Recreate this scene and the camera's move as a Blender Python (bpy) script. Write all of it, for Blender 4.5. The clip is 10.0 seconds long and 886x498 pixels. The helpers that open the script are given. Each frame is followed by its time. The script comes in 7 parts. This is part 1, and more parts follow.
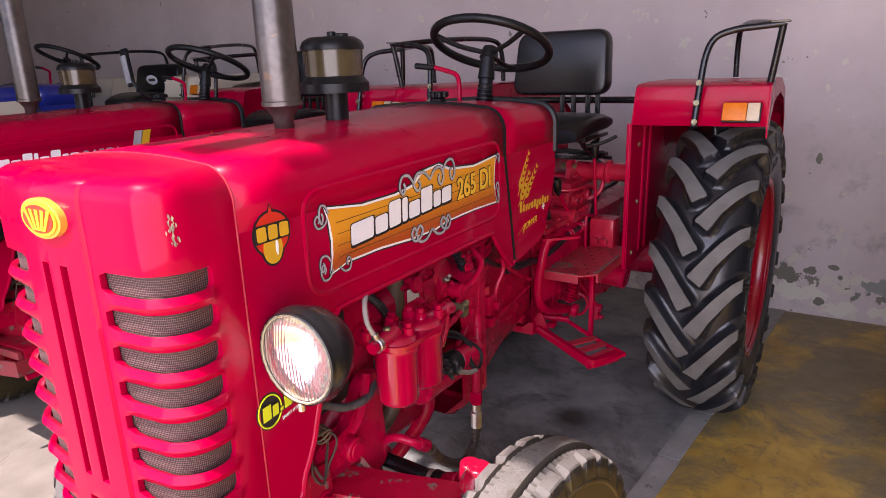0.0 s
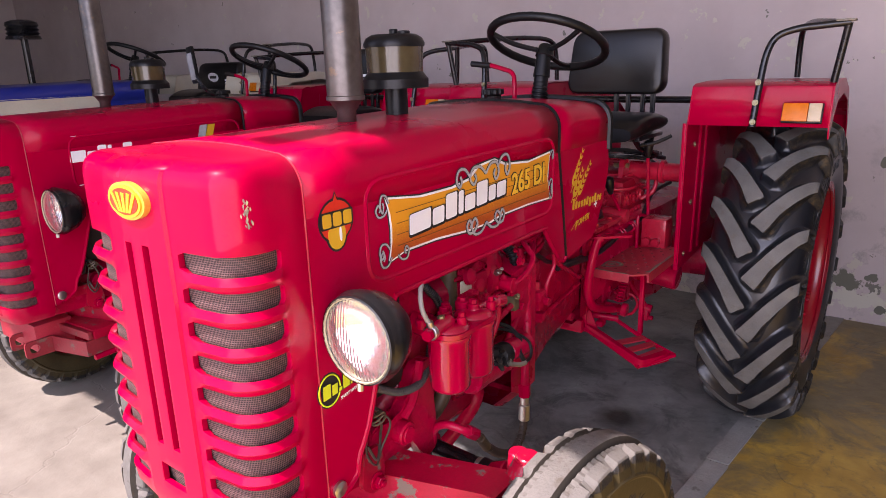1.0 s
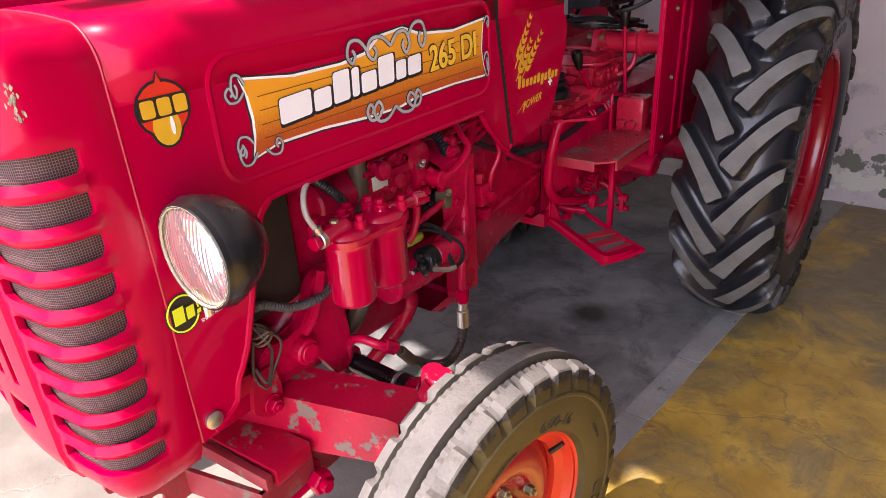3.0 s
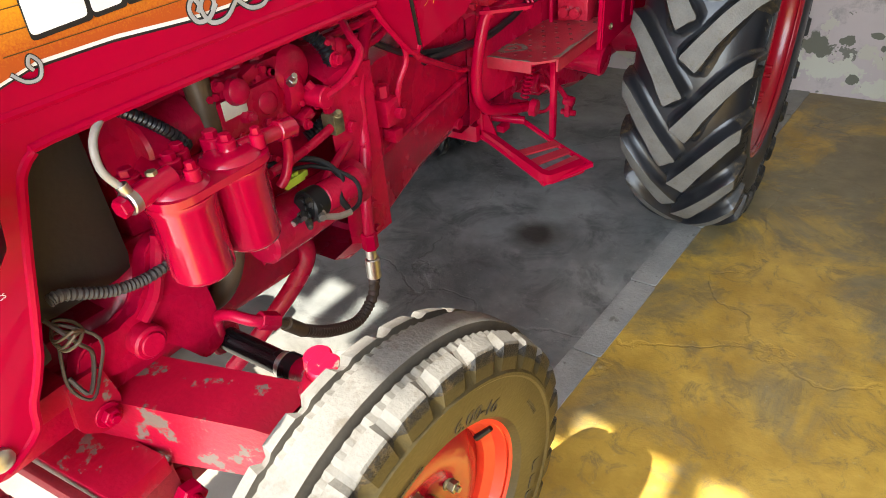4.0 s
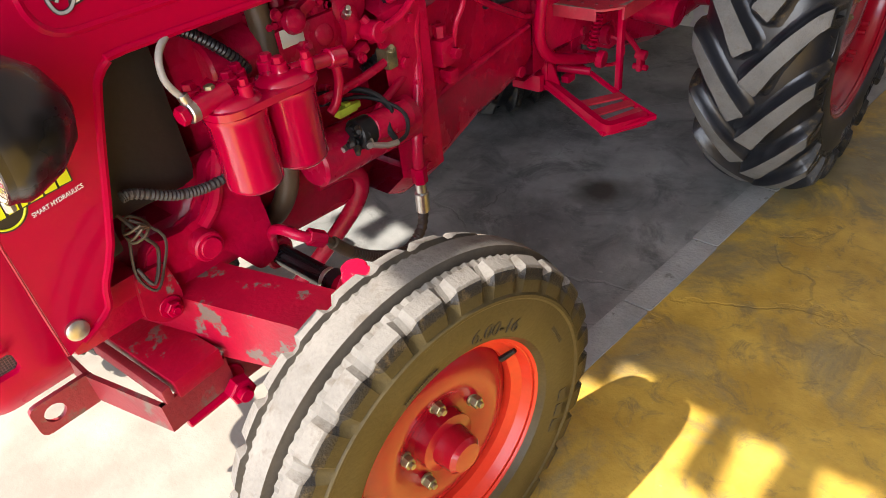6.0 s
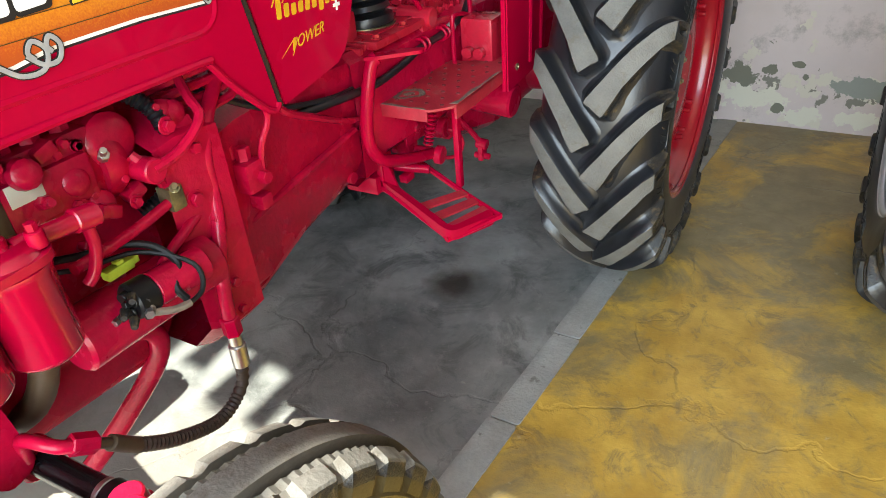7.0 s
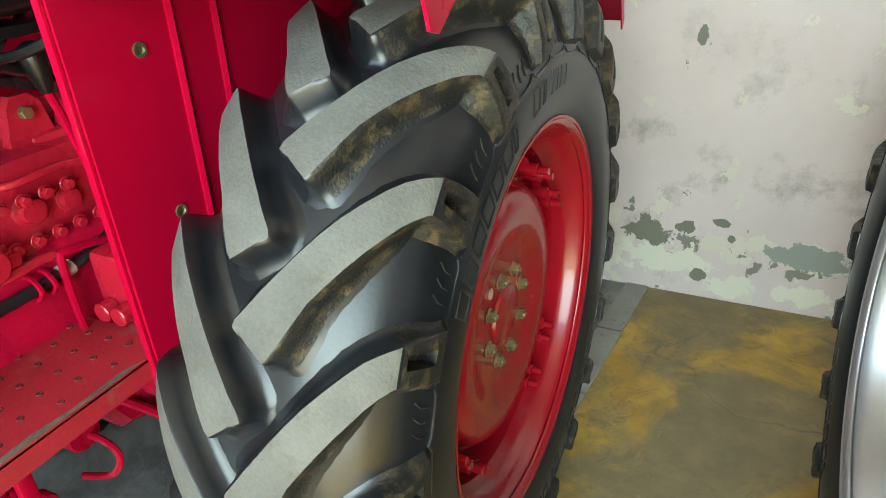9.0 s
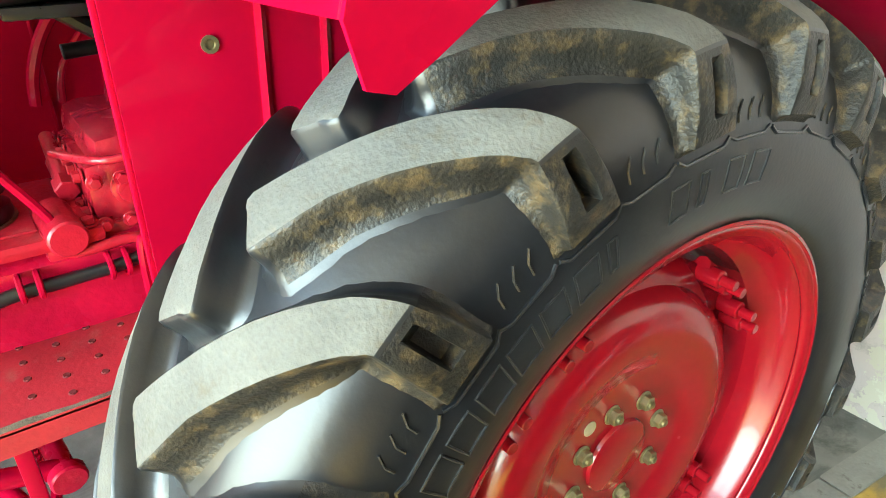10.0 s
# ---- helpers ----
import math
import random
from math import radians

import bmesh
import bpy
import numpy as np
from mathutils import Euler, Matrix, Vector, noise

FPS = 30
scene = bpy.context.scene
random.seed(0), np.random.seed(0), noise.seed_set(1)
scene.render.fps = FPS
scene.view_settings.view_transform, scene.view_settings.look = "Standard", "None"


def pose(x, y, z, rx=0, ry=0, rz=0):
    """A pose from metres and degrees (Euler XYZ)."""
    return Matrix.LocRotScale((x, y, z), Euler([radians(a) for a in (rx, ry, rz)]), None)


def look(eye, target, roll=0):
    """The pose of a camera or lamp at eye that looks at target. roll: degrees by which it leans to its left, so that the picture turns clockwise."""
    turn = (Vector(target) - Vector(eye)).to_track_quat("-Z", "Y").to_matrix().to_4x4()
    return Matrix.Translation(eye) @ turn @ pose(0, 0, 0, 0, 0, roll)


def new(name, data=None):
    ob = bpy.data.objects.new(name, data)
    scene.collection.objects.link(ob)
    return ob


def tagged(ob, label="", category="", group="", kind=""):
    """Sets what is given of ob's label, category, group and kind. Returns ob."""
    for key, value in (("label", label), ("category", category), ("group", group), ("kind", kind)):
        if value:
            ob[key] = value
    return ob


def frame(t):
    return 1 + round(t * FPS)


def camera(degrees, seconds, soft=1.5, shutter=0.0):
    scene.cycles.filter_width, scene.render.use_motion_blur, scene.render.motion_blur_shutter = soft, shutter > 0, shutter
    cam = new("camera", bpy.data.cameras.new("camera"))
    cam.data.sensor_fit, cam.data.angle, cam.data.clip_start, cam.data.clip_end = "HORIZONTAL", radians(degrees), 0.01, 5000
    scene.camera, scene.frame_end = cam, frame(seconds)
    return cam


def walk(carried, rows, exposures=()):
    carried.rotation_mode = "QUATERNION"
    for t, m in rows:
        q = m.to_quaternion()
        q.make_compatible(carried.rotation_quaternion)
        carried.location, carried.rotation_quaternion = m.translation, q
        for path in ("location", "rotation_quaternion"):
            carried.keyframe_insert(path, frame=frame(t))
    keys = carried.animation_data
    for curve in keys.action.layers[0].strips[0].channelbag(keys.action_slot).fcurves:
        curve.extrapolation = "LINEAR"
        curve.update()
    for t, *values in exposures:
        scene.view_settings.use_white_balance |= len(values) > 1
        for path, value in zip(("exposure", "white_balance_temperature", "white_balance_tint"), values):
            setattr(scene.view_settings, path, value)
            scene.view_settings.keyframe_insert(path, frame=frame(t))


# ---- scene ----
cam = camera(68.2, 10.0, soft=0.5)
PATH = [
    (0, (0.08, -0.009, 1.445), (-0.962, 1.608, 0.897), -2.0),
    (0.5, (0.091, -0.04, 1.452), (-0.961, 1.599, 0.994), -1.6),
    (1, (0.086, -0.053, 1.438), (-1.071, 1.486, 0.895), -1.7),
    (1.5, (0.103, -0.053, 1.438), (-1.0, 1.509, 0.854), -0.5),
    (2, (0.109, -0.008, 1.434), (-0.948, 1.58, 0.833), -1.5),
    (2.5, (0.126, 0.104, 1.417), (-0.952, 1.651, 0.751), -3.1),
    (2.8, (0.142, 0.193, 1.403), (-0.984, 1.656, 0.634), -4.3),
    (3, (0.133, 0.243, 1.377), (-0.995, 1.652, 0.514), -3.5),
    (3.2, (0.101, 0.308, 1.347), (-0.968, 1.68, 0.361), -3.3),
    (4.3, (0.037, 0.589, 1.282), (-0.889, 1.948, 0.144), -4.6),
    (4.5, (0.061, 0.576, 1.275), (-0.895, 1.922, 0.147), -1.6),
    (5, (0.12, 0.542, 1.255), (-1.034, 1.665, 0.07), -6.6),
    (5.2, (0.144, 0.528, 1.267), (-1.037, 1.635, 0.092), -5.4),
    (6.3, (0.158, 0.549, 1.254), (-0.968, 1.704, 0.07), -7.8),
    (6.5, (0.136, 0.585, 1.259), (-0.919, 1.806, 0.077), -5.1),
    (6.6, (0.134, 0.622, 1.247), (-0.871, 1.899, 0.081), -4.6),
    (7, (0.076, 0.793, 1.274), (-0.793, 2.235, 0.194), -4.9),
    (7.2, (0.055, 0.872, 1.294), (-0.722, 2.425, 0.303), -3.0),
    (7.5, (0.074, 1.038, 1.326), (-0.551, 2.72, 0.444), -3.3),
    (7.8, (0.087, 1.27, 1.319), (-0.493, 2.936, 0.377), -5.0),
    (7.9, (0.127, 1.303, 1.316), (-0.589, 2.956, 0.448), -5.4),
    (8, (0.128, 1.36, 1.314), (-0.566, 2.988, 0.382), -3.9),
    (8.5, (0.096, 1.648, 1.299), (-0.557, 3.332, 0.441), -2.3),
    (9, (0.083, 1.885, 1.268), (-0.719, 3.461, 0.333), -3.3),
    (9.3, (0.185, 2.022, 1.245), (-0.931, 3.317, 0.209), -2.2),
    (9.5, (0.129, 2.129, 1.237), (-1.127, 3.288, 0.198), 2.3),
    (10, (0.118, 2.244, 1.254), (-1.314, 3.297, 0.336), 0.0),
]
EXPOSURE = [(0.0, 1.25, 6500, 32), (2.5, 1.37, 6500, 34), (3.2, 1.55, 6500, 24), (4.5, 2.25, 6600, 2), (5.0, 2.0, 6600, 2), (6.3, 1.65, 6700, 16), (6.9, 2.15, 6450, 4), (7.5, 3.12, 6350, -4), (8.0, 3.35, 6350, -6), (8.5, 2.95, 6500, -12), (9.0, 2.7, 6500, -12), (9.5, 3.4, 6550, -12), (10.0, 3.6, 6550, -14)]
walk(cam, [(t, look(eye, target, roll)) for t, eye, target, roll in PATH], EXPOSURE)

# ---- light ----
SUN_DIR = Vector((-0.20, -0.47, 0.80)).normalized()
world = bpy.data.worlds.new("sky")
scene.world = world
world.use_nodes = True
wn = world.node_tree
sky = wn.nodes.new("ShaderNodeTexSky")
sky.sky_type, sky.sun_disc = "NISHITA", False
sky.sun_elevation = math.asin(SUN_DIR.z)
sky.sun_rotation = math.atan2(SUN_DIR.x, SUN_DIR.y)
wn.nodes["Background"].inputs["Strength"].default_value = 0.12
wn.links.new(sky.outputs[0], wn.nodes["Background"].inputs["Color"])
sun = new("sun", bpy.data.lights.new("sun", "SUN"))
OPENING = 56.0
sun.data.energy, sun.data.angle, sun.data.color = 4.6, radians(0.6), (1.0, 0.94, 0.86)
sun.matrix_world = look(SUN_DIR * 20, (0, 0, 0))


# ---- material tools ----
def material(name, colour, rough=0.5, metal=0.0, coat=0.0, vary=0.12, scale=6.0, fine=60.0, bump=0.05, dirt=None, dirt_at=0.62, spec=0.5, soft=0.06):
    """Base colour with variation at two scales, fine relief, and patches of a second colour."""
    m = bpy.data.materials.new(name)
    m.use_nodes = True
    t = m.node_tree
    n, lk = t.nodes, t.links
    b = n["Principled BSDF"]
    b.inputs["Roughness"].default_value, b.inputs["Metallic"].default_value = rough, metal
    b.inputs["Coat Weight"].default_value, b.inputs["Coat Roughness"].default_value = coat, 0.03
    b.inputs["Specular IOR Level"].default_value = spec
    geo = n.new("ShaderNodeNewGeometry")
    big, small = n.new("ShaderNodeTexNoise"), n.new("ShaderNodeTexNoise")
    big.inputs["Scale"].default_value, big.inputs["Detail"].default_value = scale, 5
    small.inputs["Scale"].default_value, small.inputs["Detail"].default_value = fine, 4
    lk.new(geo.outputs["Position"], big.inputs["Vector"])
    lk.new(geo.outputs["Position"], small.inputs["Vector"])
    mix = n.new("ShaderNodeMix")
    mix.data_type = "RGBA"
    mix.inputs["A"].default_value = (*[c * (1 - vary) for c in colour], 1)
    mix.inputs["B"].default_value = (*[min(1, c * (1 + vary)) for c in colour], 1)
    add = n.new("ShaderNodeMath")
    add.operation = "MULTIPLY_ADD"
    add.inputs[1].default_value, add.inputs[2].default_value = 0.4, 0.0
    lk.new(small.outputs["Fac"], add.inputs[0])
    lk.new(big.outputs["Fac"], add.inputs[2])
    ramp = n.new("ShaderNodeMapRange")
    ramp.inputs["From Min"].default_value, ramp.inputs["From Max"].default_value = 0.45, 0.95
    lk.new(add.outputs[0], ramp.inputs["Value"])
    lk.new(ramp.outputs[0], mix.inputs["Factor"])
    out = mix.outputs["Result"]
    if dirt:
        spot = n.new("ShaderNodeTexNoise")
        spot.inputs["Scale"].default_value, spot.inputs["Detail"].default_value = scale * 2.3, 8
        spot.inputs["Roughness"].default_value = 0.65
        lk.new(geo.outputs["Position"], spot.inputs["Vector"])
        edge = n.new("ShaderNodeMapRange")
        edge.inputs["From Min"].default_value, edge.inputs["From Max"].default_value = dirt_at, dirt_at + soft
        lk.new(spot.outputs["Fac"], edge.inputs["Value"])
        over = n.new("ShaderNodeMix")
        over.data_type = "RGBA"
        lk.new(edge.outputs[0], over.inputs["Factor"])
        lk.new(out, over.inputs["A"])
        over.inputs["B"].default_value = (*dirt, 1)
        out = over.outputs["Result"]
    lk.new(out, b.inputs["Base Color"])
    rr = n.new("ShaderNodeMapRange")
    rr.inputs["To Min"].default_value, rr.inputs["To Max"].default_value = max(0.02, rough - 0.08), min(1, rough + 0.12)
    lk.new(big.outputs["Fac"], rr.inputs["Value"])
    lk.new(rr.outputs[0], b.inputs["Roughness"])
    if bump:
        bp = n.new("ShaderNodeBump")
        bp.inputs["Strength"].default_value, bp.inputs["Distance"].default_value = bump, 0.01
        lk.new(add.outputs[0], bp.inputs["Height"])
        lk.new(bp.outputs[0], b.inputs["Normal"])
    return m


RED = (0.38, 0.0003, 0.028)
PAINT = material("red_bonnet_paint", RED, 0.27, coat=0.22, vary=0.04, scale=3, fine=150, bump=0.004, spec=0.05)
ENGINE = material("red_engine_paint", (0.40, 0.0018, 0.031), 0.25, coat=0.12, vary=0.28, scale=9, fine=90, bump=0.26, spec=0.22)
WORN = material("worn_red_paint", (0.36, 0.003, 0.024), 0.30, vary=0.2, scale=8, fine=120, bump=0.2, dirt=(0.17, 0.125, 0.10), dirt_at=0.585, soft=0.03, spec=0.4)
DUSTY = material("dusty_red_paint", (0.38, 0.018, 0.036), 0.46, vary=0.25, scale=8, fine=140, bump=0.15, dirt=(0.36, 0.10, 0.095), dirt_at=0.58, soft=0.18)
RIMRED = material("red_rim_paint", (0.27, 0.003, 0.012), 0.22, coat=0.4, vary=0.08, scale=5, fine=80, bump=0.03, spec=0.4)
ORANGE = material("orange_rim_paint", (0.52, 0.030, 0.012), 0.32, coat=0.2, vary=0.14, scale=8, fine=80, bump=0.04, spec=0.35)
RUBBER = material("black_rubber", (0.0095, 0.0108, 0.014), 0.31, vary=0.35, scale=6, fine=160, bump=0.05, dirt=(0.022, 0.021, 0.020), dirt_at=0.56, soft=0.25, spec=0.62)
FGROOVE = material("dusty_groove_rubber", (0.075, 0.062, 0.045), 0.8, vary=0.3, scale=14, fine=160, bump=0.2)
TREAD = material("dusty_tread_rubber", (0.112, 0.111, 0.104), 0.8, vary=0.25, scale=16, fine=220, bump=0.3, dirt=(0.095, 0.088, 0.072), dirt_at=0.56, soft=0.12)
SIDEWALL = material("dusty_sidewall", (0.044, 0.034, 0.014), 0.42, vary=0.4, scale=9, fine=140, bump=0.15, spec=0.35)
DULL = material("dull_tread_rubber", (0.048, 0.049, 0.050), 0.6, vary=0.3, scale=16, fine=220, bump=0.3, dirt=(0.075, 0.071, 0.064), dirt_at=0.56, soft=0.12)
FTREAD = material("pale_dusty_tread", (0.118, 0.110, 0.096), 0.85, vary=0.25, scale=12, fine=170, bump=0.35, dirt=(0.078, 0.066, 0.050), dirt_at=0.54, soft=0.14)
BLACK = material("black_paint", (0.007, 0.007, 0.008), 0.25, coat=0.2, vary=0.2, scale=8, fine=90, bump=0.03, spec=0.4)
MATT = material("matt_black_plastic", (0.006, 0.0063, 0.007), 0.38, vary=0.25, scale=8, fine=160, bump=0.08, spec=0.3)
VINYL = material("black_vinyl", (0.006, 0.006, 0.0065), 0.30, vary=0.2, scale=5, fine=260, bump=0.12, spec=0.4)
STEEL = material("bare_steel", (0.55, 0.54, 0.52), 0.35, metal=1.0, vary=0.15, scale=12, fine=120, bump=0.08)
SILVER = material("silver_rim_paint", (0.50, 0.51, 0.53), 0.30, metal=0.75, vary=0.05, scale=5, fine=120, bump=0.02)
BRASS = material("plated_bolt", (0.26, 0.23, 0.13), 0.34, metal=0.75, vary=0.4, scale=30, fine=200, bump=0.1)
PIPE = material("heat_stained_steel", (0.13, 0.115, 0.105), 0.34, metal=0.75, vary=0.35, scale=6, fine=70, bump=0.1, dirt=(0.20, 0.135, 0.09), dirt_at=0.585, soft=0.05, spec=0.4)
AMBER = material("amber_lens", (0.60, 0.155, 0.004), 0.25, vary=0.1, scale=30, fine=200, bump=0.05, spec=0.25)
CLEARLENS = material("ribbed_clear_lens", (0.52, 0.42, 0.28), 0.25, vary=0.1, scale=30, fine=200, bump=0.05, spec=0.3)
BOWL = material("oily_plastic_bowl", (0.060, 0.046, 0.020), 0.22, coat=0.5, vary=0.3, scale=10, fine=60, bump=0.02)
HOSE = material("brown_rubber_hose", (0.085, 0.055, 0.030), 0.42, vary=0.25, scale=12, fine=120, bump=0.1)
CLEARHOSE = material("clear_plastic_hose", (0.33, 0.31, 0.28), 0.3, vary=0.15, scale=20, fine=160, bump=0.03)
GREENCLIP = material("green_plastic", (0.42, 0.50, 0.04), 0.4, vary=0.15, scale=30, fine=160, bump=0.05)
YELLOW = material("yellow_print", (0.62, 0.35, 0.015), 0.35, vary=0.06, scale=20, fine=200, bump=0.01)
GILT = material("bright_yellow_print", (0.80, 0.48, 0.03), 0.35, vary=0.06, scale=20, fine=200, bump=0.01)
LIME = material("lime_print", (0.62, 0.68, 0.01), 0.35, vary=0.05, scale=20, fine=200, bump=0.01)
WHITE = material("white_print", (0.80, 0.80, 0.82), 0.35, vary=0.05, scale=20, fine=200, bump=0.01)
GREY = material("silver_grey_print", (0.34, 0.35, 0.37), 0.35, vary=0.2, scale=40, fine=200, bump=0.01)
INK = material("black_print", (0.014, 0.013, 0.014), 0.4, vary=0.1, scale=20, fine=200, bump=0.01)
REDPRINT = material("red_print", (0.62, 0.03, 0.01), 0.35, vary=0.1, scale=20, fine=200, bump=0.01)
GOLD = material("gold_badge", (0.70, 0.48, 0.06), 0.3, metal=0.3, vary=0.1, scale=30, fine=150, bump=0.02)
BLUE = material("blue_bonnet_paint", (0.015, 0.03, 0.28), 0.3, coat=0.5, vary=0.08, scale=4, fine=100, bump=0.02)
CREAM = material("cream_paint", (0.62, 0.58, 0.46), 0.4, coat=0.2, vary=0.08, scale=5, fine=100, bump=0.03)
RADIATOR_SHADE = material("dark_dusty_radiator_and_shade", (0.013, 0.0095, 0.0065), 0.65, vary=0.4, scale=9, fine=120, bump=0.15)
FLANK = material("mud_stained_rubber", (0.013, 0.013, 0.013), 0.45, vary=0.4, scale=20, fine=260, bump=0.35, dirt=(0.075, 0.054, 0.028), dirt_at=0.50, soft=0.16, spec=0.4)
GLOSS = material("glossy_red_enamel", RED, 0.16, coat=0.8, vary=0.05, scale=6, fine=120, bump=0.006, spec=0.35)
MIRROR = material("bright_reflector", (0.88, 0.87, 0.82), 0.12, metal=1.0, vary=0.03, scale=20, fine=100, bump=0.02)


# ---- mesh tools ----
def box(bm, x0, x1, y0, y1, z0, z1, bevel=0.0, turn=None):
    """A bevelled block; turn: a matrix applied about its own centre."""
    c = Vector(((x0 + x1) / 2, (y0 + y1) / 2, (z0 + z1) / 2))
    m = Matrix.Translation(c) @ (turn.to_4x4() if turn else Matrix()) @ Matrix.Diagonal((x1 - x0, y1 - y0, z1 - z0, 1))
    made = bmesh.ops.create_cube(bm, size=1, matrix=m)["verts"]
    if bevel:
        edges = list({e for v in made for e in v.link_edges})
        bmesh.ops.bevel(bm, geom=edges, offset=bevel, segments=2, affect="EDGES", profile=0.6)


def smooth_path(pts, steps=6, closed=False):
    pts = [Vector(p) for p in pts]
    n, out = len(pts), []
    for i in range(n if closed else n - 1):
        p0, p1 = pts[(i - 1) % n] if closed or i else pts[0], pts[i]
        p2 = pts[(i + 1) % n]
        p3 = pts[(i + 2) % n] if closed or i + 2 < n else pts[-1]
        for k in range(steps):
            t = k / steps
            out.append(0.5 * (2 * p1 + (p2 - p0) * t + (2 * p0 - 5 * p1 + 4 * p2 - p3) * t * t + (3 * p1 - p0 - 3 * p2 + p3) * t ** 3))
    if not closed:
        out.append(pts[-1])
    return out


def tube(bm, pts, r, seg=10, steps=5, closed=False, radii=None):
    """A round tube along a smooth path."""
    path = smooth_path(pts, steps, closed) if steps else [Vector(p) for p in pts]
    n, rings = len(path), []
    side = None
    for i, p in enumerate(path):
        a = path[(i - 1) % n] if closed or i else p
        b = path[(i + 1) % n] if closed or i + 1 < n else p
        d = (b - a).normalized()
        if side is None:
            side = d.cross((0, 0, 1)) if abs(d.z) < 0.9 else d.cross((0, 1, 0))
        side = (side - d * side.dot(d)).normalized()
        up = d.cross(side)
        rr = radii[min(len(radii) - 1, int(i * len(radii) / n))] if radii else r
        rings.append([bm.verts.new(p + rr * (math.cos(k * 2 * math.pi / seg) * side + math.sin(k * 2 * math.pi / seg) * up)) for k in range(seg)])
    for i in range(n if closed else n - 1):
        q, s = rings[i], rings[(i + 1) % n]
        for k in range(seg):
            bm.faces.new((q[k], q[(k + 1) % seg], s[(k + 1) % seg], s[k]))
    if not closed:
        bm.faces.new(rings[0][::-1])
        bm.faces.new(rings[-1])


def lathe(bm, profile, origin, axis, seg=32, mats=None, loop=False):
    """Turns a profile of (along the axis, radius) round an axis from origin."""
    axis = Vector(axis).normalized()
    a = axis.orthogonal().normalized()
    b = axis.cross(a)
    o, rings = Vector(origin), []
    for h, r in profile:
        if r < 1e-5:
            rings.append([bm.verts.new(o + axis * h)])
        else:
            rings.append([bm.verts.new(o + axis * h + r * (math.cos(2 * math.pi * k / seg) * a + math.sin(2 * math.pi * k / seg) * b)) for k in range(seg)])
    pairs = list(zip(rings, rings[1:])) + ([(rings[-1], rings[0])] if loop else [])
    for i, (p, q) in enumerate(pairs):
        for k in range(seg):
            j = (k + 1) % seg
            if len(p) == 1 and len(q) == 1:
                continue
            f = bm.faces.new((p[0], q[j], q[k]) if len(p) == 1 else (p[k], p[j], q[0]) if len(q) == 1 else (p[k], p[j], q[j], q[k]))
            if mats:
                f.material_index = mats[i]


def rod(bm, p0, p1, r, r1=None, seg=16, chamfer=0.12):
    """A solid cylinder or cone with softened ends."""
    p0, p1 = Vector(p0), Vector(p1)
    h, r1 = (p1 - p0).length, r if r1 is None else r1
    c = min(chamfer * min(r, r1), h * 0.3)
    lathe(bm, [(0, 0), (0, r - c), (c, r), (h - c, r1), (h, r1 - c), (h, 0)], p0, p1 - p0, seg)


def bolt(bm, p, axis, r=0.009, h=0.008):
    """A hexagon head on a washer."""
    axis = Vector(axis).normalized()
    rod(bm, Vector(p), Vector(p) + axis * h * 0.3, r * 1.45, seg=12)
    rod(bm, Vector(p) + axis * h * 0.3, Vector(p) + axis * h * 1.3, r, seg=6)


def sheet(bm, outline, place, thick, mat=0):
    """A flat plate from a 2D outline; place(u, v, w) gives the point, w across the thickness."""
    lo, hi = [[bm.verts.new(place(u, v, w)) for u, v in outline] for w in (0.0, thick)]
    fs = [bm.faces.new(lo[::-1]), bm.faces.new(hi)]
    for i in range(len(lo)):
        j = (i + 1) % len(lo)
        fs.append(bm.faces.new((lo[i], lo[j], hi[j], hi[i])))
    for f in fs:
        f.material_index = mat


def loft(bm, sections, close=False):
    rows = [[bm.verts.new(p) for p in s] for s in sections]
    for p, q in zip(rows, rows[1:]):
        n = len(p)
        for k in range(n if close else n - 1):
            bm.faces.new((p[k], p[(k + 1) % n], q[(k + 1) % n], q[k]))
    return rows


def rounded(points, radius, steps=5):
    """A 2D outline with rounded corners."""
    out, n = [], len(points)
    for i in range(n):
        a, b, c = (Vector(points[(i + k) % n]).to_2d() for k in (-1, 0, 1))
        ra = min(radius, (a - b).length * 0.45, (c - b).length * 0.45)
        p, q = b + (a - b).normalized() * ra, b + (c - b).normalized() * ra
        for k in range(steps + 1):
            t = k / steps
            out.append(tuple((1 - t) ** 2 * p + 2 * t * (1 - t) * b + t * t * q))
    return out


def part(name, bm, mats, parent=None, label="", flat=False, angle=38, thick=0.0):
    """Links a bmesh as one mesh object under its thing or part."""
    bmesh.ops.recalc_face_normals(bm, faces=bm.faces[:])
    me = bpy.data.meshes.new(name)
    bm.to_mesh(me)
    bm.free()
    for m in mats if isinstance(mats, (list, tuple)) else [mats]:
        me.materials.append(m)
    if not flat:
        me.polygons.foreach_set("use_smooth", [True] * len(me.polygons))
        me.set_sharp_from_angle(angle=radians(angle))
    ob = new(name, me)
    if parent:
        ob.parent = parent
    if thick:
        sol = ob.modifiers.new("thickness", "SOLIDIFY")
        sol.thickness, sol.offset = thick, -1
    return tagged(ob, label)


def thing(name, at, label, category, group=""):
    ob = new(name)
    ob.location = at
    return tagged(ob, label, category, group)


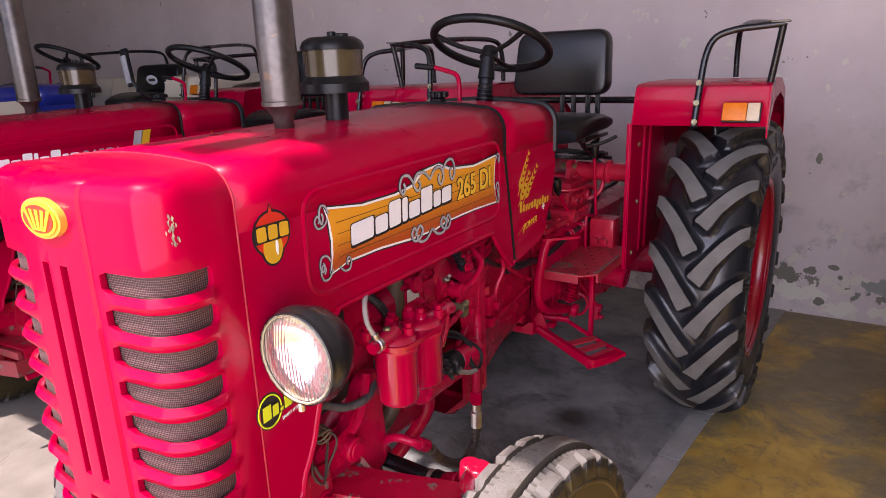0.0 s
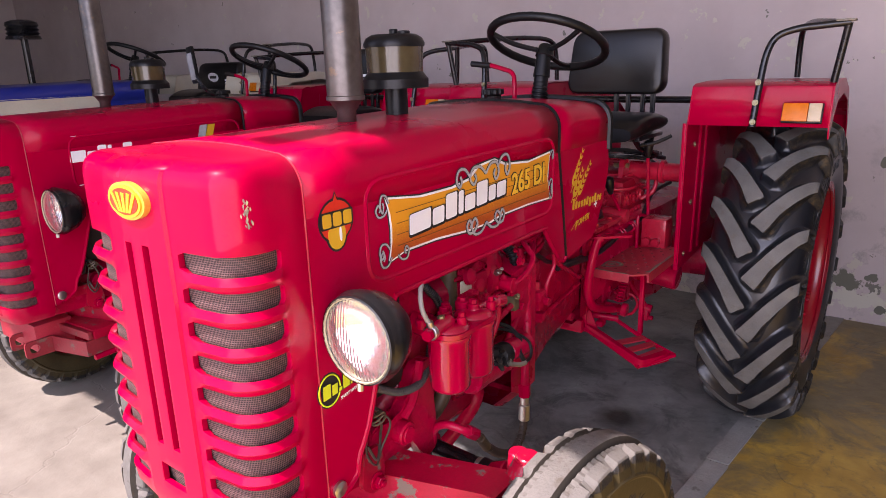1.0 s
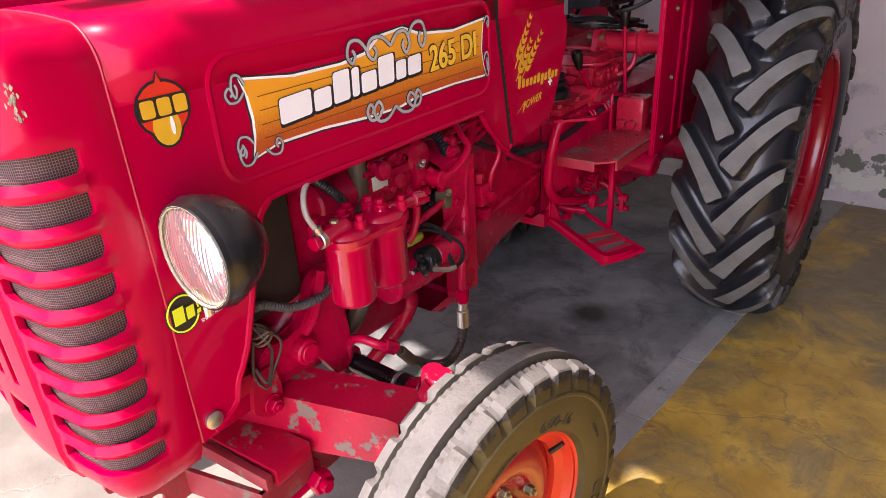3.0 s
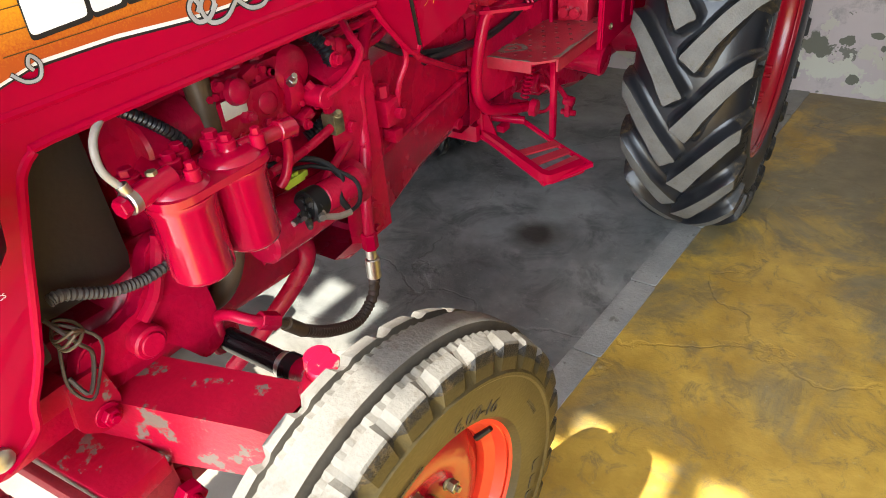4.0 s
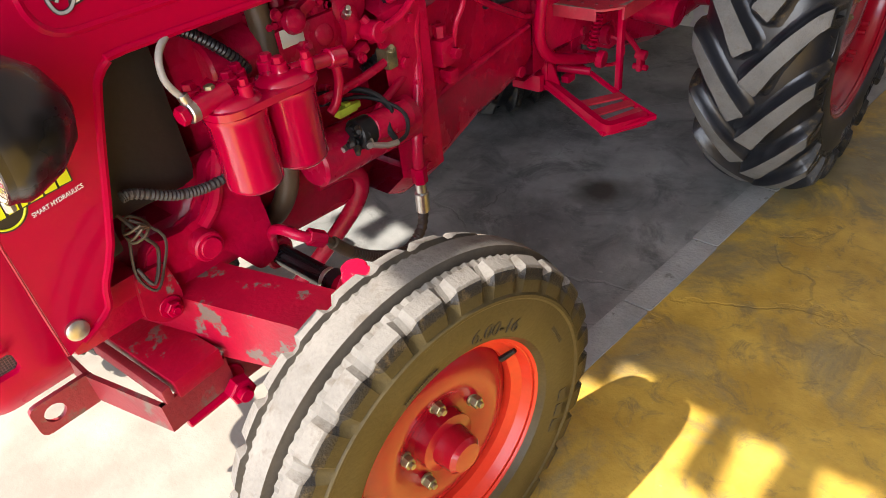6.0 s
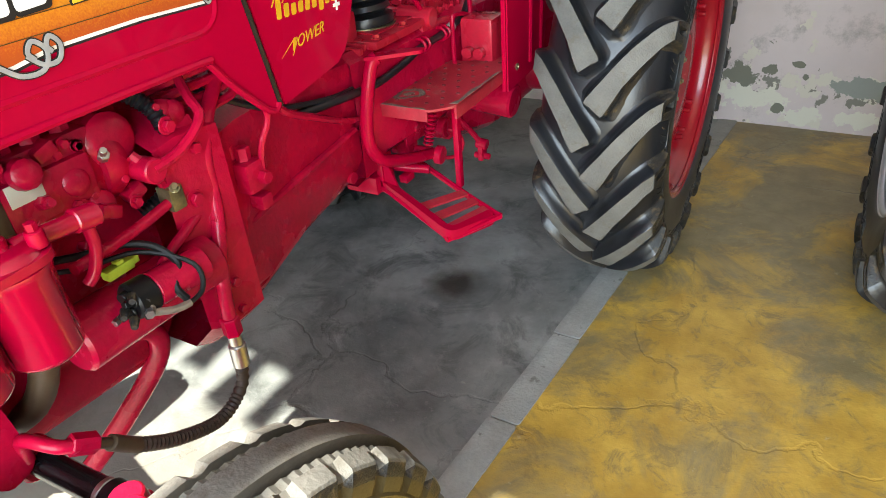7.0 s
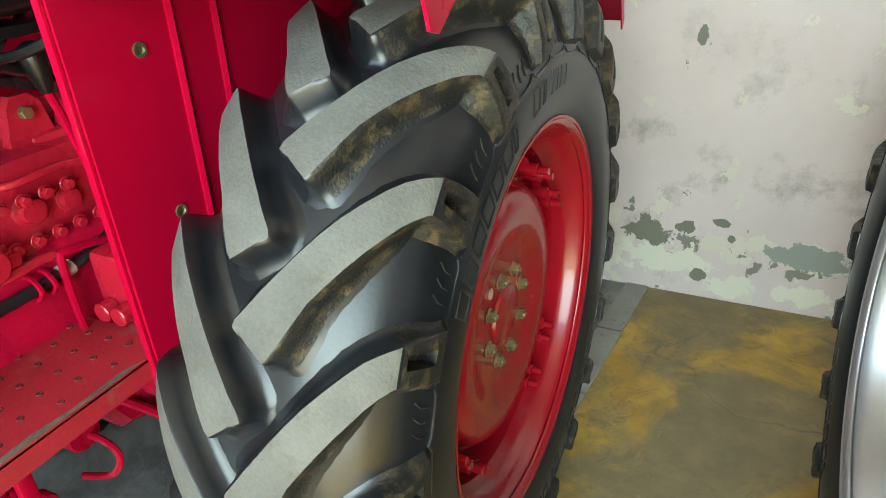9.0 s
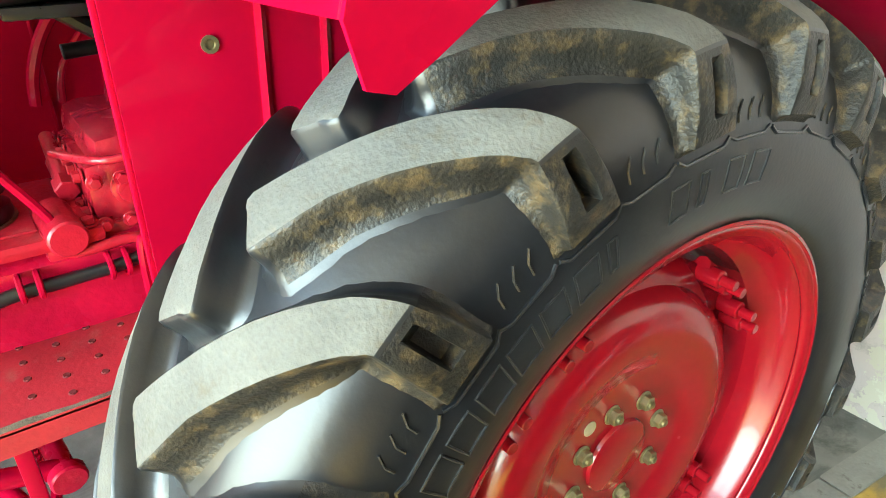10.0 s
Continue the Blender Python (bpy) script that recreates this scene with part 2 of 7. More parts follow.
def words(text, size, place, mat, name, parent, thick=0.0008, shear=0.0, stretch=1.0):
    """Printed words as a mesh; place(u, v, w) puts the letters' plane."""
    cu = bpy.data.curves.new(name, "FONT")
    cu.body, cu.size, cu.extrude, cu.shear = text, size, thick / 2, shear
    tmp = bpy.data.objects.new(name, cu)
    me = bpy.data.meshes.new_from_object(tmp)
    bpy.data.objects.remove(tmp)
    for v in me.vertices:
        v.co = place(v.co.x * stretch, v.co.y, v.co.z)
    me.materials.append(mat)
    ob = new(name, me)
    ob.parent = parent
    return ob


B = bmesh.new


# ---- building ----
def ground_material():
    m = bpy.data.materials.new("shed_floor")
    m.use_nodes = True
    n, lk = m.node_tree.nodes, m.node_tree.links
    b = n["Principled BSDF"]
    geo, sep = n.new("ShaderNodeNewGeometry"), n.new("ShaderNodeSeparateXYZ")
    lk.new(geo.outputs["Position"], sep.inputs[0])

    def noise_tex(scale, detail=6, rough=0.6, dist=0.0):
        t = n.new("ShaderNodeTexNoise")
        t.inputs["Scale"].default_value, t.inputs["Detail"].default_value = scale, detail
        t.inputs["Roughness"].default_value, t.inputs["Distortion"].default_value = rough, dist
        lk.new(geo.outputs["Position"], t.inputs["Vector"])
        return t.outputs["Fac"]

    def span(v, a, b_):
        r = n.new("ShaderNodeMapRange")
        r.inputs["From Min"].default_value, r.inputs["From Max"].default_value = a, b_
        lk.new(v, r.inputs["Value"])
        return r.outputs[0]

    def blend(f, a, c):
        x = n.new("ShaderNodeMix")
        x.data_type = "RGBA"
        lk.new(f, x.inputs["Factor"])
        for s, v in (("A", a), ("B", c)):
            if isinstance(v, tuple):
                x.inputs[s].default_value = (*v, 1)
            else:
                lk.new(v, x.inputs[s])
        return x.outputs["Result"]

    def math_(op, a, c):
        x = n.new("ShaderNodeMath")
        x.operation = op
        for i, v in enumerate((a, c)):
            if isinstance(v, (int, float)):
                x.inputs[i].default_value = v
            else:
                lk.new(v, x.inputs[i])
        return x.outputs[0]

    # bare cement, oil-darkened in places
    cement = blend(span(noise_tex(2.6, 7), 0.35, 0.72), (0.120, 0.126, 0.120), (0.335, 0.340, 0.320))
    cement = blend(span(noise_tex(1.3, 6, 0.65, 0.4), 0.50, 0.68), cement, (0.076, 0.079, 0.075))
    cement = blend(span(noise_tex(34, 4), 0.62, 0.80), cement, (0.26, 0.255, 0.23))
    smudge = math_("MULTIPLY", span(noise_tex(5.5, 8, 0.72, 0.9), 0.50, 0.64), 0.7)
    cement = blend(smudge, cement, (0.050, 0.052, 0.050))
    cement = blend(math_("MULTIPLY", span(noise_tex(12, 8, 0.75, 0.5), 0.58, 0.70), 0.5), cement, (0.28, 0.28, 0.26))
    # an old oil spot
    spot = n.new("ShaderNodeVectorMath")
    spot.operation = "DISTANCE"
    lk.new(geo.outputs["Position"], spot.inputs[0])
    spot.inputs[1].default_value = (-0.81, 2.32, 0.0)
    ragged = math_("ADD", spot.outputs["Value"], math_("MULTIPLY", noise_tex(16, 5), 0.09))
    cement = blend(span(ragged, 0.165, 0.085), cement, (0.048, 0.043, 0.036))
    # paler concrete towards the yard
    yard = math_("ADD", sep.outputs["Y"], math_("MULTIPLY", noise_tex(1.1), 0.7))
    pale = blend(span(noise_tex(3.2, 8), 0.4, 0.7), (0.19, 0.172, 0.142), (0.29, 0.268, 0.222))
    cement = blend(span(yard, 1.95, 1.55), cement, pale)
    # ochre paint, worn through to cement
    ochre = blend(span(noise_tex(5.0, 8, 0.65), 0.38, 0.66), (0.34, 0.205, 0.032), (0.52, 0.34, 0.060))
    worn = blend(span(noise_tex(9, 6), 0.4, 0.7), (0.175, 0.140, 0.070), (0.250, 0.200, 0.100))
    back = math_("MULTIPLY", span(sep.outputs["Y"], 1.5, 3.2), 0.13)
    ochre = blend(span(math_("ADD", noise_tex(2.4, 8, 0.7, 0.6), back), 0.53, 0.66), ochre, worn)
    ochre = blend(span(noise_tex(3.4, 8, 0.7), 0.66, 0.74), ochre, (0.13, 0.115, 0.085))
    ochre = blend(math_("MULTIPLY", span(noise_tex(11, 9, 0.75, 0.8), 0.52, 0.64), 0.75), ochre, (0.17, 0.125, 0.055))
    ochre = blend(math_("MULTIPLY", span(noise_tex(23, 8, 0.7), 0.64, 0.72), 0.6), ochre, (0.42, 0.37, 0.24))
    slant = math_("SUBTRACT", sep.outputs["X"], math_("MULTIPLY", math_("SUBTRACT", sep.outputs["Y"], 1.75), 0.098))
    border = math_("ADD", slant, math_("MULTIPLY", noise_tex(14, 5), 0.03))
    col = blend(span(border, -0.385, -0.375), cement, ochre)
    # hairline cracks
    v = n.new("ShaderNodeTexVoronoi")
    v.feature = "DISTANCE_TO_EDGE"
    v.inputs["Scale"].default_value = 0.8
    warp = n.new("ShaderNodeVectorMath")
    warp.operation = "MULTIPLY_ADD"
    wob = n.new("ShaderNodeTexNoise")
    wob.inputs["Scale"].default_value, wob.inputs["Detail"].default_value = 4.0, 6
    lk.new(geo.outputs["Position"], wob.inputs["Vector"])
    warp.inputs[1].default_value = (0.35, 0.35, 0.35)
    lk.new(wob.outputs["Color"], warp.inputs[0])
    lk.new(geo.outputs["Position"], warp.inputs[2])
    lk.new(warp.outputs[0], v.inputs["Vector"])
    crack = span(v.outputs["Distance"], 0.006, 0.002)
    col = blend(math_("MULTIPLY", crack, math_("MULTIPLY", span(noise_tex(1.7), 0.50, 0.62), 0.55)), col, (0.06, 0.055, 0.045))
    lk.new(col, b.inputs["Base Color"])
    lk.new(math_("ADD", math_("MULTIPLY", noise_tex(4, 6), 0.5), 0.14), b.inputs["Roughness"])
    bp = n.new("ShaderNodeBump")
    bp.inputs["Strength"].default_value, bp.inputs["Distance"].default_value = 0.25, 0.01
    hgt = math_("SUBTRACT", math_("ADD", noise_tex(9, 8), math_("MULTIPLY", noise_tex(90, 3), 0.25)), math_("MULTIPLY", crack, 0.6))
    lk.new(hgt, bp.inputs["Height"])
    lk.new(bp.outputs[0], b.inputs["Normal"])
    return m


def wall_material():
    m = bpy.data.materials.new("old_pink_whitewash")
    m.use_nodes = True
    n, lk = m.node_tree.nodes, m.node_tree.links
    b = n["Principled BSDF"]
    geo, sep = n.new("ShaderNodeNewGeometry"), n.new("ShaderNodeSeparateXYZ")
    lk.new(geo.outputs["Position"], sep.inputs[0])

    def tex(scale, detail=6, rough=0.6):
        t = n.new("ShaderNodeTexNoise")
        t.inputs["Scale"].default_value, t.inputs["Detail"].default_value, t.inputs["Roughness"].default_value = scale, detail, rough
        lk.new(geo.outputs["Position"], t.inputs["Vector"])
        return t.outputs["Fac"]

    def span(v, a, c):
        r = n.new("ShaderNodeMapRange")
        r.inputs["From Min"].default_value, r.inputs["From Max"].default_value = a, c
        lk.new(v, r.inputs["Value"])
        return r.outputs[0]

    def blend(f, a, c):
        x = n.new("ShaderNodeMix")
        x.data_type = "RGBA"
        lk.new(f, x.inputs["Factor"])
        for s, v in (("A", a), ("B", c)):
            if isinstance(v, tuple):
                x.inputs[s].default_value = (*v, 1)
            else:
                lk.new(v, x.inputs[s])
        return x.outputs["Result"]

    def mul(a, c, op="MULTIPLY"):
        x = n.new("ShaderNodeMath")
        x.operation = op
        for i, v in enumerate((a, c)):
            if isinstance(v, (int, float)):
                x.inputs[i].default_value = v
            else:
                lk.new(v, x.inputs[i])
        return x.outputs[0]

    col = blend(span(tex(1.6, 7), 0.35, 0.7), (0.50, 0.43, 0.425), (0.60, 0.53, 0.525))
    # old scuffs and streaks
    col = blend(mul(span(tex(5.5, 9, 0.74), 0.53, 0.70), span(sep.outputs["Z"], 1.45, 0.45)), col, (0.29, 0.27, 0.255))
    # plaster blown off near the floor, in a band
    def patch(cx, cz, rx, rz):
        """1 in the middle of a patch, 0 at its rim, less outside."""
        v = n.new("ShaderNodeVectorMath")
        v.operation = "MULTIPLY_ADD"
        lk.new(geo.outputs["Position"], v.inputs[0])
        v.inputs[1].default_value, v.inputs[2].default_value = (1 / rx, 0, 1 / rz), (-cx / rx, 0, -cz / rz)
        d = n.new("ShaderNodeVectorMath")
        d.operation = "LENGTH"
        lk.new(v.outputs[0], d.inputs[0])
        return mul(1.0, d.outputs["Value"], "SUBTRACT")

    def patches(rows, noise, grain, at):
        out = None
        for row in rows:
            p = patch(*row)
            out = p if out is None else mul(out, p, "MAXIMUM")
        return span(mul(out, mul(mul(noise, 0.5, "SUBTRACT"), grain), "ADD"), at, at + 0.06)
    low = mul(span(sep.outputs["Z"], 0.42, 0.20), 0.085)
    flake = mul(tex(7.5, 8, 0.62), low, "ADD")
    col = blend(span(flake, 0.630, 0.638), col, (0.58, 0.55, 0.47))
    col = blend(span(mul(tex(9.0, 8, 0.6), low, "ADD"), 0.685, 0.692), col, (0.20, 0.195, 0.165))
    # pale limewash round the blown patches, then the bare grey plaster
    col = blend(patches([(-0.14, 0.125, 0.20, 0.075), (0.10, 0.06, 0.10, 0.05), (0.30, 0.07, 0.09, 0.05)], tex(16, 8, 0.7), 3.2, 0.25), col, (0.62, 0.61, 0.52))
    col = blend(patches([(-0.195, 0.225, 0.085, 0.065), (-0.075, 0.262, 0.035, 0.030), (0.030, 0.292, 0.030, 0.016), (0.075, 0.235, 0.022, 0.020), (-0.02, 0.085, 0.030, 0.030), (-0.10, 0.88, 0.018, 0.035)], tex(20, 8, 0.6), 2.6, 0.15), col, (0.165, 0.165, 0.130))
    col = blend(patches([(0.31, 0.205, 0.15, 0.048)], tex(22, 8, 0.65), 2.4, 0.12), col, (0.25, 0.27, 0.245))
    lk.new(col, b.inputs["Base Color"])
    b.inputs["Roughness"].default_value = 0.75
    bp = n.new("ShaderNodeBump")
    bp.inputs["Strength"].default_value, bp.inputs["Distance"].default_value = 0.35, 0.012
    lk.new(mul(mul(tex(30, 6), 0.3), span(flake, 0.638, 0.630), "ADD"), bp.inputs["Height"])
    lk.new(bp.outputs[0], b.inputs["Normal"])
    return m


# area lamp added as fill, standing in for skylight through the shed's open front
opening = new("front_opening_fill", bpy.data.lights.new("front_opening_fill", "AREA"))
opening.data.shape, opening.data.size, opening.data.size_y = "RECTANGLE", 3.7, 3.0
opening.data.energy, opening.data.color = OPENING, (0.93, 0.96, 1.0)
opening.matrix_world = look((0.55, -1.3, 1.65), (0.45, 4.0, 1.2))

FLOOR = ground_material()
WALL = wall_material()
STRIPCEM = material("cement_kerb_strip", (0.265, 0.265, 0.25), 0.7, vary=0.22, scale=9, fine=120, bump=0.35, dirt=(0.16, 0.155, 0.14), dirt_at=0.62)
# the roof is unseen; this grey is kept light to bounce daylight inwards
ROOFING = material("grey_roof_sheet", (0.36, 0.34, 0.32), 0.6, vary=0.15, scale=3, fine=40, bump=0.1)
YARD = material("yard_earth", (0.27, 0.235, 0.185), 0.9, vary=0.25, scale=1.2, fine=30, bump=0.3)

BACK = 4.011
bm = B()
box(bm, -10.0, 6.5, -2.2, BACK, -0.2, 0.0)
tagged(part("floor", bm, FLOOR, flat=True), "stained cement floor with worn ochre paint", "floor", kind="structure")
bm = B()
bmesh.ops.create_grid(bm, x_segments=2, y_segments=2, size=600, matrix=Matrix.Translation((0, 0, -0.06)))
tagged(part("ground", bm, YARD, flat=True), "dry bare earth outside the shed", "ground", kind="structure")
# Only the north wall is seen; the south pair is added to block daylight.
for nm, x0, x1, y0, y1 in (("wall_north", -10.2, 6.7, BACK, BACK + 0.23), ("wall_west", -10.23, -10.0, -0.6, BACK), ("wall_east", 6.5, 6.73, -0.898, BACK), ("shade_wall_south", -10.23, -4.9, -1.13, -0.9), ("shade_wall_southeast", 2.4, 6.73, -1.13, -0.9)):
    bm = B()
    box(bm, x0, x1, y0, y1, -0.2, 4.2)
    tagged(part(nm, bm, WALL, flat=True), "pinkish whitewashed wall with peeling plaster near the floor", "wall", kind="structure")
bm = B()
EAVE = -0.16
box(bm, -10.2, 6.7, EAVE, BACK + 0.23, 3.4, 3.5)
# unseen deeper stretch of eave, added to keep sun off the second tractor
box(bm, -10.2, -2.55, -0.85, EAVE - 0.002, 3.4, 3.5)
# front edge slanted to place the border of sun and shade on the floor
sheet(bm, [(-2.55, EAVE + 0.001), (-2.55, -0.17), (-0.95, -0.41), (6.4, -0.41), (6.4, EAVE + 0.001)], lambda u, v, q: (u, v, 3.42 + q), 0.02)
# unseen teeth along the roof's front edge, shaped to break the sun into patches
x = -2.55
while x < 6.4:
    p, d = random.uniform(0.12, 0.19), random.uniform(0.10, 0.22)
    b = max(-0.41, EAVE - 0.155 * (x + 2.55))
    e = b - random.uniform(0.0, 0.03)
    sheet(bm, [(x, b + 0.03), (x + p, b + 0.03), (x + p, e), (x + p * 0.40, e - 0.005), (x + p * 0.50, e - d), (x - p * 0.06, e - d * 0.9), (x, e)], lambda u, v, q: (u, v, 3.42 + q), 0.02)
    x += p
tagged(part("ceiling", bm, ROOFING, flat=True), "unseen grey shed roof with an edge shaped to cut the sun", "ceiling", kind="structure")


# ---- tractors ----
# The tractor is built about its own middle line: x to its left side, y from its nose to its tail, z up.
NOSE, TAIL = 0.50, 1.885
HALF = 0.235


def wheel_point(r, theta, a):
    return Vector((a, -r * math.cos(theta), r * math.sin(theta)))


def flatten(bm, floor_z):
    for v in bm.verts:
        if v.co.z < floor_z:
            v.co.x *= 1 + 0.5 * (floor_z - v.co.z)
            v.co.z = floor_z


BARS = {}
LUGS = 20
CROSS = smooth_path([(0, 0.583, 0), (0.045, 0.580, 0), (0.079, 0.573, 0), (0.106, 0.561, 0), (0.128, 0.545, 0), (0.145, 0.523, 0), (0.156, 0.497, 0), (0.163, 0.468, 0), (0.1655, 0.440, 0),
                     (0.164, 0.412, 0), (0.159, 0.390, 0), (0.153, 0.374, 0), (0.144, 0.360, 0)], 5)
CROSS_A, CROSS_R = np.array([p.x for p in CROSS]), np.array([p.y for p in CROSS])
CROSS_L = np.concatenate(([0.0], np.cumsum(np.hypot(np.diff(CROSS_A), np.diff(CROSS_R)))))
CROSS_T = np.unwrap(np.arctan2(np.gradient(CROSS_R, CROSS_L), np.gradient(CROSS_A, CROSS_L)))


def tyre_point(theta, l, h, s=1):
    """A point h over the tyre's skin, l metres along its cross-section from the middle, towards the side s."""
    m = abs(l)
    t = np.interp(m, CROSS_L, CROSS_T)
    a = np.interp(m, CROSS_L, CROSS_A) - math.sin(t) * h
    r = np.interp(m, CROSS_L, CROSS_R) + math.cos(t) * h
    return wheel_point(float(r), theta, float(s * a * (1 if l >= 0 else -1)))


# along a bar: degrees from its foot, metres across the tyre, half width, height, slant of its cut
BAR_ROWS = [(0.0, 0.010, 0.0268, 0.037, 1.0), (2.6, 0.025, 0.0262, 0.037, 1.0), (6.2, 0.047, 0.0212, 0.037, 1.0), (11.8, 0.084, 0.0192, 0.0375, 0.9), (16.5, 0.119, 0.0198, 0.039, 0.45), (18.4, 0.140, 0.0225, 0.041, 0.0),
            (18.7, 0.160, 0.027, 0.031, 0.0), (18.8, 0.180, 0.030, 0.023, 0.0), (18.9, 0.203, 0.034, 0.015, 0.0), (18.9, 0.223, 0.038, 0.010, 0.0)]


def tread_bar(s, th0, sink=None):
    """One slanting tread bar of the driving tyre with its pocketed end block on the sidewall. s: +1 outer row, -1 inner row."""
    table = np.array(BAR_ROWS)
    along = np.array([-0.026, -0.014, -0.0075, -0.003, 0.0, 0.014, 0.024, 0.034, 0.047, 0.060, 0.073, 0.086, 0.099, 0.112, 0.123, 0.130, 0.1335, 0.137, 0.142, 0.1445, 0.149, 0.158, 0.173, 0.186, 0.1895, 0.195, 0.204, 0.2065, 0.209, 0.215])
    foot = {0: -0.04, 1: 0.05, 2: 0.34, 3: 0.86, 4: 0.975}
    cols = [(-2.1, -0.04), (-1.62, 0.05), (-1.34, 0.20), (-1.17, 0.55), (-1.05, 0.93), (-0.95, 1.0), (-0.62, 1.0), (-0.46, 1.0), (-0.38, 1.0), (-0.1, 1.0), (0.16, 1.0), (0.24, 1.0), (0.6, 1.0),
            (0.95, 1.0), (1.05, 0.93), (1.18, 0.55), (1.36, 0.22), (1.72, 0.06), (2.3, -0.04)]
    bm, n, vs = B(), len(along), []
    for i, l0 in enumerate(along):
        l = l0
        deg, wid, h, slant = (float(np.interp(max(l0, 0.010), table[:, 1], table[:, k])) for k in (0, 2, 3, 4))
        if i < 5:
            deg, l = l0 * 0.81 / 0.0103, 0.010 + l0 * 0.59
        wid *= (0.84, 0.84, 0.84, 0.87, 0.93)[i] if i < 5 else 1.0
        ang = radians(54 * slant)
        flare = 1.0 if l0 < 0.11 else max(0.42, 1 - (l0 - 0.11) * 7)
        row = []
        for j, (k, f) in enumerate(cols):
            kk = k if abs(k) <= 1 else math.copysign(1 + (abs(k) - 1) * flare, k)
            d = kk * wid
            th = th0 + radians(deg) - d * math.cos(ang) / 0.585
            ll = min(0.222, l + d * math.sin(ang))
            hh = h * f * foot.get(i, 1.0) if f > 0 else -0.0015
            if i < 5 and f > 0 and foot[i] < 0:
                hh = -0.0015
            if i >= n - 2:
                hh = min(hh, 0.004 if i == n - 2 else -0.002)
            if 21 <= i <= 23 and 8 <= j <= 10:
                hh = 0.003
            row.append(bm.verts.new(tyre_point(th, ll, hh, s)))
        vs.append(row)
    for i in range(n - 1):
        for j in range(len(cols) - 1):
            f = bm.faces.new((vs[i][j], vs[i][j + 1], vs[i + 1][j + 1], vs[i + 1][j]))
            top = 5 <= j <= 12 and 4 <= i <= 17
            f.material_index = 1 if top else 2 if (13 <= j <= 16 or i > 18) and i > 4 else 0
    if sink is not None:
        flatten(bm, sink)
    return bm


def rear_wheel(at, side, rim_mat, parent, phase=9.6, marks=False, brackets=True, tread=TREAD):
    """A driving wheel: the tyre with its bars, and the rim with disc, nuts and brackets. side: +1 shows its dish to +x."""
    sink = -at[2]
    bm = B()
    skin = [(p.x, p.y) for p in CROSS]
    prof = [(-a, r) for a, r in skin[::-1]] + skin[1:]
    lathe(bm, prof, (0, 0, 0), (1, 0, 0), 120)
    flatten(bm, sink)
    tyre = part("rear_tyre", bm, [RUBBER, tread, FLANK], parent, "black lugged tyre with grey dusty tread bars", angle=60)
    tyre.location = Vector(at) - Vector((0.014 * side, 0, 0))
    for s in (1, -1):
        for k in range(LUGS):
            th0 = radians(phase + 360 / LUGS * (k + (0 if s == side else 0.5)))
            low = min(math.sin(th0 + radians(d)) for d in (-5, 5, 15, 25)) * 0.625
            if low < sink + 0.004:
                ob = part("tread_bar", tread_bar(s, th0, sink), [RUBBER, tread, FLANK], tyre, angle=44)
            else:
                if (s, tread) not in BARS:
                    ob = part("tread_bar", tread_bar(s, 0.0), [RUBBER, tread, FLANK], tyre, angle=44)
                    BARS[s, tread] = ob.data
                else:
                    ob = new("tread_bar", BARS[s, tread])
                    ob.parent = tyre
                ob.rotation_euler = (-th0, 0, 0)
    if marks:
        # raised rib that steps from block to block, and plain shapes for the moulded lettering
        for k in range(LUGS):
            th0 = phase + 360 / LUGS * k
            c = lambda d, l: tyre_point(radians(th0 + d), l, 0.0006, side)
            bm = B()
            tube(bm, [c(14.4, 0.216), c(15.6, 0.223), c(22.4, 0.223), c(23.5, 0.216), c(24.8, 0.221), c(30.8, 0.221), c(32.0, 0.215)], 0.0020, 6, 0)
            if min(v.co.z for v in bm.verts) > sink:
                part("moulded_rib", bm, RUBBER, tyre)
            for d in (26.5, 28.6, 30.7):
                bm = B()
                tube(bm, [c(d, 0.186), c(d - 0.9, 0.196), c(d - 1.1, 0.206)], 0.0013, 5, 0)
                if min(v.co.z for v in bm.verts) > sink:
                    part("moulded_line", bm, FLANK, tyre)
        for start in (33, 213):
            for k, wd in enumerate((4.2, 4.0, 4.2, 4.0, 3.8, 3.8, 1.4, 0, 3.2, 1.4, 3.4, 3.6)):
                if wd:
                    t0 = start + k * 5.4
                    f = lambda u, v: tyre_point(radians(t0 + u), 0.272 - v, 0.0004, side)
                    bm = B()
                    tube(bm, [f(u, v) for u, v in [(0, 0), (wd / 2, 0), (wd, 0), (wd + 0.3, 0.016), (wd + 0.6, 0.033), (wd / 2 + 0.6, 0.033), (0.6, 0.033), (0.3, 0.016)]], 0.0014, 6, 0, closed=True)
                    part("moulded_block", bm, RUBBER, tyre)
    bm = B()
    prof = [(0.121, 0.345), (0.130, 0.361), (0.136, 0.366), (0.1365, 0.362), (0.128, 0.352), (0.116, 0.343), (0.100, 0.339), (0.084, 0.336), (0.072, 0.325), (0.060, 0.312), (-0.045, 0.309), (-0.060, 0.330), (-0.118, 0.345), (-0.131, 0.364)]
    if not brackets:
        prof = [(0.121, 0.345), (0.130, 0.361), (0.136, 0.366), (0.1365, 0.362), (0.126, 0.354), (0.100, 0.341), (0.050, 0.335), (0.040, 0.322), (-0.060, 0.316), (-0.085, 0.325), (-0.100, 0.338), (-0.131, 0.364)]
    lathe(bm, [(s_ * side, r) for s_, r in prof], (0, 0, 0), (1, 0, 0), 96)
    rim = part("rear_rim", bm, rim_mat, parent, thick=0.005, angle=34)
    rim.location = at
    bm = B()
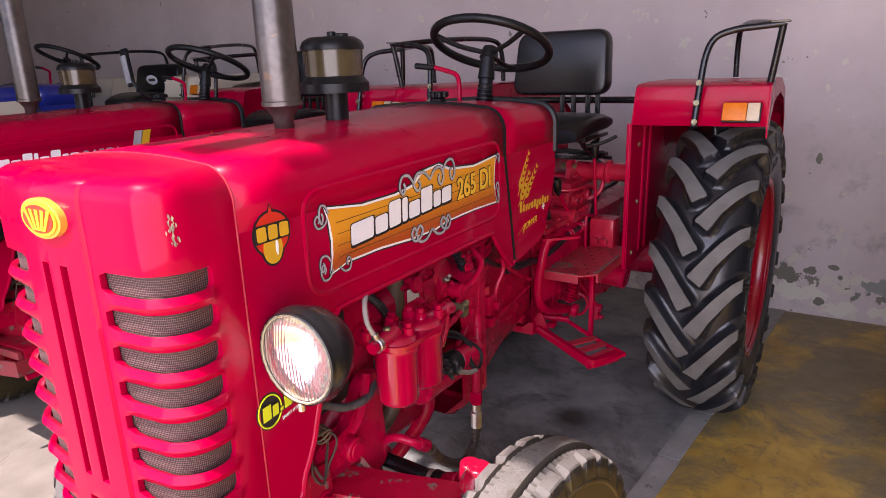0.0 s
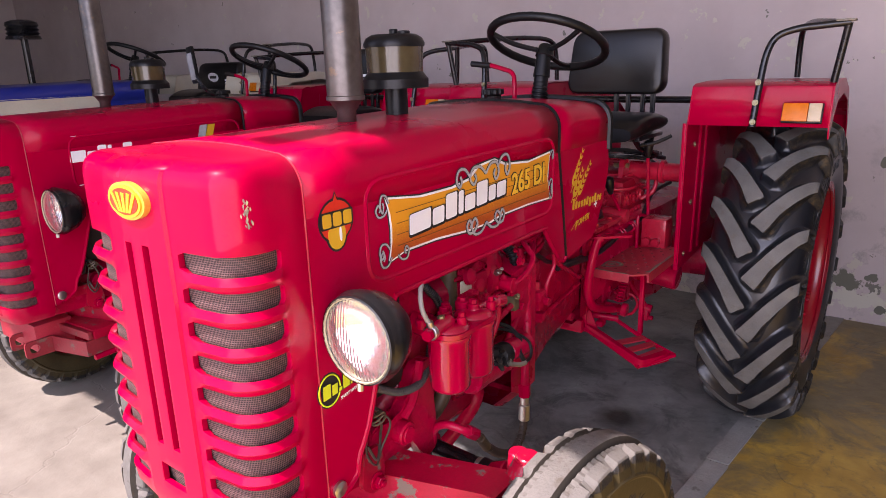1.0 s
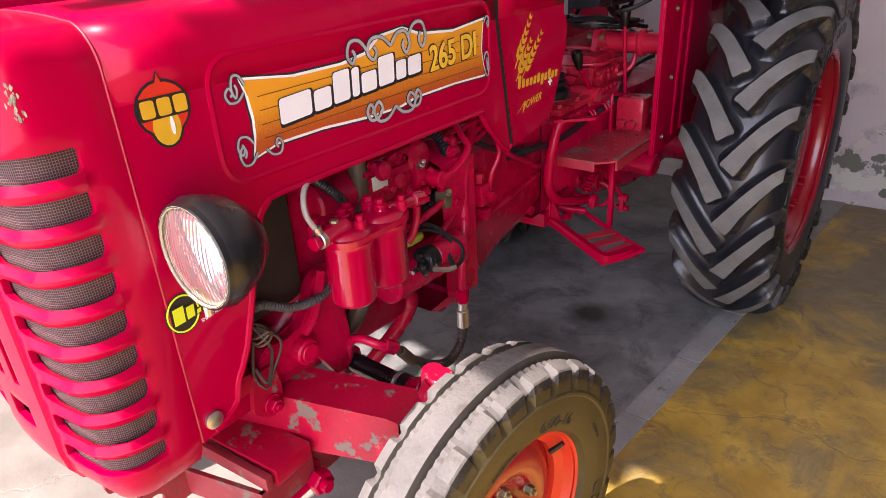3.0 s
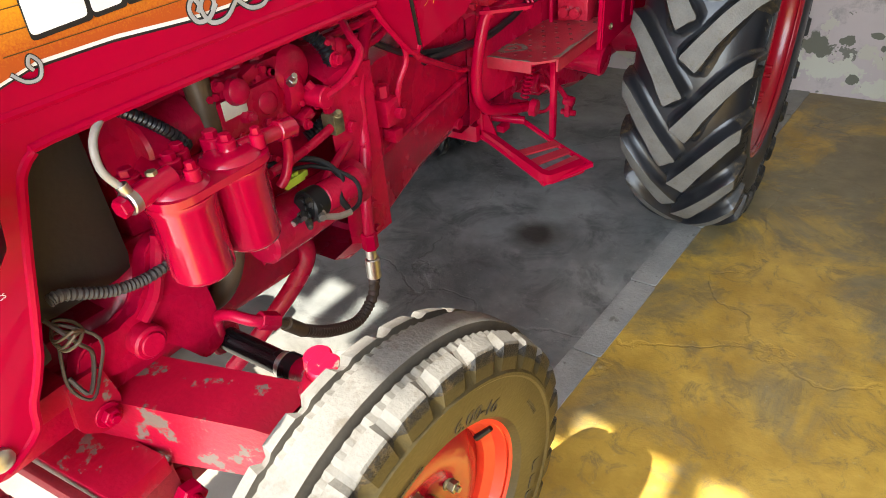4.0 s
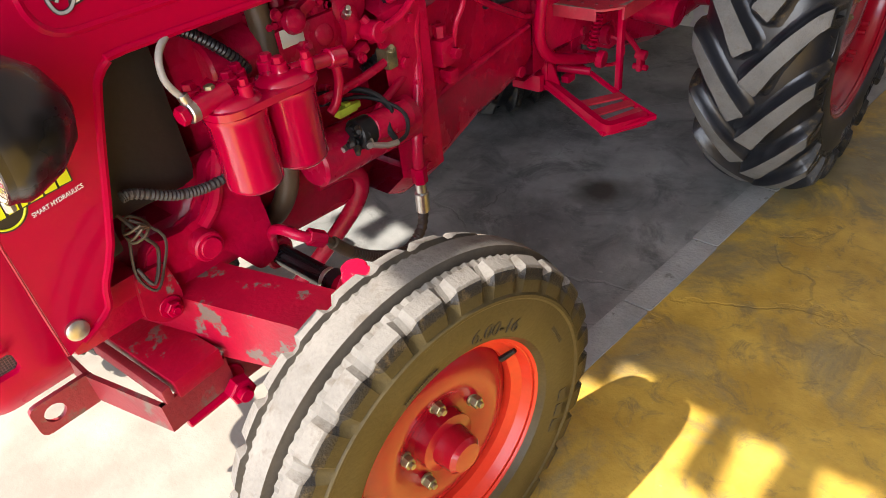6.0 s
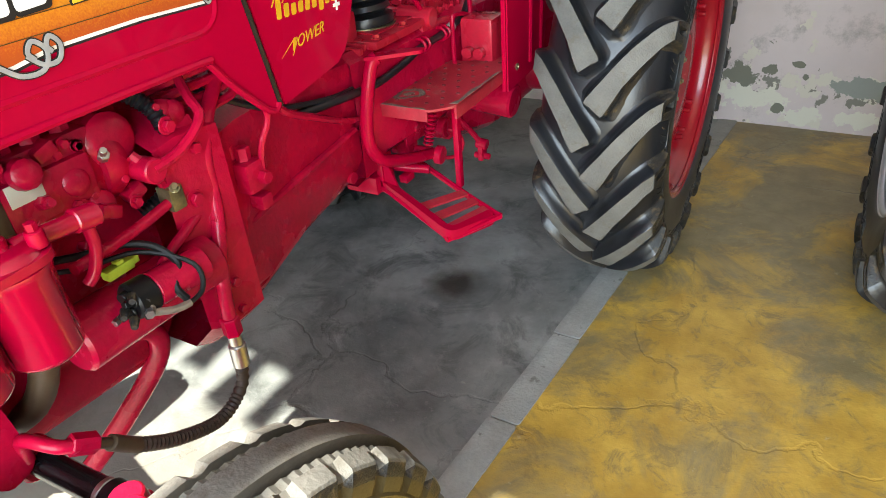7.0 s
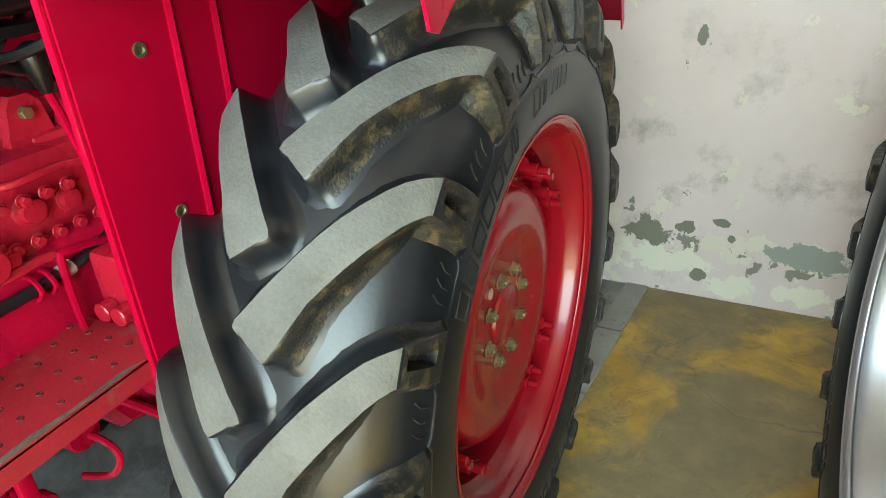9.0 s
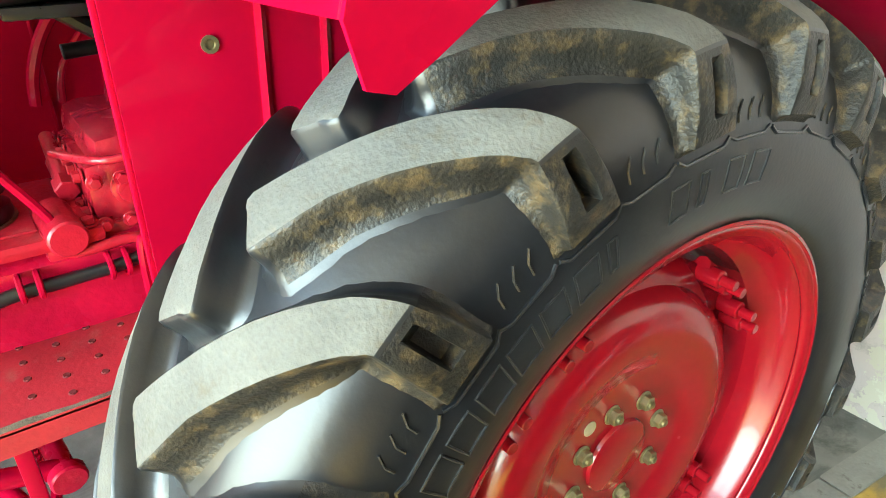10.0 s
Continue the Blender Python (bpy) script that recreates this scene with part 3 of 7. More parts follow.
    prof = [(0.066, 0.0), (0.066, 0.128), (0.070, 0.142), (0.079, 0.165), (0.083, 0.200), (0.080, 0.222), (0.070, 0.236), (0.048, 0.246), (0.040, 0.282)]
    sunk = 0.0 if brackets else 0.15
    lathe(bm, [((h - sunk) * side, r) for h, r in prof] + ([] if brackets else [(-0.105 * side, 0.330)]), (0, 0, 0), (1, 0, 0), 80)
    # without brackets the disc is coloured dark, standing for shade inside the rim
    part("disc", bm, rim_mat if brackets else RADIATOR_SHADE, rim, thick=0.008)
    bm = B()
    lathe(bm, [((h - sunk) * side, r) for h, r in ((0.066, 0.058), (0.071, 0.056), (0.073, 0.050), (0.073, 0.0))], (0, 0, 0), (1, 0, 0), 32)
    part("hub_cap", bm, rim_mat, rim)
    for k in range(8):
        a = radians(k * 45 + 15)
        bm = B()
        p = Vector(((0.066 - sunk) * side, 0.0855 * math.cos(a), 0.0855 * math.sin(a)))
        rod(bm, p, p + Vector((0.003 * side, 0, 0)), 0.0145, seg=14)
        rod(bm, p, p + Vector((0.013 * side, 0, 0)), 0.0112, seg=6)
        rod(bm, p, p + Vector((0.017 * side, 0, 0)), 0.0055, seg=8)
        part("wheel_nut", bm, BRASS, rim, "dull plated wheel nut")
    if brackets:
        bm = B()
        p = Vector((0.066 * side, 0.102 * math.cos(radians(128)), 0.102 * math.sin(radians(128))))
        rod(bm, p, p + Vector((0.0015 * side, 0, 0)), 0.011, seg=16)
        part("locating_hole", bm, TAPE, rim, "pale bare locating hole")
    else:
        for k in range(6):
            a = radians(k * 60 + 12)
            y, z = 0.306 * math.cos(a), 0.306 * math.sin(a)
            bm = B()
            rod(bm, (-0.02 * side, y, z), (0.012 * side, y, z), 0.010, seg=6)
            rod(bm, (0.012 * side, y, z), (0.022 * side, y, z), 0.006, seg=10)
            part("rim_bolt", bm, BRASS, rim, "plated rim bolt")
    for k in range(4 if brackets else 0):
        for d in (-0.19, 0.19):
            a = radians(k * 90 + 40) + d
            bm = B()
            for e in (-0.055, 0.055):
                y, z = 0.276 * math.cos(a + e), 0.276 * math.sin(a + e)
                rod(bm, (0.030 * side, y, z), (0.075 * side, y, z), 0.0135, seg=14)
                rod(bm, (0.075 * side, y, z), (0.096 * side, y, z), 0.008, seg=10)
            tube(bm, [(0.046 * side, 0.284 * math.cos(a + e), 0.284 * math.sin(a + e)) for e in (-0.10, 0, 0.10)], 0.012, 8, 3)
            part("rim_bracket", bm, rim_mat, rim)
    return tyre


def sidewall_marks(tyre, side):
    """Moulded size and plain bars for the maker's marks on the outer sidewall."""
    def arc(mid, r):
        return lambda u, v, w: Vector((side * (0.0800 + w), -(r + v) * math.cos(mid + side * u / r), (r + v) * math.sin(mid + side * u / r)))
    words("6.00-16", 0.036, arc(radians(99 if side > 0 else 70), 0.236), INK, "tyre_size", tyre, thick=0.0015, shear=0.2)
    for mid, r, n, wd, hh in ((191, 0.255, 3, 0.028, 0.036), (150, 0.262, 9, 0.005, 0.008), (66, 0.238, 14, 0.004, 0.006), (300, 0.255, 3, 0.028, 0.036)):
        for k in range(n):
            f = arc(radians(mid), r)
            bm = B()
            ol = rounded([(k * wd * 1.25, 0), (k * wd * 1.25 + wd, 0), (k * wd * 1.25 + wd, hh), (k * wd * 1.25, hh)], wd * 0.15, 2)
            sheet(bm, ol, f, 0.0015)
            part("moulded_bar", bm, INK, tyre, flat=True)


def front_wheel(at, side, steer, parent, rim_mat):
    place = pose(*at, 0, 0, steer) @ Matrix.Scale(0.97, 4)
    R, seg, sink = 0.365, 224, -at[2] / 0.97
    half = [(0.060, 0.212), (0.072, 0.222), (0.079, 0.245), (0.0815, 0.275), (0.0815, 0.294), (0.0845, 0.298), (0.0845, 0.303), (0.0815, 0.307), (0.079, 0.327), (0.0745, 0.346), (0.0715, 0.350),
            (0.0475, 0.357), (0.0455, 0.3475), (0.0290, 0.3510), (0.0275, 0.340), (0.0245, 0.340), (0.0220, 0.3635), (0.010, R)]
    rows = [(-a, r) for a, r in half] + half[::-1]
    bm = B()
    rings = []
    for j in range(seg):
        th = 2 * math.pi * j / seg + radians(1.3)
        ring = []
        for a, r in rows:
            cut = (j + (4 if a < 0 else 0)) % 8 in (0, 1)
            if cut and 0.047 < abs(a) < 0.0795 and r > 0.32:
                if r < 0.33:
                    a *= 0.90
                elif r < 0.3555:
                    a, r = a * 0.93, r - 0.012
                else:
                    r -= 0.006
            if 0.028 < abs(a) < 0.0465 and j % 2:
                r -= 0.0032
            ring.append(bm.verts.new(wheel_point(r, th, a)))
        rings.append(ring)
    nr = len(rows) - 1
    for j in range(seg):
        p, q = rings[j], rings[(j + 1) % seg]
        for k in range(nr):
            f = bm.faces.new((p[k], p[k + 1], q[k + 1], q[k]))
            m = min(k, nr - 1 - k)
            f.material_index = 3 if m == 8 else 2 if m < 8 else (0 if m in (11, 13, 14, 15) else 1)
    flatten(bm, sink)
    tyre = part("front_tyre", bm, [FGROOVE, FTREAD, SIDEWALL, FLANK], parent, "ribbed front tyre caked with pale dust", angle=25)
    tyre.matrix_basis = place
    sidewall_marks(tyre, side)
    bm = B()
    prof = [(0.058, 0.205), (0.064, 0.226), (0.056, 0.226), (0.050, 0.206), (0.032, 0.198), (0.020, 0.182), (-0.020, 0.182), (-0.032, 0.198), (-0.056, 0.226)]
    lathe(bm, [(h * side, r) for h, r in prof], (0, 0, 0), (1, 0, 0), 56)
    hub = part("front_rim", bm, rim_mat, parent, "orange-red steel rim", thick=0.004, angle=28)
    hub.matrix_basis = place
    bm = B()
    prof = [(0.012, 0.0), (0.012, 0.075), (0.022, 0.095), (0.030, 0.125), (0.022, 0.155), (0.006, 0.172), (0.004, 0.186)]
    lathe(bm, [(h * side, r) for h, r in prof], (0, 0, 0), (1, 0, 0), 56)
    part("disc", bm, RIMRED, hub, "red dished disc", thick=0.005)
    bm = B()
    prof = [(0.012, 0.058), (0.036, 0.056), (0.040, 0.040), (0.075, 0.036), (0.083, 0.028), (0.085, 0.0)]
    lathe(bm, [(h * side, r) for h, r in prof], (0, 0, 0), (1, 0, 0), 32)
    part("hub", bm, RIMRED, hub, "red wheel hub")
    for k in range(5):
        a = radians(72 * k + 20)
        p = Vector((0.016 * side, 0.086 * math.cos(a), 0.086 * math.sin(a)))
        bm = B()
        rod(bm, p, p + Vector((0.006 * side, 0, 0)), 0.014, seg=14)
        rod(bm, p, p + Vector((0.020 * side, 0, 0)), 0.0115, seg=6)
        rod(bm, p, p + Vector((0.027 * side, 0, 0)), 0.006, seg=8)
        part("wheel_nut", bm, BRASS, hub, "dull plated wheel nut")
    bm = B()
    p = wheel_point(0.17, radians(150), 0.03 * side)
    rod(bm, p, p + wheel_point(0.03, radians(120), 0.022 * side), 0.006, 0.005, seg=8)
    part("valve", bm, MATT, hub, "black rubber valve")
    return tyre


def bonnet_section(y, lift=0.0, n=9, low=1.20):
    """Half of the bonnet's outline at y: side, shoulder and crowned top."""
    top = 1.315 + 0.022 * (y - 0.6) + lift
    r, dip = 0.060, 0.010
    pts = [(HALF, low), (HALF, top - dip - r)]
    for i in range(1, n + 1):
        t = i / n * math.pi / 2
        pts.append((HALF - r + r * math.cos(t), top - dip - r + r * math.sin(t)))
    for u, d in ((0.12, 0.0047), (0.06, 0.0012), (0.0, 0.0)):
        pts.append((u, top - d))
    full = pts + [(-u, z) for u, z in pts[-2::-1]]
    return [(u, y, z) for u, z in full]


def tractor(at, paint, fender_paint, front_rim, steer=0.0, label="", rear_rim=None, pipe_y=0.995, bowl_y=1.165, stack=False):
    T = thing("tractor", at, label, "tractor", "parked tractors")

    # bonnet with its side sheet
    bm = B()
    loft(bm, [bonnet_section(0.648 + (1.545 - 0.648) * i / 8) for i in range(9)])
    bonnet = part("bonnet", bm, paint, T, thick=0.004)
    for s in (1, -1):
        out = [(0.648, 1.20), (1.548, 1.20), (1.606, 0.895), (1.598, 0.884), (1.575, 0.893), (1.53, 0.938), (1.497, 0.975), (1.478, 1.000), (1.455, 1.006), (1.14, 1.006), (0.885, 1.006),
               (0.858, 1.000), (0.840, 0.985), (0.830, 0.965), (0.803, 0.888), (0.763, 0.769), (0.735, 0.72), (0.728, 0.70), (0.722, 0.68), (0.700, 0.664), (0.672, 0.652), (0.648, 0.642)]
        bm = B()
        sheet(bm, out, lambda u, v, w: (s * (HALF - 0.004 + w), u, v), 0.004)
        panel = part("side_panel", bm, paint, bonnet)
        bm = B()
        tube(bm, [(s * (HALF - 0.001), u, v) for u, v in out[2:-1]], 0.0065, 8, 2)
        part("rolled_edge", bm, paint, bonnet)
        # pressed swage round the name plate
        bm = B()
        ring = rounded([(0.79, 1.045), (1.52, 1.045), (1.525, 1.243), (0.79, 1.238)], 0.05, 6)
        tube(bm, [(s * (HALF - 0.0042), u, v) for u, v in ring], 0.007, 8, 0, closed=True)
        part("pressed_swage", bm, paint, bonnet)

    # rear cowl, split from the bonnet by a black seal
    bm = B()
    y0, y1 = 1.556, TAIL
    loft(bm, [bonnet_section(y0 + (y1 - y0) * i / 4, -0.003 - 0.018 * (i / 4) ** 2) for i in range(5)])
    cowl = part("rear_cowl", bm, paint, T, thick=0.004)
    for s in (1, -1):
        bm = B()
        sheet(bm, [(1.562, 1.20), (TAIL, 1.20), (TAIL + 0.010, 1.13), (TAIL + 0.004, 1.09), (1.866, 1.03), (1.830, 0.955), (1.812, 0.928), (1.785, 0.910), (1.622, 0.885), (1.618, 0.90)], lambda u, v, w: (s * (HALF - 0.004 + w), u, v), 0.004)
        part("cowl_side", bm, paint, cowl)
    bm = B()
    sec = [Vector(p) + Vector((0, 0, 0)) for p in bonnet_section(1.551, 0.001)]
    line = [Vector((HALF, 1.609, 0.887)), Vector((HALF, 1.58, 1.05))] + sec + [Vector((-HALF, 1.58, 1.05)), Vector((-HALF, 1.609, 0.887))]
    tube(bm, line, 0.0052, 6, 0)
    part("seal", bm, MATT, T, "black rubber seal")
    bm = B()
    sec = [Vector(p) + Vector((0, 0.004, 0)) for p in bonnet_section(TAIL, -0.019, low=1.172)]
    tube(bm, sec, 0.012, 8, 0)
    part("cowl_edging", bm, MATT, T, "black rubber edging")

    # nose shell with louvres
    NR = 0.066
    def plan(q):
        """Runs round the nose in plan: q in metres from the middle of the face."""
        s, q = (1 if q >= 0 else -1), abs(q)
        r, flat = NR, HALF - NR
        bow = 0.012 * (1 - (min(q, flat) / flat) ** 2)
        if q <= flat:
            return Vector((s * q, NOSE - bow, 0)), Vector((0, -1, 0))
        t = (q - flat) / r
        if t <= math.pi / 2:
            return Vector((s * (flat + r * math.sin(t)), NOSE + r - r * math.cos(t), 0)), Vector((s * math.sin(t), -math.cos(t), 0))
        return Vector((s * HALF, NOSE + r + (q - flat - r * math.pi / 2), 0)), Vector((s, 0, 0))
    q_end = (HALF - NR) + NR * math.pi / 2 + (0.644 - NOSE - NR)
    q_slot = (HALF - NR) + NR * math.pi / 2 + 0.031
    top_z, low_z = 1.2458, 0.60
    rows, h = 9, 0.0585
    zs, ends, bulge = [], {}, set()
    for k in range(rows):
        z1 = 1.165 - h * k
        ends[round(z1, 4)], ends[round(z1 - 0.033, 4)] = -1, 1
        zs += [z1, z1 - 0.0165, z1 - 0.033] + ([z1 - 0.0458] if k < rows - 1 else [])
        bulge.add(round(z1 - 0.0458, 4))
    zs = sorted(set([top_z, 1.215, 1.19, low_z + 0.03, low_z] + [round(z, 4) for z in zs]))
    qs = [0.010, 0.016, 0.036, 0.042, 0.085, 0.089, 0.100] + [0.12, 0.14, HALF - NR] + [HALF - NR + NR * math.pi / 2 * i / 7 for i in range(1, 8)] + [q_slot - 0.010, q_slot, q_slot + 0.01, q_end]
    qs = sorted(qs)
    qs = [-q for q in qs[::-1]] + [0.0] + qs
    bm = B()
    grid = {}
    for i, q in enumerate(qs):
        p, nrm = plan(q)
        for j, z in enumerate(zs):
            w = 0.005 if abs(q) <= 0.086 else 0.0
            if round(z, 4) in bulge and 0.11 < abs(q) < q_slot - 0.005:
                w = 0.0065
            tuck = 0.02 * max(0, (0.66 - z) / 0.06) ** 2
            # rounded ends of the louvres
            for qe, d in ((q_slot, -0.0055), (0.100, 0.0045)):
                if abs(abs(q) - qe) < 1e-6 and round(z, 4) in ends:
                    p, nrm = plan(q + (d if q > 0 else -d))
                    z += 0.0055 * ends[round(z, 4)]
            grid[i, j] = bm.verts.new(p + nrm * (w - tuck) + Vector((0, 0, z)))

    def is_open(qa, qb, za, zb):
        q, z = abs(qa + qb) / 2, (za + zb) / 2
        if 0.016 < q < 0.036 and 0.785 < z < 1.165:
            return True
        if q < 0.030 and 0.70 < z < 0.742:
            return True
        if z > 1.165 or z < 1.165 - h * (rows - 1) - 0.033:
            return False
        inside = ((1.165 - z) % h) < 0.033
        return inside and 0.100 < q < q_slot
    for i in range(len(qs) - 1):
        for j in range(len(zs) - 1):
            if not is_open(qs[i], qs[i + 1], zs[j], zs[j + 1]):
                bm.faces.new((grid[i, j], grid[i + 1, j], grid[i + 1, j + 1], grid[i, j + 1]))
    # rounded top of the nose, flush with the bonnet's shoulder
    def inset(q, d):
        p, nrm = plan(q)
        return p - nrm * d
    prev = [grid[i, len(zs) - 1] for i in range(len(qs))]
    for st in range(1, 11):
        t = st / 10 * math.pi / 2
        row = []
        for i, q in enumerate(qs):
            w = 0.005 if abs(q) <= 0.086 else 0.0
            k = 1.0 - 0.42 * min(1, max(0, (q_end - abs(q)) / 0.10))
            row.append(bm.verts.new(inset(q, 0.060 * (1 - max(0.0, math.cos(t)) ** k) - w) + Vector((0, 0, top_z + 0.060 * math.sin(t) ** k))))
        for i in range(len(qs) - 1):
            bm.faces.new((prev[i], prev[i + 1], row[i + 1], row[i]))
        prev = row
    half_n = len(qs) // 2
    across = 8
    y_front = NOSE + 0.060
    lines = [[prev[half_n]] * (across + 1)]
    for k in range(1, half_n + 1):
        l, r = prev[half_n - k], prev[half_n + k]
        line = [l]
        for j in range(1, across):
            p = l.co.lerp(r.co, j / across)
            rise = 0.010 * (1 - min(1, abs(p.x) / 0.175) ** 2) * min(1, max(0, (p.y - y_front + 0.012) / 0.05))
            line.append(bm.verts.new(p + Vector((0, 0, rise))))
        lines.append(line + [r])
    for p, q in zip(lines, lines[1:]):
        for j in range(across):
            vs = list(dict.fromkeys((p[j], p[j + 1], q[j + 1], q[j])))
            if len(vs) > 2:
                bm.faces.new(vs)
    nose = part("nose_shell", bm, paint, T, thick=0.011, angle=40)
    lip = nose.modifiers.new("rolled_lips", "BEVEL")
    lip.width, lip.segments, lip.limit_method, lip.angle_limit = 0.0032, 2, "ANGLE", radians(55)
    # wire gauze behind the louvres
    bm = B()
    gq = [-q_end + 2 * q_end * i / 40 for i in range(41)]
    loft(bm, [[plan(q)[0] - plan(q)[1] * 0.013 + Vector((0, 0, z)) for q in gq] for z in (0.66, 1.19)])
    part("gauze", bm, GAUZE, nose, "dark woven wire gauze")
    bm = B()
    tube(bm, [(HALF, 0.646, z) for z in (0.645, 0.8, 1.0, 1.2)] + bonnet_section(0.646, 0.0)[2:-2] + [(-HALF, 0.646, z) for z in (1.2, 1.0, 0.8, 0.645)], 0.0018, 6, 0)
    part("seam", bm, DUSTY if paint is PAINT else INK, T)

    # headlamps on stalks at the nose sides
    for s in (1, -1):
        c = Vector((s * 0.318, 0.668, 1.000))
        bm = B()
        lathe(bm, [(0.0, 0.080), (0.012, 0.084), (0.022, 0.082), (0.055, 0.070), (0.085, 0.045), (0.098, 0.018), (0.100, 0.0)], c, (0, 1, 0), 40)
        lathe(bm, [(0.0, 0.080), (-0.008, 0.079), (-0.010, 0.074), (0.0, 0.072)], c, (0, 1, 0), 40)
        rod(bm, c + Vector((0, 0.05, -0.04)), c + Vector((-s * 0.08, 0.05, -0.05)), 0.012)
        lamp = part("headlamp", bm, BLACK, T, "round headlamp in a glossy black bowl")
        bm = B()
        lathe(bm, [(-0.004, 0.0745), (-0.010, 0.060), (-0.015, 0.035), (-0.017, 0.0)], c, (0, 1, 0), 40)
        part("lens", bm, LENS, lamp, "fluted clear glass lens")
        bm = B()
        lathe(bm, [(0.002, 0.073), (0.018, 0.062), (0.040, 0.035), (0.046, 0.0)], c, (0, 1, 0), 32)
        part("reflector", bm, MIRROR, lamp, "bright reflector")
        bm = B()
        tube(bm, [c + Vector((0.0745 * math.cos(k * math.pi / 14), -0.0075, 0.0745 * math.sin(k * math.pi / 14))) for k in range(28)], 0.0024, 6, 0, closed=True)
        part("lens_ring", bm, TAPE, lamp, "thin cream ring round the lens")
        bm = B()
        rod(bm, c + Vector((0, -0.004, -0.078)), c + Vector((0, -0.004, -0.092)), 0.006, seg=8)
        part("rim_screw", bm, STEEL, lamp)
        bm = B()
        lathe(bm, [(0.0, 0.016), (0.006, 0.016), (0.009, 0.011), (0.009, 0.0)], (s * HALF, 0.672, 0.676), (s, 0, 0), 20)
        part("panel_fastener", bm, STEEL, T, "round plated panel fastener")

    # exhaust, air cleaner, filler cap
    bm = B()
    if stack:
        rod(bm, (0, pipe_y, 1.29), (0, pipe_y, 1.60), 0.02)
        lathe(bm, [(0, 0.0), (0, 0.098), (0.018, 0.092), (0.022, 0.080), (0.035, 0.092), (0.045, 0.080), (0.058, 0.092), (0.068, 0.080), (0.08, 0.092), (0.10, 0.084), (0.112, 0.05), (0.115, 0)], (0, pipe_y, 1.59), (0, 0, 1), 28)
        part("air_intake", bm, BLACK, T, "black ribbed pre-cleaner on a stack")
        bm = B()
        rod(bm, (0.05, 1.64, 1.29), (0.05, 1.64, 1.31), 0.03)
        part("tank_cap", bm, BLACK, T, "black tank cap")
    if not stack:
        bm = B()
        lathe(bm, [(0, 0.021), (0.055, 0.021), (0.075, 0.034), (0.080, 0.042), (0.088, 0.042), (0.09, 0.040), (0.66, 0.040), (0.68, 0.03), (0.80, 0.03)], (0, pipe_y, 1.29), (0, 0, 1), 28)
        part("exhaust", bm, PIPE, T, "heat-stained steel exhaust silencer", thick=0.002)
        bm = B()
        rod(bm, (0, bowl_y, 1.28), (0, bowl_y, 1.40), 0.027)
        lathe(bm, [(0, 0.0), (0, 0.078), (0.020, 0.078), (0.032, 0.068), (0.036, 0.066)], (0, bowl_y, 1.388), (0, 0, 1), 36)
        cleaner = part("air_cleaner", bm, MATT, T, "oil-bath pre-cleaner with an amber bowl")
        bm = B()
        lathe(bm, [(0.0, 0.066), (0.056, 0.068)], (0, bowl_y, 1.424), (0, 0, 1), 36)
        part("bowl", bm, BOWL, cleaner, "oily amber plastic bowl")
        bm = B()
        lathe(bm, [(0, 0.071), (0.008, 0.072), (0.020, 0.066), (0.028, 0.052), (0.030, 0.0)], (0, bowl_y, 1.480), (0, 0, 1), 36)
        rod(bm, (0, bowl_y, 1.505), (0, bowl_y, 1.520), 0.010)
        rod(bm, (0.03, bowl_y, 1.503), (0.03, bowl_y, 1.515), 0.015)
        part("lid", bm, MATT, cleaner, "black lid")
    bm = B()
    rod(bm, (-0.04, 1.66, 1.31), (-0.04, 1.66, 1.345), 0.024)
    for k in range(8):
        a = k * math.pi / 4
        rod(bm, (-0.04 + 0.024 * math.cos(a), 1.66 + 0.024 * math.sin(a), 1.347), (-0.04 + 0.024 * math.cos(a), 1.66 + 0.024 * math.sin(a), 1.362), 0.009, seg=8)
    rod(bm, (-0.04, 1.66, 1.345), (-0.04, 1.66, 1.364), 0.026)
    part("filler_cap", bm, MATT, T, "black fuel filler cap")

    # steering column and wheel
    bm = B()
    base, hubp = Vector((0.0, 1.86, 1.28)), Vector((0.0, 1.90, 1.455))
    ribs, L0 = [], (hubp - base).length
    for k in range(8):
        h = L0 * (0.05 + k * 0.075)
        ribs += [(h - 0.0055, 0.022), (h - 0.002, 0.031 - 0.0012 * k), (h + 0.002, 0.031 - 0.0012 * k), (h + 0.0055, 0.022)]
    lathe(bm, ribs + [(L0 * 0.62, 0.022), (L0 * 0.63, 0.027), (L0, 0.022)], base, hubp - base, 20)
    col = part("steering_column", bm, MATT, T, "ribbed black steering column boot")
    tilt = Matrix.Rotation(radians(-24), 3, "X")
    c = hubp + Vector((0, 0.015, 0.022))
    bm = B()
    tube(bm, [c + tilt @ Vector((0.186 * math.cos(k * math.pi / 16), 0.186 * math.sin(k * math.pi / 16), 0.018)) for k in range(32)], 0.0135, 10, 0, closed=True)
    for k in range(3):
        a = radians(90 + 120 * k)
        tube(bm, [c + tilt @ Vector((0, 0, -0.01)), c + tilt @ Vector((0.10 * math.cos(a), 0.10 * math.sin(a), -0.004)), c + tilt @ Vector((0.18 * math.cos(a), 0.18 * math.sin(a), 0.018))], 0.008, 8, 4)
    rod(bm, c + tilt @ Vector((0, 0, -0.03)), c + tilt @ Vector((0, 0, 0.01)), 0.03, 0.024)
    part("steering_wheel", bm, MATT, T, "black three-spoke steering wheel")
    bm = B()
    tube(bm, [(-0.05, 1.80, 1.28), (-0.055, 1.81, 1.37), (-0.07, 1.82, 1.405), (-0.11, 1.82, 1.42), (-0.15, 1.82, 1.43)], 0.0075, 8)
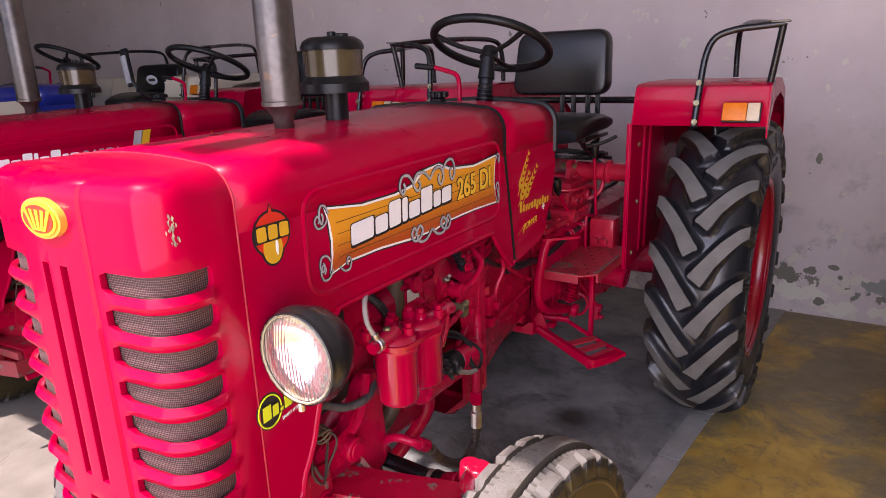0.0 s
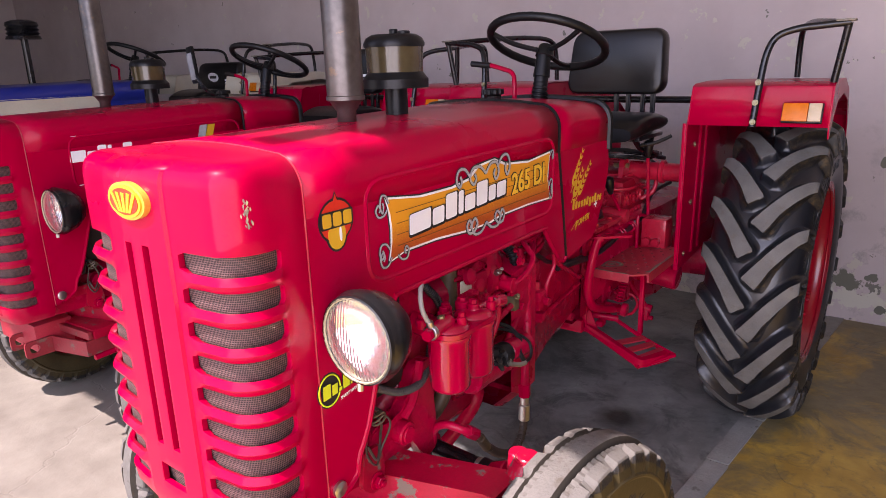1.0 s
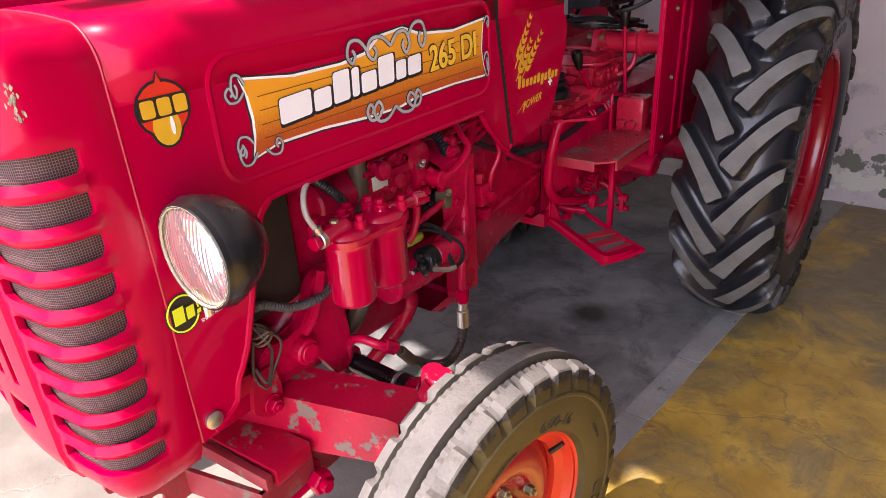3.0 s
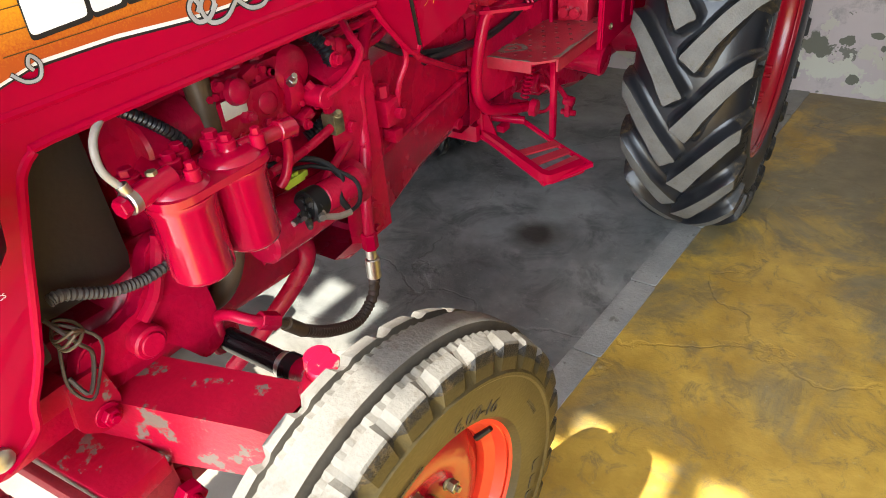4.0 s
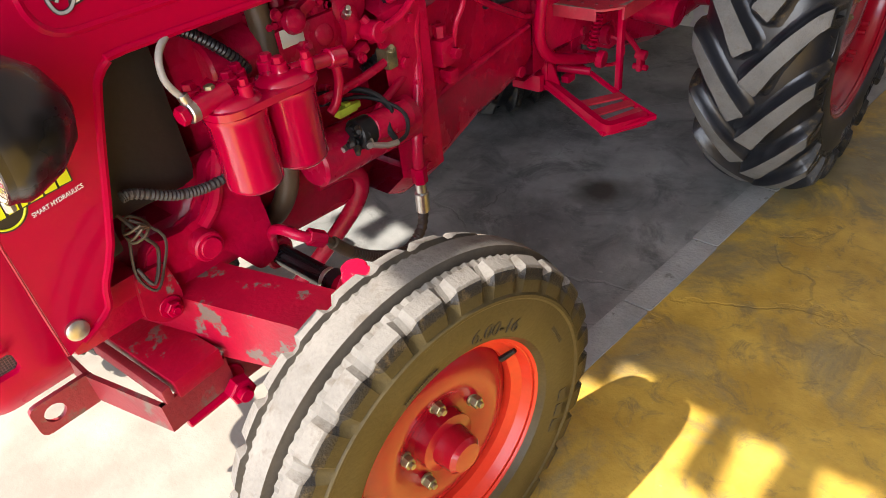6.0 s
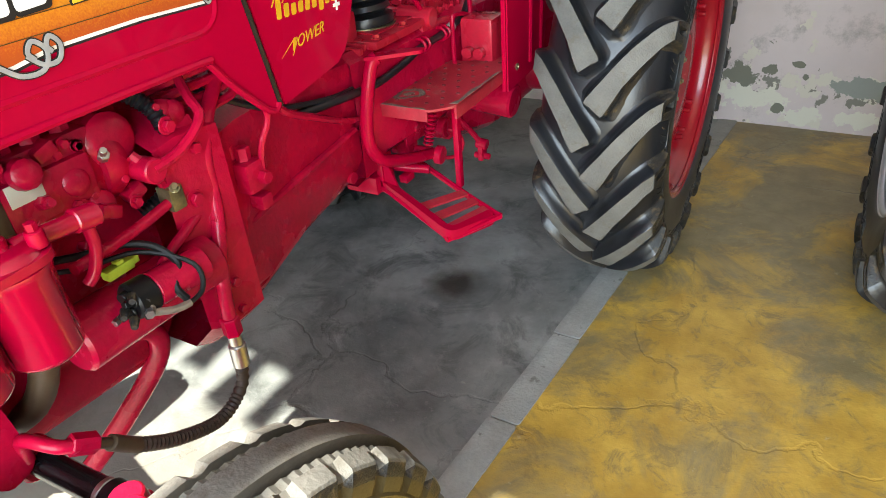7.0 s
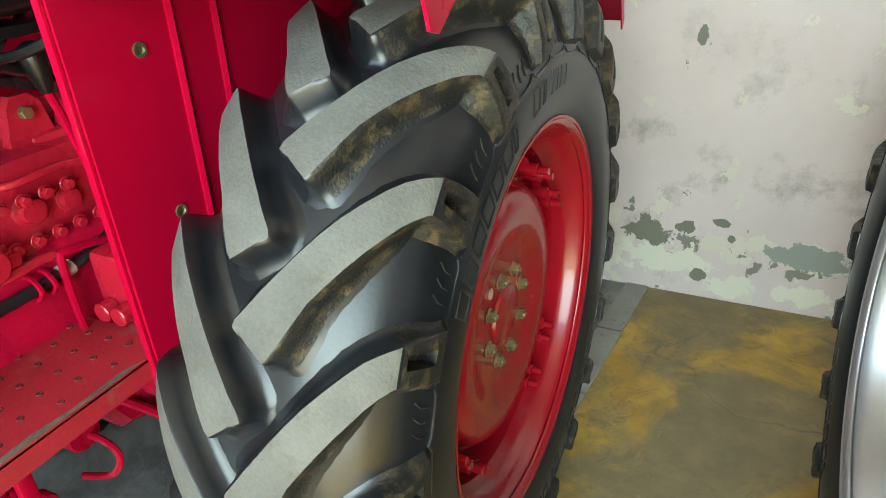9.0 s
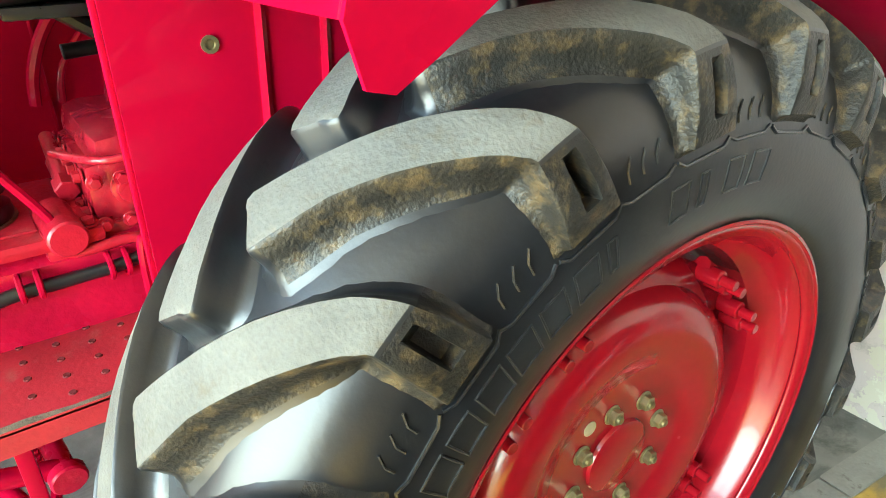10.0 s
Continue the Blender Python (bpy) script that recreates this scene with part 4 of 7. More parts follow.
    lever = part("throttle_lever", bm, PAINT, T, "red hand throttle lever")
    bm = B()
    rod(bm, (-0.15, 1.82, 1.43), (-0.225, 1.82, 1.437), 0.0095)
    part("grip", bm, MATT, lever)

    # seat
    bm = B()
    secs = []
    for d, k in ((-0.040, 0.80), (-0.036, 0.90), (-0.024, 0.97), (0.0, 1.0), (0.022, 0.97), (0.032, 0.90), (0.035, 0.80)):
        ol = rounded([(-0.205, -0.122), (0.205, -0.122), (0.190, 0.128), (-0.190, 0.128)], 0.055, 6)
        secs.append([(-0.018 + u * (1 - (1 - k) * 0.35), 2.565 + d + 0.14 * v, 1.424 + v * (1 - (1 - k) * 0.55)) for u, v in ol])
    loft(bm, [p + [p[0]] for p in secs])
    bmesh.ops.remove_doubles(bm, verts=bm.verts[:], dist=0.0002)
    bmesh.ops.holes_fill(bm, edges=[e for e in bm.edges if e.is_boundary])
    seat = part("seat_back", bm, VINYL, T, "black vinyl backrest cushion")
    bm = B()
    secs = []
    for k in range(9):
        f = k / 8
        half, drop, rise = 0.205 * (1 - 0.16 * (1 - f) ** 3), 0.030 * (1 - f) ** 2.5, 0.022 * math.sin(math.pi * min(1, f * 1.1))
        ol = []
        for j in range(28):
            a = j * 2 * math.pi / 28
            c_, n_ = math.cos(a), math.sin(a)
            u = half * math.copysign(abs(c_) ** 0.45, c_)
            v = 0.036 * math.copysign(abs(n_) ** 0.6, n_) * (0.72 if k in (0, 8) else 1)
            ol.append((0.005 + u, 2.230 + 0.29 * f + (0.006 * (n_ - 1) if k == 0 else 0), 1.203 - drop + v + rise * (u / half) ** 4 * max(0, n_ + 0.3)))
        secs.append(ol)
    rows = loft(bm, secs, close=True)
    bm.faces.new(rows[0])
    bm.faces.new(rows[-1][::-1])
    part("seat_pan", bm, VINYL, T, "black vinyl seat cushion")
    bm = B()
    for u in (-0.02, 0.03, 0.09, 0.13):
        box(bm, u - 0.009, u + 0.009, 2.56, 2.575, 1.16, 1.36, 0.003)
    part("seat_bracket", bm, BLACK, T, "black backrest brackets")
    bm = B()
    for u in (-0.05, 0.14):
        tube(bm, [(u, 2.36, 1.15), (u, 2.43, 1.105), (u, 2.53, 1.08), (u, 2.62, 1.065)], 0.011, 8)
        tube(bm, [(u, 2.56, 1.14), (u, 2.53, 1.105), (u, 2.50, 1.085), (u, 2.475, 1.075)], 0.009, 8)
    box(bm, -0.08, 0.18, 2.30, 2.56, 1.145, 1.16, 0.004)
    box(bm, -0.06, 0.15, 2.50, 2.66, 1.050, 1.066, 0.003)
    tube(bm, [(0.15, 2.4, 1.12), (0.20, 2.42, 1.13), (0.25, 2.45, 1.155)], 0.007, 8)
    part("seat_spring_frame", bm, BLACK, T, "black seat suspension frame")

    # fenders with lamps and rails
    for s in (1, -1):
        xi, xo = s * 0.325, s * 0.763
        F = new("fender")
        F.parent = T
        bm = B()
        prof = [(2.375, 1.205), (2.415, 1.335), (2.44, 1.345), (2.60, 1.350), (2.95, 1.345), (3.25, 1.29), (3.45, 1.17), (3.54, 1.0)]
        turned = lambda y: xo - s * 0.045 * max(0.0, y - 2.39)
        back_ = lambda y: y + 0.032 * max(0.0, 1 - (y - 2.375) / 0.25)
        inner = [[(u, y, z) for y, z in prof] for u in (xi, xi + s * 0.004)]
        outer = [[(turned(y) - s * d, back_(y), z) for y, z in prof] for d in (0.004, 0.0)]
        loft(bm, (inner + outer)[::s])
        part("fender_top", bm, fender_paint, F, thick=0.004, angle=30)
        # outer lip, turned down
        bm = B()
        sheet(bm, prof + [(3.52, 0.98), (3.43, 1.13), (3.24, 1.245), (2.95, 1.290), (2.66, 1.275), (2.53, 1.225), (2.445, 1.180), (2.410, 1.163), (2.388, 1.168)], lambda u, v, w: (turned(u) + s * w, back_(u), v), 0.004)
        part("outer_skirt", bm, fender_paint, F)
        bm = B()
        sheet(bm, [(2.372, 0.66), (2.372, 1.205), (2.415, 1.335), (2.60, 1.350), (2.95, 1.345), (3.25, 1.29), (3.40, 1.15), (3.42, 0.72)], lambda u, v, w: (xi + s * w, u, v), 0.004)
        panel = part("inner_panel", bm, fender_paint, F)
        bm = B()
        box(bm, xi - s * 0.012, xi, 2.366, 2.372, 0.66, 1.21, 0.0015)
        part("front_flange", bm, fender_paint, F)
        for y, z in ((2.475, 1.125), (2.475, 0.905), (2.43, 0.712)):
            bm = B()
            lathe(bm, [(0, 0.0), (0, 0.010), (0.003, 0.010), (0.003, 0.006), (0.0005, 0.005), (0.0005, 0.0)], (xi + s * 0.004, y, z), (s, 0, 0), 14)
            part("panel_bolt", bm, BRASS, F, "plated panel bolt")
        bm = B()
        for u in (2.52, 2.60):
            tube(bm, [(xi + s * 0.004, u, 0.70), (xi + s * 0.004, u + 0.01, 1.0), (xi + s * 0.004, u + 0.02, 1.30)], 0.007, 6)
        part("stiffening_rib", bm, fender_paint, F)
        # signal lamp
        m = Matrix.Translation((s * 0.687, 2.392, 1.250)) @ Matrix.Rotation(radians(-17), 4, "X")
        def lamp_box(u0, u1, v0, v1, d0, d1, bev):
            b_ = B()
            box(b_, u0, u1, -d1, -d0, v0, v1, bev)
            bmesh.ops.transform(b_, matrix=m, verts=b_.verts[:])
            return b_
        L = part("signal_lamp", lamp_box(-0.060, 0.060, -0.033, 0.033, -0.004, 0.012, 0.004), MATT, T, "amber and white signal lamp")
        o = s
        part("amber_lens", lamp_box(*sorted((-o * 0.057, o * 0.018)), -0.030, 0.030, 0.012, 0.024, 0.004), AMBER, L)
        part("clear_lens", lamp_box(*sorted((o * 0.019, o * 0.057)), -0.030, 0.030, 0.012, 0.024, 0.004), CLEARLENS, L)
        # rail
        bm = B()
        tube(bm, [(s * 0.543, 2.366, 1.205), (s * 0.549, 2.392, 1.34), (s * 0.558, 2.41, 1.44), (s * 0.582, 2.425, 1.495), (s * 0.64, 2.435, 1.517), (s * 0.70, 2.44, 1.523), (s * 0.785, 2.45, 1.530)], 0.0115, 10, 4)
        tube(bm, [(s * 0.552, 3.08, 1.345), (s * 0.552, 3.07, 1.46), (s * 0.565, 3.03, 1.535), (s * 0.62, 2.86, 1.55), (s * 0.70, 2.62, 1.540), (s * 0.765, 2.47, 1.528)], 0.0115, 10, 4)
        tube(bm, [(s * 0.755, 2.475, 1.345), (s * 0.768, 2.465, 1.44), (s * 0.780, 2.452, 1.53)], 0.0115, 10, 2)
        rail = part("guard_rail", bm, BLACK, T, "black bent-tube guard rail")
        bm = B()
        box(bm, *sorted((s * 0.745, s * 0.80)), 2.43, 2.475, 1.533, 1.540, 0.003)
        part("end_plate", bm, BARE, rail, "bare steel end plate")
        for y, z in ((2.352, 1.222), (2.366, 1.285), (2.382, 1.35)):
            bm = B()
            bolt(bm, (s * 0.546, y, z), (0, -1, 0.2), 0.007, 0.006)
            part("rail_bolt", bm, BRASS, rail)

    bm = B()
    rod(bm, (-0.34, 2.72, 1.272), (0.34, 2.72, 1.272), 0.014)
    part("cross_rail", bm, BLACK, T, "black tube between the fenders")

    # transmission, clutch housing and engine
    bm = B()
    loft(bm, [[(c0 * sx, y, zz) for sx, zz in ((1, z0), (1, z1), (0.8, z1 + 0.02), (-0.8, z1 + 0.02), (-1, z1), (-1, z0), (-0.75, z0 - 0.03), (0.75, z0 - 0.03))] for y, c0, z0, z1 in
              ((1.96, 0.125, 0.56, 0.84), (2.01, 0.125, 0.56, 0.84), (2.02, 0.121, 0.57, 0.830), (2.05, 0.135, 0.60, 0.83), (2.38, 0.135, 0.58, 0.83), (2.42, 0.14, 0.50, 0.84), (2.66, 0.16, 0.45, 0.84), (3.0, 0.16, 0.45, 0.84))], close=True)
    part("transmission_case", bm, ENGINE, T, "red cast transmission housing")
    for s in (1, -1):
        bm = B()
        lathe(bm, [(0.15, 0.12), (0.19, 0.115), (0.22, 0.085), (0.46, 0.075), (0.47, 0.11), (0.50, 0.11)], (0, 2.835, 0.592), (s, 0, 0), 28)
        part("axle_trumpet", bm, ENGINE, T)
    bm = B()
    loft(bm, [[(c0 * sx, y, zz) for sx, zz in ((1, z0 + 0.06), (1, z1), (0.6, z1 + 0.03), (-0.6, z1 + 0.03), (-1, z1), (-1, z0 + 0.06), (-0.7, z0), (0.7, z0))] for y, c0, z0, z1 in
              ((1.36, 0.20, 0.50, 0.90), (1.40, 0.206, 0.48, 0.91), (1.487, 0.204, 0.48, 0.90), (1.497, 0.17, 0.49, 0.86), (1.575, 0.145, 0.47, 0.862), (1.75, 0.125, 0.515, 0.858), (1.97, 0.115, 0.55, 0.845))], close=True)
    part("clutch_housing", bm, ENGINE, T, "red clutch housing")
    bm = B()
    box(bm, -0.125, 0.125, 0.98, 1.38, 0.62, 1.08, 0.015)
    box(bm, -0.10, 0.10, 1.0, 1.36, 1.08, 1.18, 0.015)
    part("engine_block", bm, ENGINE, T, "red engine block")
    bm = B()
    loft(bm, [[(c0 * sx, y, zz) for sx, zz in ((1, 0.62), (1, z0 + 0.03), (0.8, z0), (-0.8, z0), (-1, z0 + 0.03), (-1, 0.62))] for y, c0, z0 in ((1.02, 0.10, 0.56), (1.06, 0.115, 0.52), (1.32, 0.115, 0.50), (1.37, 0.10, 0.54))], close=True)
    part("sump", bm, ENGINE, T)
    bm = B()
    box(bm, -0.195, 0.195, 0.70, 0.79, 0.72, 1.20, 0.012)
    part("radiator", bm, RADIATOR_SHADE, T, "dark dusty radiator core")
    bm = B()
    box(bm, -0.18, 0.18, 0.785, 0.950, 0.755, 1.15, 0.035)
    part("fan_shroud", bm, RADIATOR_SHADE, T, "dark fan shroud")

    # front axle
    bm = B()
    for s in (1, -1):
        loft(bm, [[(s * u, y, z) for y, z in ((yc - hw, z0), (yc + hw, z0), (yc + hw, z1), (yc - hw, z1))] for u, yc, hw, z0, z1 in ((0.0, 0.825, 0.053, 0.465, 0.60), (0.083, 0.852, 0.053, 0.465, 0.60), (0.41, 0.945, 0.05, 0.49, 0.60), (0.43, 0.95, 0.045, 0.50, 0.59))], close=True)
    axle = part("axle_beam", bm, WORN, T, "worn red front axle beam with chipped paint")
    for s in (1, -1):
        bm = B()
        rod(bm, (s * 0.450, 1.005, 0.36), (s * 0.450, 1.005, 0.60), 0.034)
        rod(bm, (s * 0.450, 1.005, 0.60), (s * 0.450, 1.005, 0.635), 0.042, 0.03)
        rod(bm, (s * 0.450, 1.005, 0.375), (s * 0.55, 1.01, 0.345), 0.028)
        part("king_pin", bm, WORN, T, "chipped red king pin housing")
    bm = B()
    box(bm, -0.17, 0.17, 0.66, 1.02, 0.58, 0.66, 0.02)
    part("axle_support", bm, ENGINE, T)

    rear_wheel((0.610, 2.828, 0.594), 1, rear_rim or RIMRED, T, marks=front_rim is ORANGE)
    rear_wheel((-0.610, 2.828, 0.594), -1, rear_rim or RIMRED, T)
    front_wheel((0.563, 1.01, 0.345), 1, steer, T, front_rim)
    front_wheel((-0.563, 1.01, 0.345), -1, steer, T, front_rim)
    return T


def gauze_material():
    m = bpy.data.materials.new("wire_gauze")
    m.use_nodes = True
    n, lk = m.node_tree.nodes, m.node_tree.links
    b = n["Principled BSDF"]
    geo, sep = n.new("ShaderNodeNewGeometry"), n.new("ShaderNodeSeparateXYZ")
    lk.new(geo.outputs["Position"], sep.inputs[0])
    def grid_line(outs, pitch):
        s = n.new("ShaderNodeMath")
        s.operation = "ADD"
        if len(outs) == 2:
            lk.new(outs[0], s.inputs[0]), lk.new(outs[1], s.inputs[1])
        else:
            lk.new(outs[0], s.inputs[0])
            s.inputs[1].default_value = 0
        w = n.new("ShaderNodeMath")
        w.operation = "PINGPONG"
        w.inputs[1].default_value = pitch / 2
        lk.new(s.outputs[0], w.inputs[0])
        c = n.new("ShaderNodeMapRange")
        c.inputs["From Min"].default_value, c.inputs["From Max"].default_value = pitch * 0.15, pitch * 0.07
        lk.new(w.outputs[0], c.inputs["Value"])
        return c.outputs[0]
    mx = n.new("ShaderNodeMath")
    mx.operation = "MAXIMUM"
    lk.new(grid_line([sep.outputs["X"], sep.outputs["Y"]], 0.0038), mx.inputs[0])
    lk.new(grid_line([sep.outputs["Z"]], 0.0038), mx.inputs[1])
    mix = n.new("ShaderNodeMix")
    mix.data_type = "RGBA"
    mix.inputs["A"].default_value, mix.inputs["B"].default_value = (0.020, 0.009, 0.008, 1), (0.19, 0.108, 0.094, 1)
    lk.new(mx.outputs[0], mix.inputs["Factor"])
    lk.new(mix.outputs["Result"], b.inputs["Base Color"])
    b.inputs["Roughness"].default_value = 0.7
    bp = n.new("ShaderNodeBump")
    bp.inputs["Strength"].default_value, bp.inputs["Distance"].default_value = 0.6, 0.002
    lk.new(mx.outputs[0], bp.inputs["Height"])
    lk.new(bp.outputs[0], b.inputs["Normal"])
    return m


def lens_material():
    m = bpy.data.materials.new("fluted_glass")
    m.use_nodes = True
    n, lk = m.node_tree.nodes, m.node_tree.links
    b = n["Principled BSDF"]
    b.inputs["Base Color"].default_value = (0.92, 0.91, 0.85, 1)
    b.inputs["Roughness"].default_value = 0.06
    b.inputs["IOR"].default_value = 1.18
    b.inputs["Transmission Weight"].default_value = 0.92
    geo, sep = n.new("ShaderNodeNewGeometry"), n.new("ShaderNodeSeparateXYZ")
    lk.new(geo.outputs["Position"], sep.inputs[0])
    w = n.new("ShaderNodeMath")
    w.operation = "PINGPONG"
    w.inputs[1].default_value = 0.0035
    lk.new(sep.outputs["X"], w.inputs[0])
    bp = n.new("ShaderNodeBump")
    bp.inputs["Strength"].default_value, bp.inputs["Distance"].default_value = 0.18, 1.0
    lk.new(w.outputs[0], bp.inputs["Height"])
    lk.new(bp.outputs[0], b.inputs["Normal"])
    return m




def small(name, mat, parent, build, label="", **kw):
    """One part from a function that fills a bmesh."""
    bm = B()
    build(bm)
    return part(name, bm, mat, parent, label, **kw)


def engine_details(T):
    """What shows through the open side: filters, pump, pipes, hoses, starter."""
    # fuel filters
    for y in (0.992, 1.086):
        def can(bm, y=y):
            lathe(bm, [(0, 0.0), (0, 0.036), (0.006, 0.043), (0.012, 0.0455), (0.118, 0.0465), (0.122, 0.049), (0.130, 0.049), (0.132, 0.044)], (0.265, y, 0.755), (0, 0, 1), 32)
        small("fuel_filter", GLOSS, T, can, "glossy red fuel filter canister")
    def head(bm):
        ol = rounded([(0.943, 0.217), (1.136, 0.217), (1.136, 0.313), (0.943, 0.313)], 0.046, 6)
        sheet(bm, ol, lambda u, v, w: (v, u, 0.887 + w), 0.011)
        rod(bm, (0.265, 0.992, 0.912), (0.268, 0.930, 0.909), 0.017)
        rod(bm, (0.265, 1.10, 0.902), (0.264, 1.185, 0.894), 0.0125)
        rod(bm, (0.264, 1.178, 0.895), (0.263, 1.212, 0.890), 0.0165)
        rod(bm, (0.225, 1.04, 0.85), (0.13, 1.04, 0.87), 0.03)
    fh = small("filter_head", GLOSS, T, head, "red filter head casting")
    for y in (0.992, 1.086):
        def cap(bm, y=y):
            lathe(bm, [(0, 0.046), (0.007, 0.042), (0.012, 0.030), (0.013, 0.014), (0.018, 0.013), (0.019, 0)], (0.265, y, 0.896), (0, 0, 1), 20)
        small("filter_cap", GLOSS, T, cap)
    for u, y, r in ((0.265, 0.965, 0.009), (0.24, 1.01, 0.011), (0.225, 0.955, 0.012), (0.29, 1.005, 0.008), (0.265, 1.086, 0.010), (0.235, 1.085, 0.012), (0.29, 1.12, 0.008), (0.225, 1.035, 0.011)):
        small("filter_bolt", PAINT if r != 0.009 else BRASS, fh, lambda bm: (rod(bm, (u, y, 0.90), (u, y, 0.922), r * 1.35, seg=14), rod(bm, (u, y, 0.92), (u, y, 0.932), r * 0.9, seg=6)))
    small("hose_union", STEEL, fh, lambda bm: (rod(bm, (0.268, 0.934, 0.909), (0.270, 0.918, 0.909), 0.0165, seg=16), rod(bm, (0.27, 0.926, 0.915), (0.268, 0.921, 0.935), 0.008)))
    small("union_bolt", PAINT, fh, lambda bm: rod(bm, (0.270, 0.918, 0.909), (0.271, 0.905, 0.908), 0.014, seg=6))
    small("return_hose", CLEARHOSE, T, lambda bm: tube(bm, [(0.268, 0.921, 0.93), (0.262, 0.908, 0.962), (0.245, 0.925, 0.995), (0.215, 0.98, 1.012), (0.18, 1.05, 1.012), (0.15, 1.11, 1.01)], 0.0052, 10), "translucent plastic fuel hose")
    # radiator hose
    small("coolant_hose", HOSE, T, lambda bm: tube(bm, [(0.155, 1.135, 1.06), (0.155, 1.142, 0.98), (0.158, 1.140, 0.88), (0.160, 1.12, 0.75), (0.158, 1.112, 0.67), (0.135, 1.085, 0.605), (0.09, 1.04, 0.57)], 0.0205, 14), "brown rubber coolant hose")
    small("corrugated_sleeve", RUBBER, T, lambda bm: coil_tube(bm, [(0.16, 0.93, 1.01), (0.17, 1.0, 0.985), (0.175, 1.06, 0.93), (0.17, 1.09, 0.89)], 0.010), "black corrugated cable sleeve")
    small("corrugated_sleeve", SLEEVE, T, lambda bm: coil_tube(bm, [(0.20, 0.812, 0.806), (0.20, 0.832, 0.803), (0.202, 0.895, 0.768), (0.20, 0.965, 0.757), (0.18, 1.02, 0.772), (0.15, 1.07, 0.80)], 0.0092), "grey corrugated cable sleeve")
    # injection pump
    def pump(bm):
        box(bm, 0.10, 0.168, 1.13, 1.30, 0.845, 0.965, 0.008)
        box(bm, 0.11, 0.178, 1.15, 1.28, 0.87, 0.935, 0.006)
        lathe(bm, [(0, 0.03), (0, 0.060), (0.018, 0.064), (0.034, 0.060), (0.055, 0.042), (0.06, 0)], (0.125, 1.295, 0.90), (0, 1, 0), 24)
        lathe(bm, [(0, 0.02), (0, 0.040), (0.018, 0.040), (0.026, 0.030), (0.028, 0.0)], (0.15, 1.325, 0.93), (1, 0, 0.1), 20)
        rod(bm, (0.12, 1.13, 0.905), (0.12, 1.03, 0.905), 0.05, 0.045)
    small("injection_pump", ENGINE, T, pump, "red fuel injection pump")
    small("maker_plate", CREAM, T, lambda bm: box(bm, 0.178, 0.180, 1.158, 1.205, 0.905, 0.935, 0.0006), "small blank pale rating plate")
    rng = random.Random(4)
    for k in range(4):
        y = 1.145 + 0.042 * k
        small("delivery_valve", ENGINE, T, lambda bm: (rod(bm, (0.145, y, 0.96), (0.145, y, 0.985), 0.015, seg=6), rod(bm, (0.145, y, 0.985), (0.145, y, 1.003), 0.010, seg=10)))
        small("injector_pipe", ENGINE, T, lambda bm: tube(bm, [(0.145, y, 1.0), (0.142, y + 0.005, 1.045), (0.12, y + 0.02, 1.075), (0.09, y - 0.01, 1.10)], 0.0042, 8))
    for k in range(16):
        u, y, z = 0.17, rng.uniform(1.14, 1.30), rng.choice((0.855, 0.87, 0.945, 0.955))
        small("case_bolt", ENGINE, T, lambda bm: bolt(bm, (u, y, z), (1, 0, 0), 0.0065, 0.007))
    # cast lumps, covers and unions crowded round the pump
    for k in range(26):
        y, z = rng.uniform(1.14, 1.44), rng.uniform(0.80, 1.02)
        u = 0.165 + 0.03 * rng.random() - 0.05 * max(0.0, (z - 0.95) * 6)
        kind = k % 4
        if kind == 0:
            small("cover_boss", ENGINE, T, lambda bm: lathe(bm, [(0, 0.022), (0.012, 0.020), (0.018, 0.012), (0.019, 0.0)], (u - 0.008, y, z), (1, 0, 0.2), 14))
        elif kind == 1:
            small("union_nut", ENGINE, T, lambda bm: (rod(bm, (u - 0.01, y, z), (u + 0.012, y, z + 0.004), 0.010, seg=6), rod(bm, (u, y, z), (u + 0.022, y, z + 0.006), 0.006, seg=8)))
        elif kind == 2:
            small("cast_lug", ENGINE, T, lambda bm: box(bm, u - 0.02, u + 0.006, y - 0.016, y + 0.016, z - 0.010, z + 0.010, 0.004, Matrix.Rotation(rng.uniform(-0.6, 0.6), 3, "X")))
        else:
            small("case_bolt", ENGINE, T, lambda bm: bolt(bm, (u, y, z), (1, 0, 0.1), 0.0075, 0.008))
    small("bleed_screw", STEEL, T, lambda bm: (rod(bm, (0.20, 1.285, 0.925), (0.215, 1.28, 0.935), 0.008, seg=6), rod(bm, (0.21, 1.28, 0.932), (0.225, 1.275, 0.945), 0.005, seg=8)), "bright bleed screw")
    for k in range(5):
        a = radians(72 * k + 20)
        small("greasy_terminal", FLANK, T, lambda bm: rod(bm, (0.262, 1.216 + 0.019 * math.cos(a), 0.735 + 0.019 * math.sin(a)), (0.276, 1.205 + 0.021 * math.cos(a), 0.734 + 0.021 * math.sin(a)), 0.0075, 0.005, seg=8), "greasy terminal nut")
    for y, z, r in ((1.405, 0.66, 0.012), (1.405, 0.80, 0.012), (1.395, 0.93, 0.010), (1.50, 0.86, 0.010)):
        small("housing_bolt", ENGINE, T, lambda bm: bolt(bm, (0.203 - 0.05 * (y > 1.45), y, z), (1, 0, 0), r, 0.010))
